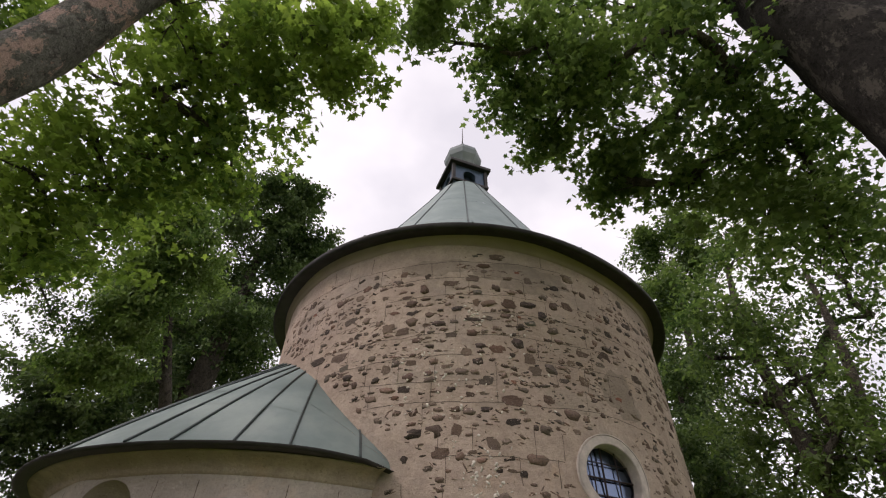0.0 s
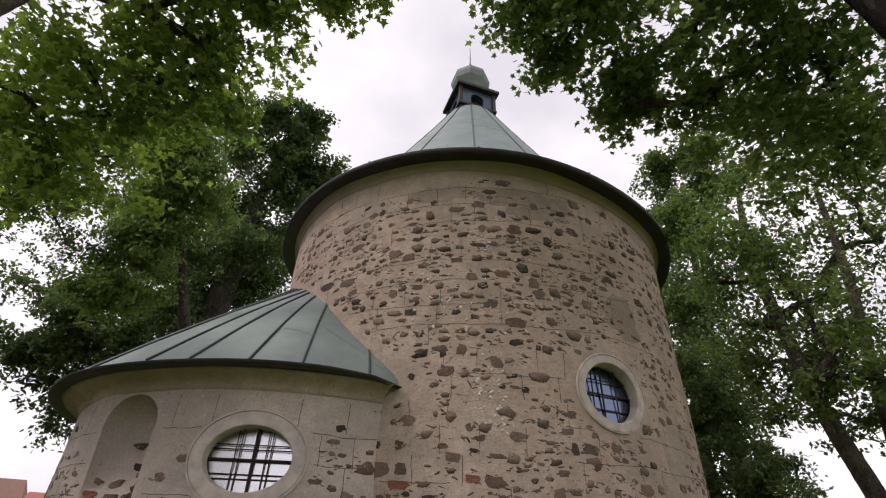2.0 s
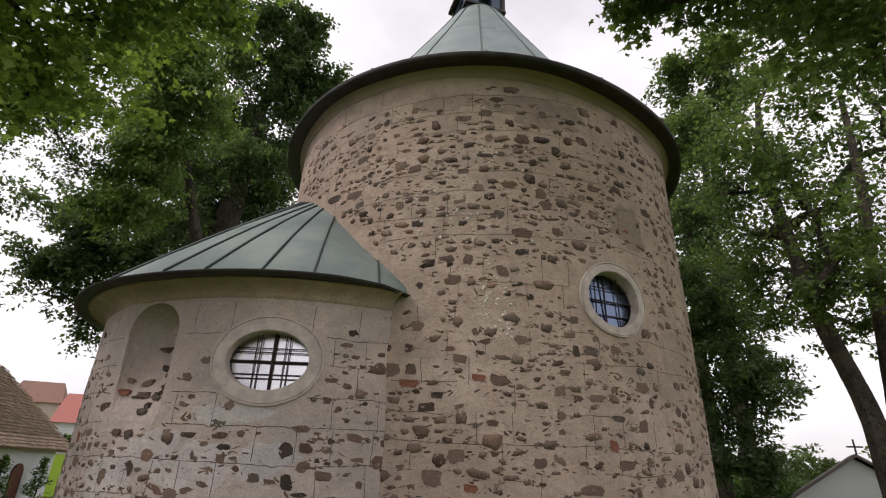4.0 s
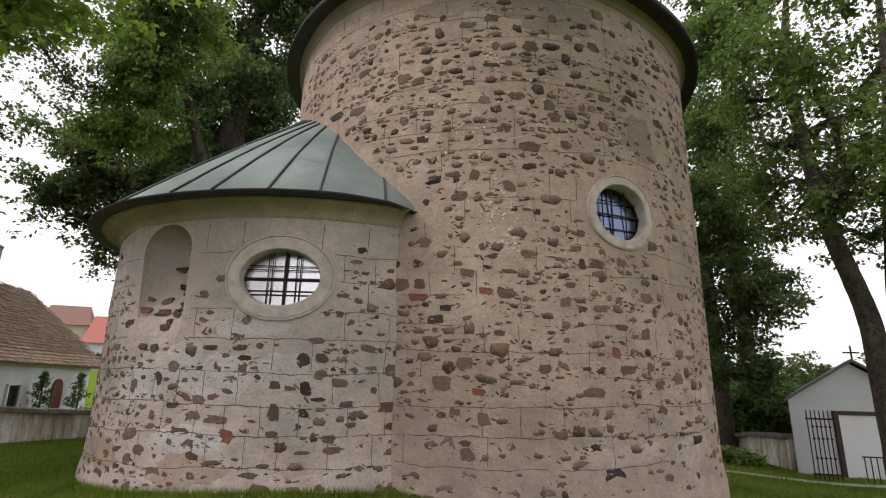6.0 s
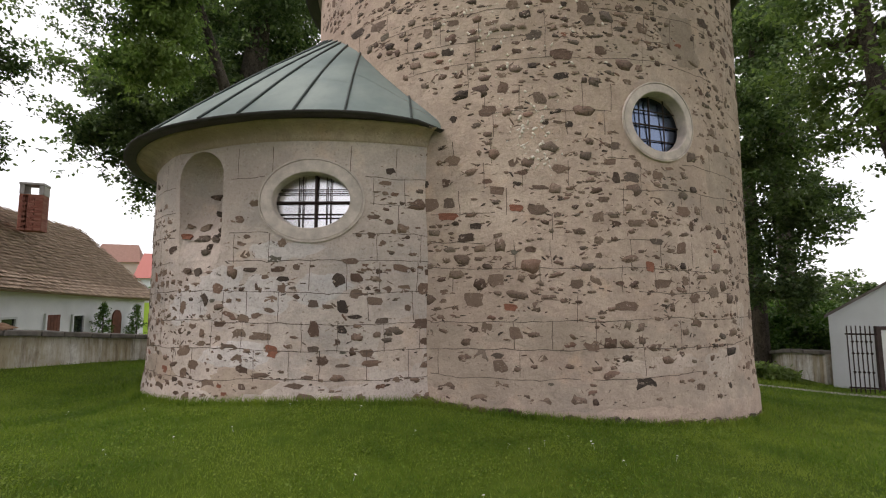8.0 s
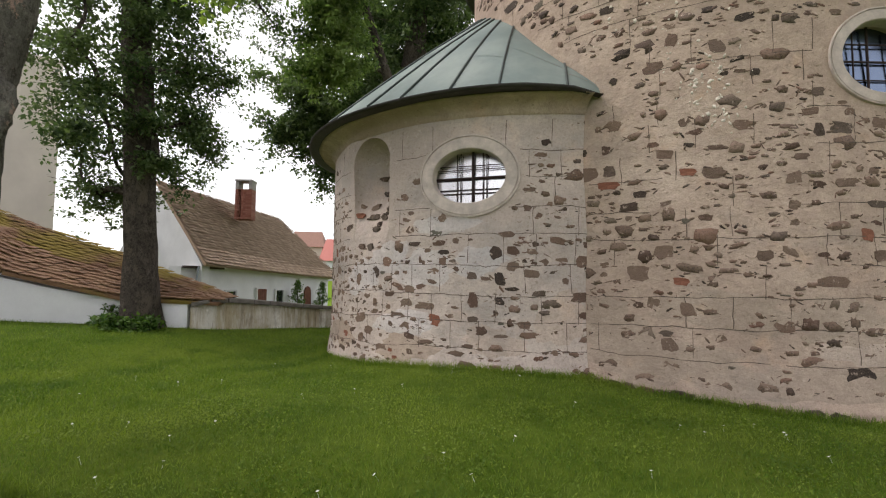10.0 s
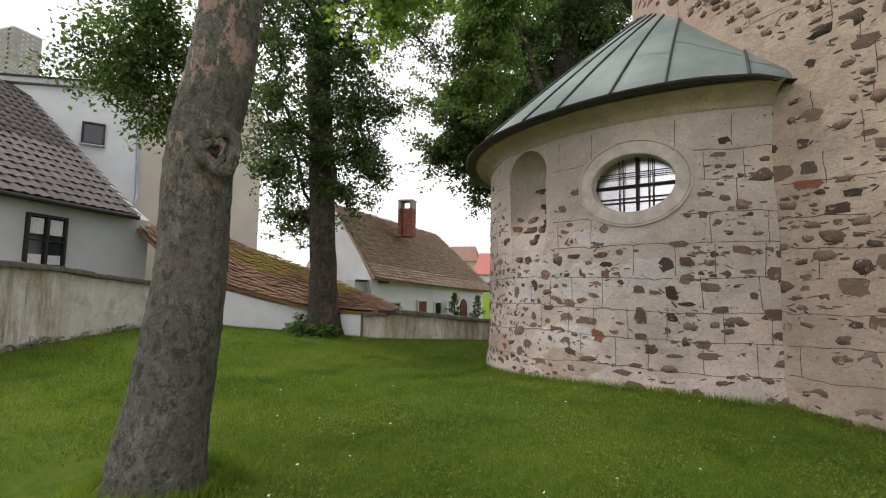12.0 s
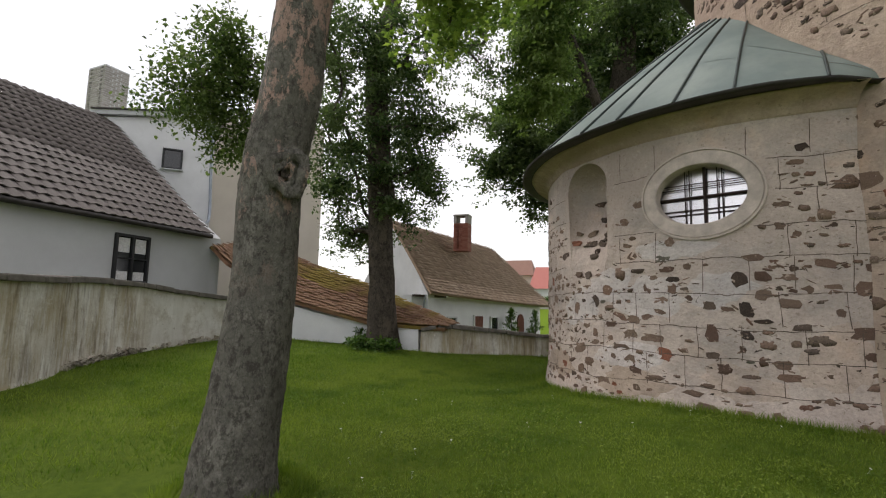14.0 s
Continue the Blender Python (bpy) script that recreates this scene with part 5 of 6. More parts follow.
LEFT_LIGHT = [(-7.5, 8.8, 11.3, 1.0), (-7, 9.6, 10.8, 1.0), (-6.9, 10.5, 10, 0.9), (-8, 9, 10.6, 1.1), (-7.7, 9.8, 10, 1.1), (-8.1, 10.4, 8.9, 1.1), (-8.4, 10.5, 8.3, 1.1), (-8.8, 10.8, 7.3, 0.9), (-8.4, 11, 7.5, 0.9), (-8, 10, 9.4, 1.1), (-7.8, 10.5, 8.8, 1.1)]
TREE_TWO = [(-10.8, 6.3, 6.3, 1.1), (-10.3, 7, 6.5, 1.1), (-9.8, 7.6, 6.5, 1.0), (-11.2, 6.4, 5.2, 1.1), (-10.3, 7.6, 5.5, 0.9), (-10.2, 8.1, 4.8, 0.7), (-10.6, 7.9, 3.9, 0.7), (-11.3, 6.8, 4.2, 1.0), (-11.1, 7.3, 3.4, 0.8), (-11.6, 6.7, 3.2, 0.8), (-10.2, 5.6, 7.1, 1), (-8.7, 7, 7.9, 1), (-9.6, 7.4, 5.9, 0.8), (-11.1, 6.1, 4, 0.9), (-9.8, 8, 4.4, 0.6), (-11.1, 6.5, 3.1, 0.8), (-7.9, 7.7, 8.1, 1), (-9.7, 9, 8.7, 1.1), (-9.4, 9.9, 8, 1.0)] + [(-9.4, 6.8, 7.2, 1), (-9.1, 6.3, 8.1, 1), (-9.6, 5.8, 7.8, 1), (-10.9, 5.2, 6, 1), (-11, 5.8, 5.1, 1), (-10, 7.5, 4.8, 0.8), (-9.1, 8.1, 5.8, 0.6), (-9.5, 4.6, 7.3, 0.8), (-9.7, 5.2, 8.0, 0.9), (-9.4, 5.0, 6.5, 0.7), (-9.3, 4.8, 5.4, 0.6), (-9.4, 5.4, 4.8, 0.6), (-9.3, 4.9, 3.9, 0.5), (-9.3, 7.0, 5.7, 0.7), (-9.1, 7.2, 4.7, 0.6), (-9.3, 6.8, 7.1, 0.8), (-9.3, 6.2, 4.4, 0.5), (-9.35, 6.1, 5.4, 0.6), (-9.3, 6.2, 6.4, 0.6), (-9.4, 5.9, 7.2, 0.7), (-9.35, 6.5, 3.7, 0.4)]
SPROUT = [(-5.8, 1.4, 3.9, 0.5), (-5.7, 1.8, 3.8, 0.5), (-5.9, 1.6, 3.4, 0.5), (-5.9, 1.9, 3.2, 0.45), (-5.9, 1.3, 3.7, 0.45), (-5.6, 1.5, 4.3, 0.5), (-5.6, 1.8, 4.1, 0.5)]
RIGHT_MID = [(6.7, 8.9, 9.3, 1.25), (7.6, 8.2, 9.2, 1.25), (8.4, 8.3, 8.2, 1.25), (7.2, 9.5, 8.1, 1.25), (8, 9.4, 7.2, 1.25), (8.7, 8.5, 7.5, 1.25), (6.2, 10.4, 7.7, 1.0), (6.5, 10.7, 6.6, 1.0), (8.2, 9.8, 6.1, 1.25), (7.3, 10.7, 5.5, 1.1), (8.3, 10.1, 5, 1.1), (6.6, 9, 7.4, 1), (7.4, 8.9, 6.4, 1), (5.9, 9.6, 7.1, 0.8), (6.6, 9.7, 6.1, 1), (6.2, 10.2, 5.4, 0.7), (7.3, 9.6, 5.3, 0.9), (6.7, 10.2, 4.6, 0.7), (7.7, 9.6, 4.1, 0.7), (5.6, 9.2, 8, 0.8)] + [(5.9, 7.9, 6.6, 0.9), (6.1, 7.8, 5.6, 0.9), (6.2, 7.7, 4.8, 0.8), (5.8, 8.0, 4.2, 0.7), (6.6, 7.6, 4.3, 0.7), (5.4, 8.2, 7.4, 0.8)]
RIGHT_BACK = [(8.6, 15.8, 16.1, 1.2), (9.8, 14.7, 16.4, 1.5), (9.6, 16.5, 14.5, 1.5), (10.4, 15.6, 15, 1.5), (9.4, 17.6, 13.2, 1.5), (9.7, 18.3, 11.8, 1.5), (8.4, 16.2, 9.8, 1.5), (7.9, 14.8, 12.6, 1.3)]
RIGHT_DARK = [(6.4, 13.4, 5.2, 0.9), (6.9, 13.3, 4.4, 1), (6.5, 13.8, 3.4, 1), (6.8, 13.7, 2.3, 1), (7.3, 13.3, 3.8, 1), (6.3, 14, 1.7, 0.8), (7.3, 13.4, 1.7, 0.8), (7.7, 13.1, 3.3, 0.8), (6.8, 13.1, 5.6, 1), (6.2, 13.1, 6.5, 0.9), (7.4, 14.5, 7.5, 1.3), (7.8, 15.0, 9.0, 1.4), (7.0, 14.2, 6.3, 1.1), (8.0, 14.4, 5.4, 1.1), (8.4, 14.6, 7.0, 1.2), (6.6, 14.6, 9.0, 1.2), (7.2, 15.4, 10.6, 1.3), (8.6, 14.2, 4.2, 0.9), (8.3, 15.6, 8.4, 1.2)]

tree("maple_tree", "leaning maple with flaky grey bark and a knot", [(-3.62, 1.28, -0.15), (-3.62, 1.29, 0.27), (-3.61, 1.32, 0.64), (-3.58, 1.39, 1.43), (-3.58, 1.40, 2.27), (-3.53, 1.50, 2.95), (-3.47, 1.56, 3.8), (-3.12, 1.75, 4.9), (-2.98, 1.85, 6.2), (-2.9, 2.2, 8.5)],
     [0.30, 0.280, 0.255, 0.228, 0.226, 0.226, 0.205, 0.20, 0.18, 0.10], M_BARK, NEAR_LEFT, M_MAPLE, 730, 0.098, maple_leaf(), 11, flare=0.16, start=4.8, bough=0.07, knots=((2.43, 4.95, 0.10), (2.5, 3.5, 0.12), (1.2, 3.6, 0.06)), twigs=22)
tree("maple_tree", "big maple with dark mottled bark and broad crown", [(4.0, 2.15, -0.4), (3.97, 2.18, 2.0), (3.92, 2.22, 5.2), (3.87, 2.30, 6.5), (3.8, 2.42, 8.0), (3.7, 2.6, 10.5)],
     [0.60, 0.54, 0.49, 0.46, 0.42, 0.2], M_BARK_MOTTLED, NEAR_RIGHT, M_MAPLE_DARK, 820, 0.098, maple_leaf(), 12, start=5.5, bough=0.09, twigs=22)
tree("linden_tree", "tall dark linden with drooping leaves", [(-9.95, 6.8, 0.1), (-9.96, 6.7, 1.9), (-9.87, 6.47, 4.6), (-9.85, 6.3, 7.4), (-9.6, 6.9, 10)],
     [0.42, 0.305, 0.285, 0.26, 0.1], M_BARK_DARK, TREE_TWO, M_DEEP, 1000, 0.100, oval_leaf(), 13, flare=0.3, bough=0.10, start=2.8, twigs=26)
tree("linden_tree", "huge dark green linden behind the apse", [(-8.6, 15.2, -0.1), (-8.6, 15.2, 5), (-8.0, 14.8, 9), (-7.2, 14.2, 14)],
     [0.6, 0.5, 0.4, 0.1], M_BARK_DARK, LEFT_BACK, M_DEEP, 3900, 0.150, oval_leaf(), 14, bough=0.16, start=4.0, twigs=34)
tree("linden_tree", "linden with light olive flowering foliage", [(-7.0, 13.0, 0.0), (-7.1, 12.9, 5), (-7.6, 12.0, 8.0), (-7.9, 10.7, 10.4)],
     [0.26, 0.20, 0.13, 0.04], M_BARK_DARK, LEFT_LIGHT, M_LINDEN, 3400, 0.12, oval_leaf(), 15, bough=0.09, start=6.2, droop=1.2, twigs=30)
# low maple shoot; its own stem is added and hidden behind the trunk
tree("leafy_shoot", "leafy maple shoot with small olive leaves on an added stem", [(-6.9, 2.62, 0.15), (-6.88, 2.6, 1.6), (-6.5, 2.3, 2.9), (-5.9, 1.8, 3.9)], [0.05, 0.045, 0.03, 0.02], M_BARK, SPROUT, M_MID, 1700, 0.055, oval_leaf(), 16, bough=0.015, start=2.4, twigs=24)
forked = tree("linden_tree", "dark leaning forked linden beside the gate", [(6.84, 8.73, -0.7), (6.81, 8.75, 0.53), (6.80, 8.76, 1.53), (6.75, 8.79, 2.69), (6.54, 8.95, 4.05), (6.44, 9.03, 5.33), (6.35, 9.09, 7.4), (6.5, 9.0, 9)],
     [0.22, 0.19, 0.175, 0.155, 0.14, 0.125, 0.10, 0.05], M_BARK_DARK, RIGHT_MID, M_MID, 800, 0.115, oval_leaf(), 17, bough=0.19, start=3.2, twigs=26)
put("stem", trunk_mesh([(6.82, 8.74, 0.9), (6.98, 8.62, 1.81), (7.10, 8.54, 3.09), (7.27, 8.37, 5.04), (7.43, 8.23, 6.6), (7.6, 8.2, 8.6)], [0.13, 0.125, 0.115, 0.10, 0.085, 0.04], M_BARK_DARK, 171, 0.0, sides=24, rows=60), forked)
tree("linden_tree", "tall bright green tree beyond the wall", [(9.2, 17.3, -1.3), (9.2, 17.2, 4), (9.2, 16.8, 9), (9.2, 16, 14)],
     [0.28, 0.24, 0.18, 0.08], M_BARK_DARK, RIGHT_BACK, M_MID, 3000, 0.165, oval_leaf(), 18, bough=0.12, start=6.0, twigs=30)
tree("linden_tree", "dark green tree leaning out over the low wall", [(7.38, 15.45, -1.3), (7.36, 15.45, 1.8), (7.3, 15.3, 5), (7.5, 15.0, 9)],
     [0.30, 0.22, 0.17, 0.06], M_BARK_DARK, RIGHT_DARK, M_DEEP, 1900, 0.13, oval_leaf(), 19, bough=0.10, start=1.6, twigs=26)


def knot(parent, c, out, big, small, seed):
    """A healed branch scar: rough swollen ring round a dark hollow."""
    rr = random.Random(seed)
    z = Vector(out).normalized()
    x = z.cross(Vector((0, 0, 1))).normalized()
    y = x.cross(z)
    vs, fs = [], []
    n, p = 26, 9
    for k in range(n):
        a = 2 * math.pi * k / n
        g = big * (1 + 0.14 * math.sin(3 * a + 1) + rr.uniform(-0.06, 0.06))
        for j in range(p):
            q = 2 * math.pi * j / p
            s = small * (1 + rr.uniform(-0.25, 0.25))
            d = x * math.cos(a) + y * 1.15 * math.sin(a)
            vs.append(Vector(c) + d * (g + s * math.cos(q)) + z * (0.7 * s * math.sin(q)))
    for k in range(n):
        for j in range(p):
            fs.append((k * p + j, ((k + 1) % n) * p + j, ((k + 1) % n) * p + (j + 1) % p, k * p + (j + 1) % p))
    put("knot", mesh_data("knot", vs, fs, M_BARK, True), parent, "swollen healed branch scar")
    hollow = [Vector(c) + (x * math.cos(q) + y * math.sin(q)) * big * 0.42 + z * 0.008 for q in np.linspace(0, 6.28, 12, endpoint=False)] + [Vector(c) - z * 0.02]
    put("hollow", mesh_data("hollow", hollow, [(k, (k + 1) % 12, 12) for k in range(12)], M_BARK_DARK), parent)


near_maple = bpy.data.objects["maple_tree"]
knot(near_maple, (-3.290, 1.40, 2.22), (0.93, -0.36, 0.05), 0.115, 0.042, 5)
knot(near_maple, (-3.297, 1.375, 2.205), (0.93, -0.36, 0.05), 0.062, 0.026, 6)


def shrub(name, label, c, rad, n, size, mat, seed, shape=None, tall=1.0):
    s = thing(name, label, "shrub", at=(0, 0, 0))
    r = np.random.default_rng(seed)
    blobs = [(c[0] + r.normal(0, rad * 0.4), c[1] + r.normal(0, rad * 0.4), c[2] + abs(r.normal(0.3, 0.3)) * rad * tall, rad * 0.55) for _ in range(9)]
    for v, q in limbs([np.array(c)], 0.015, blobs, r):
        put("stem", mesh_data("stem", v, q, M_BARK_DARK), s)
    p = crown_points(blobs, n // 9, r)
    p[:, 2] = np.maximum(p[:, 2], c[2] + 0.02)
    v, f = scatter_leaves(p, r.uniform(0.6, 1.3, len(p)) * size, shape or oval_leaf(), r)
    put("foliage", mesh_data("foliage", v, f, mat), s)["kind"] = "stuff"


for k, (dx, dy) in enumerate(((-0.55, -0.25), (0.45, -0.3), (0.05, -0.5), (-0.3, 0.35))):
    shrub("shrub", "low green shoots round the foot of a trunk", (-9.95 + dx, 6.8 + dy, float(ground_z(-9.95 + dx, 6.8 + dy))), 0.34, 900, 0.10, M_BUSH, 30 + k)
for k, (x, y, rd) in enumerate(((6.28, 13.05, 0.30), (6.72, 13.15, 0.26))):
    shrub("shrub", "light green bush by the low wall", (x, y, float(ground_z(x, y)) + 0.10), rd, 1500, 0.11, M_LINDEN, 41 + 5 * k)
shrub("shrub", "yellow-green shoot at the wall end", (-7.35, 10.3, 0.15), 0.28, 500, 0.09, M_LINDEN, 42)


def conifer(c, top, wide, seed):
    """A small pointed conifer: a thin stem with tiers of short twigs that grow shorter upwards."""
    s = thing("conifer", "small dark pointed conifer before the cottage", "conifer", "conifers")
    r = np.random.default_rng(seed)
    v, q = tube_arrays(smooth_path([c, (c[0] + 0.02, c[1], (c[2] + top) / 2), (c[0], c[1] + 0.02, top)], 8), np.linspace(0.035, 0.006, 8), 6)
    put("stem", mesh_data("stem", v, q, M_BARK_DARK), s)
    pts = []
    for k in range(34):
        f = k / 33
        a = r.uniform(0, 6.28)
        reach = wide * (1.05 - f) * r.uniform(0.55, 1.1) + 0.04
        u = r.uniform(0.1, 1, 42)[:, None] * np.array([reach * math.cos(a), reach * math.sin(a), 0.35 * reach])
        pts.append(u + r.normal(0, 0.035, (42, 3)) + (c[0], c[1], c[2] + 0.25 + f * (top - c[2] - 0.3)))
    v, f = scatter_leaves(np.concatenate(pts), r.uniform(0.05, 0.10, 34 * 42), oval_leaf(), r, -0.3)
    put("foliage", mesh_data("foliage", v, f, M_BUSH), s)["kind"] = "stuff"


conifer((-13.75, 15.75, -0.25), 1.32, 0.52, 43)
conifer((-14.15, 17.85, -0.25), 1.22, 0.50, 44)
for k, (x, y) in enumerate(((8.15, 16.4), (8.75, 16.2), (9.5, 16.0), (8.4, 17.6), (9.9, 17.0))):
    shrub("hedge_bush", "dense blue-green hedge bush behind the low wall", (x, y, -0.5), 1.1, 6000, 0.12, M_BUSH, 80 + k, tall=2.0)
for k, (x, y) in enumerate(((9.5, 19.5), (12.0, 20.5), (6.8, 20.8), (14.5, 18.5), (10.2, 23.5), (13.2, 24.0), (12.2, 18.6))):
    shrub("hedge_bush", "dense green bush beyond the wall", (x, y, -1.0), 1.8, 6000, 0.17, M_MID, 50 + k, tall=1.9)
for k, (x, y) in enumerate(((-24.0, 34.0), (-30.0, 44.0), (-21.0, 40.0))):
    shrub("hedge_bush", "far rounded green bush between houses", (x, y, 0.0), 2.6, 2500, 0.35, M_BUSH, 60 + k)

# ---------------------------------------------------------------- grass
def grass(n, x0, x1, y0, y1, hgt, seed):
    r = np.random.default_rng(seed)
    x, y = r.uniform(x0, x1, n), r.uniform(y0, y1, n)
    keep = ((x - TX) ** 2 + (y - TY) ** 2 > (TR + 0.06) ** 2) & ((x - AX) ** 2 + (y - AY) ** 2 > (AR + 0.06) ** 2) & (np.hypot(x + 3.62, y - 1.29) > 0.3)
    x, y = x[keep], y[keep]
    n = len(x)
    z = ground_z(x, y)
    a = r.uniform(0, 6.28, n)
    h = hgt * r.uniform(0.5, 1.4, n)
    w = 0.0035 * r.uniform(0.7, 1.4, n) * (hgt / 0.035)
    lean = r.normal(0, 0.55, (n, 2)) * h[:, None]
    v = np.empty((n, 3, 3))
    v[:, 0] = np.stack([x - w * np.cos(a), y - w * np.sin(a), z - 0.004], 1)
    v[:, 1] = np.stack([x + w * np.cos(a), y + w * np.sin(a), z - 0.004], 1)
    v[:, 2] = np.stack([x + lean[:, 0], y + lean[:, 1], z + h], 1)
    return v.reshape(-1, 3), np.arange(3 * n).reshape(n, 3)


gr = join([grass(150000, -9.5, 3.5, 1.2, 7.5, 0.035, 1), grass(60000, -12.5, -4.5, 0.0, 12.0, 0.05, 2), grass(40000, 2.0, 9.0, 5.0, 13.0, 0.05, 3)])
tagged(put("grass", mesh_data("grass", *gr, M_BLADE)), "short mown grass blades", "grass", kind="stuff")


def rim_grass():
    """Longer tufts where the mower does not reach: along the chapel's foot and round the near trunk."""
    r = np.random.default_rng(9)
    pts = []
    for cx, cy, rad, t0, t1, n in ((TX, TY, TR + 0.12, -0.45, 1.6, 5000), (AX, AY, AR + 0.12, -2.2, 0.6, 6000), (-3.62, 1.29, 0.40, 0, 6.28, 2500)):
        t = r.uniform(t0, t1, n)
        q = rad + np.abs(r.normal(0, 0.06, n))
        pts.append(np.stack([cx + q * np.sin(t), cy - q * np.cos(t)], 1))
    p = np.concatenate(pts)
    n = len(p)
    z = ground_z(p[:, 0], p[:, 1])
    h = r.uniform(0.04, 0.12, n)
    a = r.uniform(0, 6.28, n)
    lean = r.normal(0, 0.4, (n, 2)) * h[:, None]
    v = np.empty((n, 3, 3))
    v[:, 0] = np.stack([p[:, 0] - 0.005 * np.cos(a), p[:, 1] - 0.005 * np.sin(a), z - 0.005], 1)
    v[:, 1] = np.stack([p[:, 0] + 0.005 * np.cos(a), p[:, 1] + 0.005 * np.sin(a), z - 0.005], 1)
    v[:, 2] = np.stack([p[:, 0] + lean[:, 0], p[:, 1] + lean[:, 1], z + h], 1)
    return v.reshape(-1, 3), np.arange(3 * n).reshape(n, 3)


tagged(put("long_grass", mesh_data("long_grass", *rim_grass(), M_BLADE)), "longer grass tufts along the chapel's foot", "grass", kind="stuff")

# ---------------------------------------------------------------- stones and joints of the chapel walls
def stone_mesh(seed, name="stone"):
    """A flat, broken stone face, one unit wide: x along the wall, y up, z out."""
    r = random.Random(seed)
    n = r.randint(9, 14)
    asp = r.uniform(0.55, 0.95)
    e = r.uniform(0.55, 0.9)
    skew = r.uniform(-0.15, 0.15)
    out = []
    for k in range(n):
        a = 2 * math.pi * (k + r.uniform(-0.42, 0.42)) / n
        q = r.uniform(0.37, 0.54) - (0.12 if r.random() < 0.12 else 0)
        x = q * math.copysign(abs(math.cos(a)) ** e, math.cos(a))
        y = asp * q * math.copysign(abs(math.sin(a)) ** e, math.sin(a))
        out.append((x + skew * y, y))
    bm = bmesh.new()
    low = [bm.verts.new((x, y, -0.25)) for x, y in out]
    top = [bm.verts.new((x * 0.96, y * 0.96, r.uniform(-0.03, 0.04))) for x, y in out]
    mid = bm.verts.new((r.uniform(-0.15, 0.15), r.uniform(-0.1, 0.1), r.uniform(-0.02, 0.07)))
    for k in range(n):
        bm.faces.new((low[k], low[(k + 1) % n], top[(k + 1) % n], top[k]))
        bm.faces.new((top[k], top[(k + 1) % n], mid))
    return bm


STONES = [bm_data("stone", stone_mesh(100 + k), M_STONE) for k in range(40)]
STONES_SOFT = [bm_data("stone", stone_mesh(100 + k), M_STONE_SOFT) for k in range(40)]
STONES_ALL = []
for me in STONES:
    tri = []
    for q in me.polygons:
        vv = list(q.vertices)
        tri += [(vv[0], vv[i], vv[i + 1]) for i in range(1, len(vv) - 1)]
    STONES_ALL.append((np.array([v.co[:] for v in me.vertices]), np.array(tri)))
RED_STONE = bm_data("stone", stone_mesh(205), M_BRICK)


def free_of_openings(which, th, z):
    if which == "tower":
        if ((th - TH_ROUND) * TR / 0.66) ** 2 + ((z - Z_ROUND) / 0.60) ** 2 < 1:
            return False
        x, y = TX + TR * math.sin(th), TY - TR * math.cos(th)
        d = math.hypot(x - AX, y - AY)
        if d < AR + 0.02 and z < 3.7:
            return False
        if d < 3.86 and 3.4 < z < prof_at(ROOF_A, d) + 0.1:
            return False
        return True
    if ((th - TH_OVAL) * AR / 0.72) ** 2 + ((z - Z_OVAL) / 0.57) ** 2 < 1:
        return False
    if abs((th - TH_NICHE) * AR) < 0.54 and 1.85 < z < 3.5:
        return False
    return True


def patchy(s, z, ph):
    """A slow uneven field from about 0 to 1: stones lie bare in swarms, with plastered stretches between."""
    f = math.sin(1.9 * s + ph) * math.cos(2.7 * z + 1.3 * ph) + 0.8 * math.sin(4.3 * s - 2.1 * z + 2 * ph) + 0.6 * math.cos(6.1 * z + 3.3 * s + ph)
    return min(1.0, max(0.0, 0.5 + 0.38 * f))


def tower_density(th, z):
    d = 0.50 + 1.7 * math.exp(-(th / 0.42) ** 4 - ((z - 5.15) / 0.95) ** 4)
    d += 0.55 * math.exp(-((th + 0.62) / 0.30) ** 2 - ((z - 5.9) / 0.9) ** 2)
    d += 0.6 * math.exp(-((th - 0.1) / 0.6) ** 2 - ((z - 2.2) / 1.1) ** 2)
    d += 0.25 * math.exp(-((th - 0.75) / 0.3) ** 2 - ((z - 5.6) / 1.0) ** 2)
    if 3.3 < z < 4.0:
        d *= 0.6
    if z > 6.75:
        d *= 0.2
    if z < 0.7:
        d *= 0.8
    return d


def apse_density(th, z):
    if z > 2.75:
        return 0.04 + (0.35 if th > 0.33 else 0)
    d = 0.8 if z < 1.85 else 0.30
    if th < -0.08:
        d += 1.3 if z < 1.9 else 0.6
    if th > 0.33:
        d += 0.25
    if z < 0.4:
        d *= 0.6
    return d


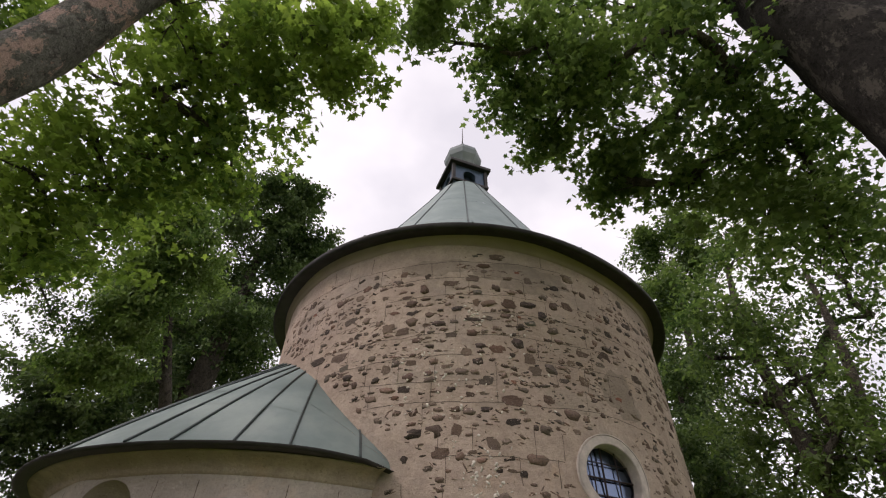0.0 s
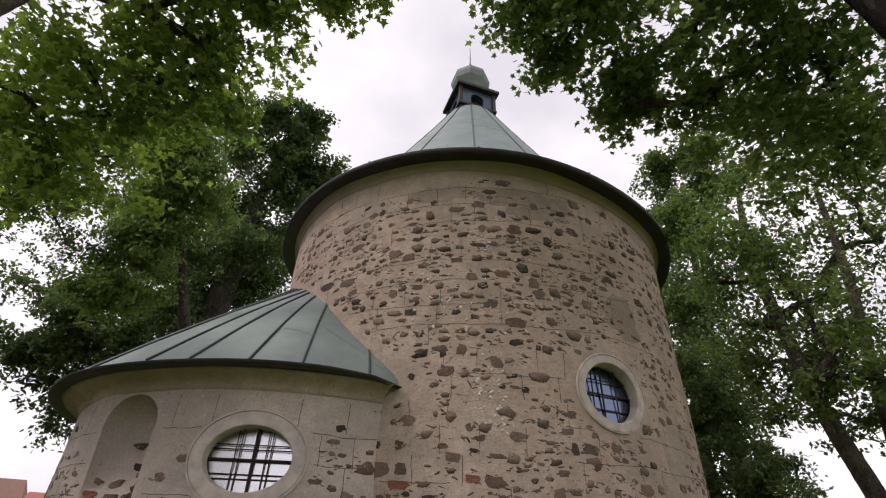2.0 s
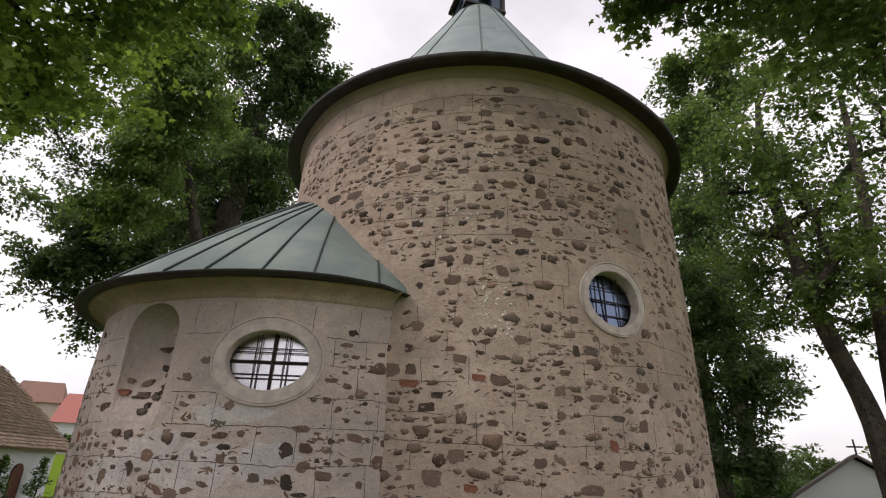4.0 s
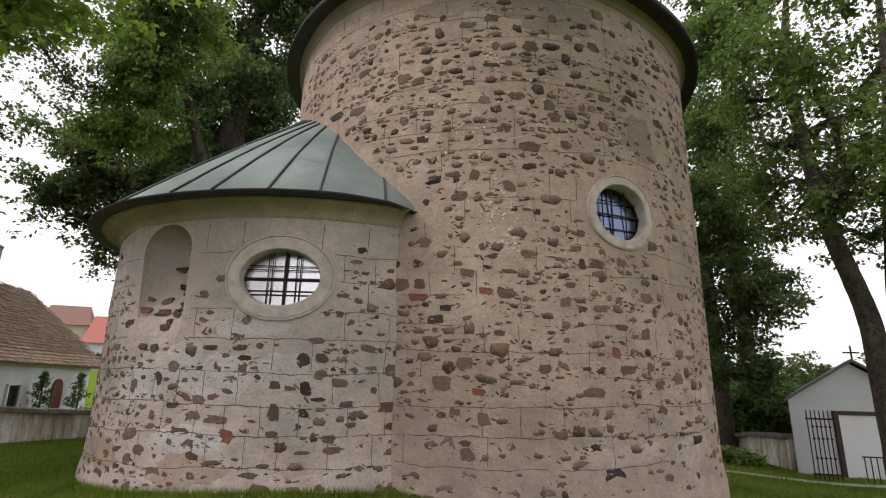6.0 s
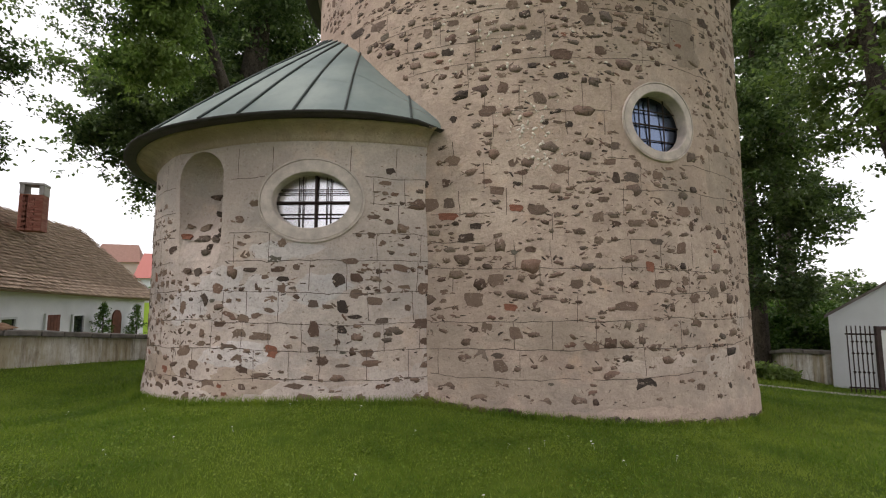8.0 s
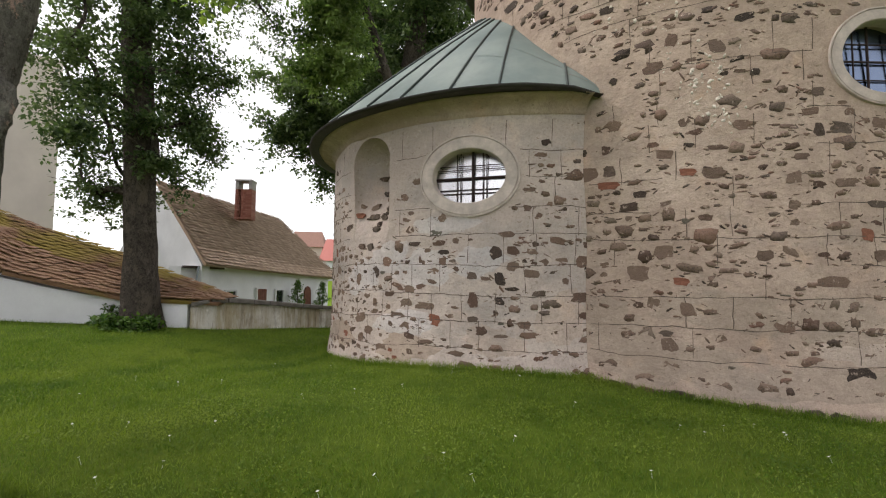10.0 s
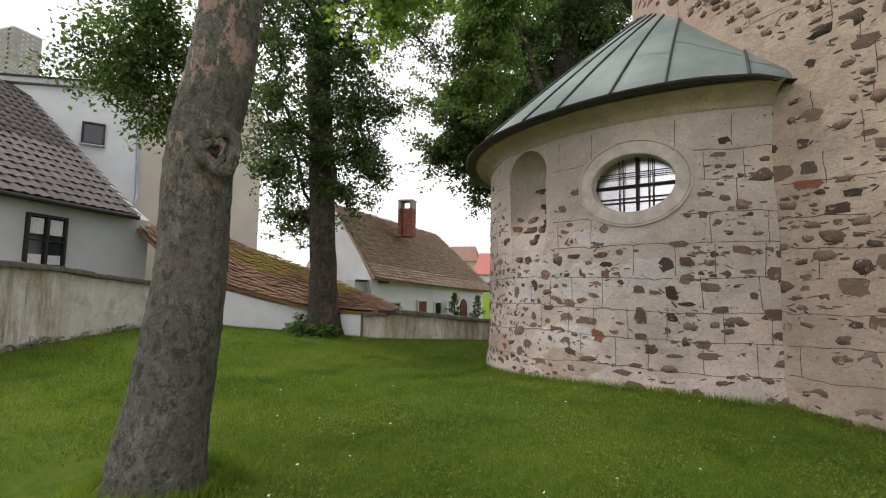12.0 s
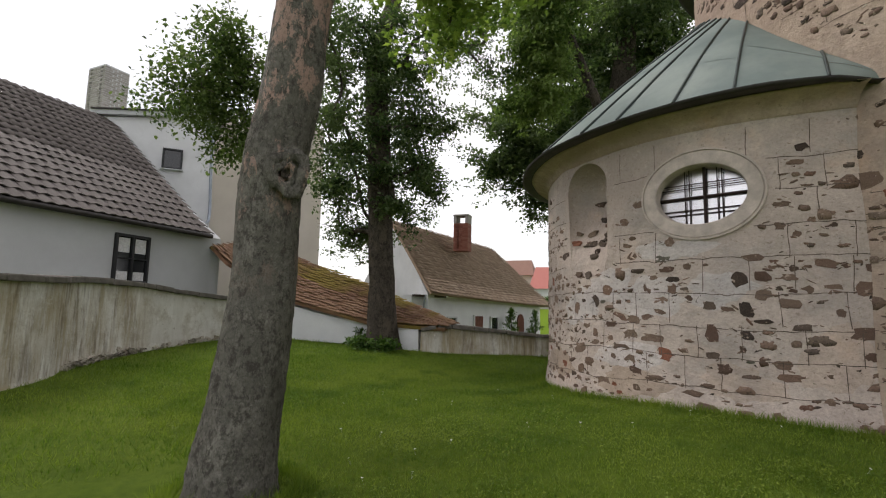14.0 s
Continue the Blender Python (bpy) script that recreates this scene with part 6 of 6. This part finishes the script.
def lay_stones(which, wall, cx, cy, base, foot, t0, t1, z0, z1, dens, course, limit, seed, chips, marks):
    """Stones in uneven rows, two or three to a course, flat-bedded, bare where the plaster has gone."""
    r = random.Random(seed)
    got = [(radians(a) * base, z, w, h) for a, z, w, h in marks]
    dark, pale, n = [], [], len(marks)
    places = []
    z = z0
    while z < z1:
        s = t0 * base
        while s < t1 * base:
            big = r.random()
            w = r.uniform(0.06, 0.12) if big < 0.45 else r.uniform(0.11, 0.19) if big < 0.86 else r.uniform(0.18, 0.29)
            places.append((s + w / 2, z + r.gauss(0, 0.022), w, w * (r.uniform(0.36, 0.8) if r.random() < 0.75 else r.uniform(0.8, 1.3))))
            s += w + r.expovariate(18) + 0.01
        z += course * r.uniform(0.85, 1.15)
    r.shuffle(places)
    for s, z, w, h in places:
        th = s / base
        if r.random() > dens(th, z) * (0.30 + 1.15 * patchy(s, z, seed)) or not free_of_openings(which, th, z):
            continue
        h = min(h, 0.17)
        if any(abs(s - a) < (w + b) * 0.47 and abs(z - c) < (h + d) * 0.52 for a, c, b, d in got):
            continue
        got.append((s, z, w, h))
        n += 1
        rad = float(wall_radius(base, np.array(th), np.array(z), foot)) + r.uniform(-0.001, 0.005)
        m = local_frame(cx, cy, rad, th, z) @ Matrix.Rotation(r.gauss(0, 0.13) + (math.pi if r.random() < 0.5 else 0), 4, "Z") @ Matrix.Diagonal((w * 1.08, h * 1.35, 0.10, 1))
        k = r.randrange(40)
        soft = r.random() < (0.18 if z > 4.0 else 0.68 if z > 0.9 else 0.85)
        if n <= limit:
            put("stone", RED_STONE if r.random() < 0.03 else (STONES_SOFT if soft else STONES)[k], wall, m=m)
        else:
            mm = np.array(m)
            v0, f0 = STONES_ALL[k]
            (pale if soft else dark).append((v0 @ mm[:3, :3].T + mm[:3, 3], f0))
    # chips gathered round stones and along the courses
    for _ in range(chips):
        s0, zc, w0, h0 = r.choice(got)
        th, z = (s0 + r.gauss(0, 0.16)) / base, zc + r.gauss(0, 0.035)
        if not free_of_openings(which, th, z) or not (t0 < th < t1 and z0 < z < z1):
            continue
        w = r.uniform(0.015, 0.055)
        rad = float(wall_radius(base, np.array(th), np.array(z), foot)) + 0.001
        mm = np.array(local_frame(cx, cy, rad, th, z) @ Matrix.Rotation(r.gauss(0, 0.4), 4, "Z") @ Matrix.Diagonal((w * r.uniform(0.9, 2.4), w * r.uniform(0.4, 0.9), 0.06, 1)))
        v0, f0 = STONES_ALL[r.randrange(40)]
        (pale if r.random() < 0.5 else dark).append((v0 @ mm[:3, :3].T + mm[:3, 3], f0))
    for chunks, mat in ((dark, M_STONE_ALL), (pale, M_SOFT_ALL)):
        v, f = join(chunks)
        put("rubble", mesh_data("rubble", v, f, mat), wall)["kind"] = "stuff"


# stones that stand out by size or colour: angle in degrees, height, width, tall
MARKS_HIGH = [(-37.8, 5.4, 0.36, 0.15), (-31.1, 5.33, 0.33, 0.14), (2.2, 4.74, 0.23, 0.13), (7.3, 4.48, 0.33, 0.18), (14.4, 4.53, 0.17, 0.12), (-1.7, 5.16, 0.16, 0.14), (11.4, 5.11, 0.17, 0.16), (-1.2, 4.54, 0.14, 0.08),
              (24.5, 5.35, 0.26, 0.1), (28.7, 5.25, 0.2, 0.1), (-0.1, 6.46, 0.21, 0.15), (7.7, 6.0, 0.23, 0.15), (22.0, 6.14, 0.22, 0.15), (0.7, 6.0, 0.12, 0.14), (-15.5, 5.55, 0.22, 0.14), (-4.8, 5.44, 0.17, 0.1),
              (-27.7, 6.35, 0.18, 0.13), (8.2, 3.57, 0.1, 0.12), (16.8, 3.31, 0.13, 0.1), (-13.2, 3.73, 0.11, 0.12), (-8.7, 3.61, 0.13, 0.09)]
MARKS_LOW = [(-14.4, 2.46, 0.31, 0.11), (-1.7, 2.53, 0.2, 0.1), (22.8, 1.81, 0.14, 0.15), (0.8, 2.02, 0.16, 0.09), (-3.0, 1.32, 0.19, 0.1), (-18.4, 2.63, 0.32, 0.2), (-14.1, 2.63, 0.16, 0.13), (-19.6, 2.91, 0.19, 0.12),
             (-14.6, 2.9, 0.12, 0.12), (-6.8, 2.88, 0.15, 0.09), (19.8, 2.92, 0.23, 0.15), (16.6, 2.9, 0.11, 0.13), (2.6, 2.78, 0.23, 0.06), (-0.3, 2.97, 0.15, 0.07), (-10.8, 2.18, 0.23, 0.12), (-9.0, 2.32, 0.15, 0.1),
             (31.5, 2.53, 0.25, 0.16), (17.7, 1.33, 0.31, 0.17), (-5.4, 1.65, 0.21, 0.15), (-5.3, 0.75, 0.17, 0.09), (7.3, 0.88, 0.15, 0.09), (-19.7, 1.14, 0.14, 0.15), (-9.5, 1.05, 0.12, 0.1)]
MARKS_APSE = [(-20.8, 1.78, 0.13, 0.13), (-6.2, 1.79, 0.21, 0.06), (0.1, 1.79, 0.21, 0.07), (4.0, 1.82, 0.1, 0.09), (16.1, 1.68, 0.17, 0.11), (1.2, 1.67, 0.16, 0.08), (7.6, 1.37, 0.14, 0.09), (19.7, 1.4, 0.23, 0.12),
              (-13.1, 1.12, 0.2, 0.07), (-10.5, 0.84, 0.29, 0.11), (-3.3, 0.98, 0.3, 0.11), (7.7, 1.06, 0.14, 0.18), (13.3, 1.06, 0.14, 0.1), (16.1, 1.21, 0.2, 0.05), (21.5, 1.16, 0.18, 0.08), (7.8, 0.83, 0.14, 0.09),
              (9.4, 0.69, 0.18, 0.13), (13.7, 0.63, 0.18, 0.07), (19.6, 0.65, 0.25, 0.08), (4.3, 0.4, 0.25, 0.09), (-2.8, 0.52, 0.25, 0.08), (23.1, 3.04, 0.13, 0.12), (22.0, 2.88, 0.17, 0.09)]


def marked(marks, reds, softs, wall, cx, cy, base, foot):
    for k, (a, z, w, h) in enumerate(marks):
        th = radians(a)
        m = local_frame(cx, cy, float(wall_radius(base, np.array(th), np.array(z), foot)) + 0.003, th, z) @ Matrix.Diagonal((w * 1.05, h * 1.35, 0.10, 1))
        put("stone", RED_STONE if k in reds else STONES_SOFT[k] if k in softs else STONES[k], wall, m=m)


marked(MARKS_HIGH, (), (5, 6), tower_wall, TX, TY, TR, T_FOOT)
marked(MARKS_LOW, (0, 1, 2, 4), (5, 16, 17, 18), tower_wall, TX, TY, TR, T_FOOT)
marked(MARKS_APSE, (), (3, 7, 10, 18, 19, 20), apse_wall, AX, AY, AR, A_FOOT)
lay_stones("tower", tower_wall, TX, TY, TR, T_FOOT, -1.05, 1.25, 0.2, 7.0, tower_density, 0.104, 300, 21, 3600, MARKS_HIGH + MARKS_LOW)
lay_stones("apse", apse_wall, AX, AY, AR, A_FOOT, -1.55, 0.60, 0.25, 3.3, apse_density, 0.106, 300, 22, 1300, MARKS_APSE)


def joints(wall, cx, cy, base, foot, t0, t1, z0, z1, course, seed, which, keep):
    """Scored joint lines in the plaster, as thin uneven strips."""
    r = random.Random(seed)
    vs, fs = [], []

    def strip(path, w):
        o = len(vs)
        for k, (s, z, up) in enumerate(path):
            ww = w * r.uniform(0.6, 1.4)
            for sgn in (-1, 1):
                ss, zz = (s + sgn * ww, z) if up else (s, z + sgn * ww)
                vs.append(on_wall(cx, cy, base, np.array(ss / base), np.array(zz), foot, 0.0035))
        for k in range(len(path) - 1):
            a = o + 2 * k
            fs.append((a, a + 1, a + 3, a + 2))

    z = z0
    while z < z1:
        s, drift = t0 * base, 0.0
        run = []
        on = r.random() < keep
        while s < t1 * base:
            drift += r.gauss(0, 0.006) - 0.05 * drift
            ok = on and free_of_openings(which, s / base, z + drift)
            if ok:
                run.append((s, z + drift, False))
            if (not ok or s + 0.07 >= t1 * base) and len(run) > 2:
                strip(run, 0.0040)
                run = []
            elif not ok:
                run = []
            if r.random() < 0.06:
                on = r.random() < keep
            s += 0.07
        s = t0 * base + r.uniform(0, 0.4)
        while s < t1 * base:
            if r.random() < keep * 0.9 and free_of_openings(which, s / base, z + course / 2) and free_of_openings(which, s / base, z + course * 0.9):
                q, d = [], 0.0
                for k in range(6):
                    d += r.gauss(0, 0.004)
                    q.append((s + d, z + course * k / 5, True))
                strip(q, 0.0038)
            s += r.uniform(0.35, 0.6)
        z += course * r.uniform(0.93, 1.07)
    o = put("joint_scoring", mesh_data("joint_scoring", vs, fs, M_JOINT), wall, "scored joint lines")
    o["kind"] = "stuff"


joints(tower_wall, TX, TY, TR, T_FOOT, -1.1, 1.3, 0.5, 6.8, 0.33, 31, "tower", 0.58)
joints(apse_wall, AX, AY, AR, A_FOOT, -1.6, 0.6, 0.45, 3.3, 0.36, 32, "apse", 0.9)


# ---------------------------------------------------------------- repairs, lime splashes, footing stones, niche stones
def plaster_patch(which, wall, cx, cy, base, foot, th, z, w, h, mat, seed):
    """A thin ragged skin of other plaster on a round wall."""
    r = random.Random(seed)
    n, rings = 34, 6
    ph = [r.uniform(0, 6.28) for _ in range(4)]
    vs, fs = [], []
    for j in range(rings + 1):
        for k in range(n):
            a = 2 * math.pi * k / n
            edge = 1 + 0.16 * math.sin(2 * a + ph[0]) + 0.12 * math.sin(3 * a + ph[1]) + 0.09 * math.sin(7 * a + ph[2]) + 0.07 * math.sin(11 * a + ph[3])
            q = j / rings * edge
            s, zz = th * base + w / 2 * q * math.cos(a), z + h / 2 * q * math.sin(a)
            vs.append(on_wall(cx, cy, base, np.array(s / base), np.array(zz), foot, 0.002 if j < rings else -0.004))
    for j in range(rings):
        for k in range(n):
            a, b_ = j * n + k, j * n + (k + 1) % n
            fs.append((a, b_, b_ + n, a + n))
    put("plaster_patch", mesh_data("plaster_patch", vs, fs, mat, True), wall)


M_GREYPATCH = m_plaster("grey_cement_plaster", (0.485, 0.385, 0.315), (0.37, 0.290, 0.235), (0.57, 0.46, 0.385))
M_SOOT = m_plaster("weather_darkened_plaster", (0.40, 0.315, 0.26), (0.29, 0.225, 0.185), (0.50, 0.40, 0.335))
M_PEACH = m_plaster("peach_lime_plaster", (0.59, 0.475, 0.405), (0.44, 0.350, 0.295), (0.67, 0.56, 0.48))
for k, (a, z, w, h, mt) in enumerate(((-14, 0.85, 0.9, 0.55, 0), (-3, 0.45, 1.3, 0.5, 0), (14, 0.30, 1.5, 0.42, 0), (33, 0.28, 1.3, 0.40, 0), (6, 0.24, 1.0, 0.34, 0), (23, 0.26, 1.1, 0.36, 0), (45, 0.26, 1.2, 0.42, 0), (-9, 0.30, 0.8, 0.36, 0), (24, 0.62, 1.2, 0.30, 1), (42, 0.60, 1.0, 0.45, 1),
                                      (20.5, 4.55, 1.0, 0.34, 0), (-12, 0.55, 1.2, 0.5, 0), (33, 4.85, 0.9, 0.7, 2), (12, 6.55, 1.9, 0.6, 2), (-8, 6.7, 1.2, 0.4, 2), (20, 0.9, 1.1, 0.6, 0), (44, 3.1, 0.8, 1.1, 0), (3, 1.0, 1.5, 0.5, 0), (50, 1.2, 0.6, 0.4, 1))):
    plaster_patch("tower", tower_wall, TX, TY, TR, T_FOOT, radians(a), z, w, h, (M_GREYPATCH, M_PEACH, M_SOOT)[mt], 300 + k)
M_LIMEWASH = m_plaster("lavender_white_limewash", (0.64, 0.58, 0.56), (0.50, 0.445, 0.425), (0.72, 0.66, 0.64))
for k, (a, z, w, h) in enumerate(((-14, 1.62, 0.9, 0.45), (-4, 1.45, 1.1, 0.5), (9, 1.55, 0.8, 0.4), (-24, 1.35, 0.8, 0.6), (1, 2.02, 0.9, 0.3), (-9, 0.75, 1.0, 0.4))):
    plaster_patch("apse", apse_wall, AX, AY, AR, A_FOOT, radians(a), z, w, h, M_LIMEWASH, 350 + k)
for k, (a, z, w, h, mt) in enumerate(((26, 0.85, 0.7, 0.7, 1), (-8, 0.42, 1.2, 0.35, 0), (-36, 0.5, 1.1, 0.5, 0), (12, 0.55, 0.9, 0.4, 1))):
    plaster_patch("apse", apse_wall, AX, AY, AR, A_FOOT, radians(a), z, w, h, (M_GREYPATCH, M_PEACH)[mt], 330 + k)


def splashes():
    r = random.Random(77)
    ch = []
    for a, z, sa, sz, n in ((1.5, 3.55, 2.2, 0.16, 60), (3.0, 3.12, 1.5, 0.10, 30), (0.5, 5.75, 1.4, 0.10, 30), (-10, 4.85, 4, 0.3, 50), (-3, 4.35, 4, 0.4, 40), (8, 5.2, 6, 0.4, 30)):
        for _ in range(n):
            th, zz = radians(r.gauss(a, sa)), r.gauss(z, sz)
            if not free_of_openings("tower", th, zz):
                continue
            w = r.uniform(0.015, 0.06)
            mm = np.array(local_frame(TX, TY, float(wall_radius(TR, np.array(th), np.array(zz), T_FOOT)) + 0.003, th, zz) @ Matrix.Rotation(r.uniform(0, 6.28), 4, "Z") @ Matrix.Diagonal((w, w * r.uniform(0.4, 1.2), 0.05, 1)))
            v0, f0 = STONES_ALL[r.randrange(40)]
            ch.append((v0 @ mm[:3, :3].T + mm[:3, 3], f0))
    v, f = join(ch)
    put("lime_splash", mesh_data("lime_splash", v, f, M_LIME), tower_wall, "white lime splashes")["kind"] = "stuff"


splashes()
r = random.Random(55)
for k in range(34):
    th = -0.36 + 1.35 * k / 33 + r.uniform(-0.012, 0.012)
    rad = TR + 0.065 + r.uniform(0.0, 0.05)
    x, y = TX + rad * math.sin(th), TY - rad * math.cos(th)
    m = local_frame(TX, TY, rad, th, float(ground_z(x, y)) + r.uniform(0.0, 0.045)) @ Matrix.Rotation(r.gauss(0, 0.12), 4, "Z") @ Matrix.Diagonal((r.uniform(0.14, 0.26), r.uniform(0.07, 0.14), 0.35, 1))
    put("footing_stone", STONES[r.randrange(40)], tower_wall, m=m)
for k in range(20):
    x, y = r.uniform(-0.36, 0.36), r.uniform(-0.95, -0.12) if k < 14 else r.uniform(-1.0, -0.5)
    d = -0.44 * math.sqrt(1 - (x / 0.45) ** 2)
    turn = math.atan2(0.44 * x / 0.45, 0.45 * math.sqrt(1 - (x / 0.45) ** 2))
    put("stone", RED_STONE if k == 4 else STONES[r.randrange(40)], apse_wall, m=F_NICHE @ Matrix.Translation((x, y, d * niche_depth(y) + 0.03)) @ Matrix.Rotation(-turn * niche_depth(y), 4, "Y") @ Matrix.Rotation(r.gauss(0, 0.2), 4, "Z") @ Matrix.Diagonal((r.uniform(0.10, 0.24), r.uniform(0.07, 0.14), 0.22, 1)))


# crumbled plaster lumps along the foot of the garden wall
M_CRUMB = m_plain("crumbled_plaster", (0.46, 0.42, 0.35), 0.95, 0.45, 9, bump=0.9)
LUMPS = [bm_data("plaster_lump", stone_mesh(400 + k), M_CRUMB) for k in range(8)]
foot = smooth_path(WEST_WALL, 300)
for k in range(120):
    i = r.randrange(90, 298)
    d = Vector((foot[i + 1][0] - foot[i][0], foot[i + 1][1] - foot[i][1])).normalized()
    off = 0.17 + r.uniform(0.0, 0.05)
    x, y = foot[i][0] + d.y * off, foot[i][1] - d.x * off
    put("plaster_lump", LUMPS[r.randrange(8)], west_wall, m=Matrix.Translation((x, y, float(ground_z(x, y)) + r.uniform(0.0, 0.10))) @ Matrix.Rotation(math.atan2(d.y, d.x), 4, "Z") @ Matrix.Rotation(math.pi / 2, 4, "X")
        @ Matrix.Rotation(r.gauss(0, 0.3), 4, "Z") @ Matrix.Diagonal((r.uniform(0.10, 0.28), r.uniform(0.05, 0.13), r.choice((-1, 1)) * 0.18, 1)))


# ---------------------------------------------------------------- clover and daisies in the lawn
def clover():
    r = np.random.default_rng(71)
    c = np.stack([r.uniform(-8, 3.2, 260), r.uniform(1.3, 6.8, 260)], 1)
    p = (c[r.integers(0, 260, 30000)] + r.normal(0, 0.16, (30000, 2)))
    ok = ((p[:, 0] - TX) ** 2 + (p[:, 1] - TY) ** 2 > 16.2) & ((p[:, 0] - AX) ** 2 + (p[:, 1] - AY) ** 2 > 12.4) & (np.hypot(p[:, 0] + 3.62, p[:, 1] - 1.29) > 0.36)
    p = p[ok]
    z = ground_z(p[:, 0], p[:, 1]) + r.uniform(0.012, 0.04, len(p))
    return scatter_leaves(np.stack([p[:, 0], p[:, 1], z], 1), r.uniform(0.014, 0.032, len(p)), oval_leaf(), r, 0.1)


tagged(put("clover", mesh_data("clover", *clover(), M_BLADE)), "low clover leaves scattered through the lawn", "clover", kind="stuff")
M_PETAL = m_plain("white_petal", (0.8, 0.8, 0.76), 0.7, 0.08)


def daisy_mesh():
    bm = bmesh.new()
    c = bm.verts.new((0, 0, 0.055))
    ring = [bm.verts.new(((0.014 if k % 2 else 0.006) * math.cos(k * math.pi / 8), (0.014 if k % 2 else 0.006) * math.sin(k * math.pi / 8), 0.052)) for k in range(16)]
    for k in range(16):
        bm.faces.new((c, ring[k], ring[(k + 1) % 16]))
    s = [bm.verts.new((0.0015 * math.cos(k * 2.1), 0.0015 * math.sin(k * 2.1), 0.0)) for k in range(3)]
    for k in range(3):
        bm.faces.new((s[k], s[(k + 1) % 3], c))
    return bm_data("daisy", bm, M_PETAL)


DAISY = daisy_mesh()
r = random.Random(91)
for k in range(46):
    x, y = r.uniform(-6.5, 2.5), r.uniform(1.6, 5.6)
    if math.hypot(x - AX, y - AY) < AR + 0.3 or math.hypot(x - TX, y - TY) < TR + 0.3 or math.hypot(x + 3.62, y - 1.29) < 0.5:
        continue
    tagged(put("daisy", DAISY, m=Matrix.Translation((x, y, float(ground_z(x, y)))) @ Euler((r.gauss(0, 0.25), r.gauss(0, 0.25), r.uniform(0, 6))).to_matrix().to_4x4()), "tiny white daisy in the short grass", "daisy", "daisies in the lawn")
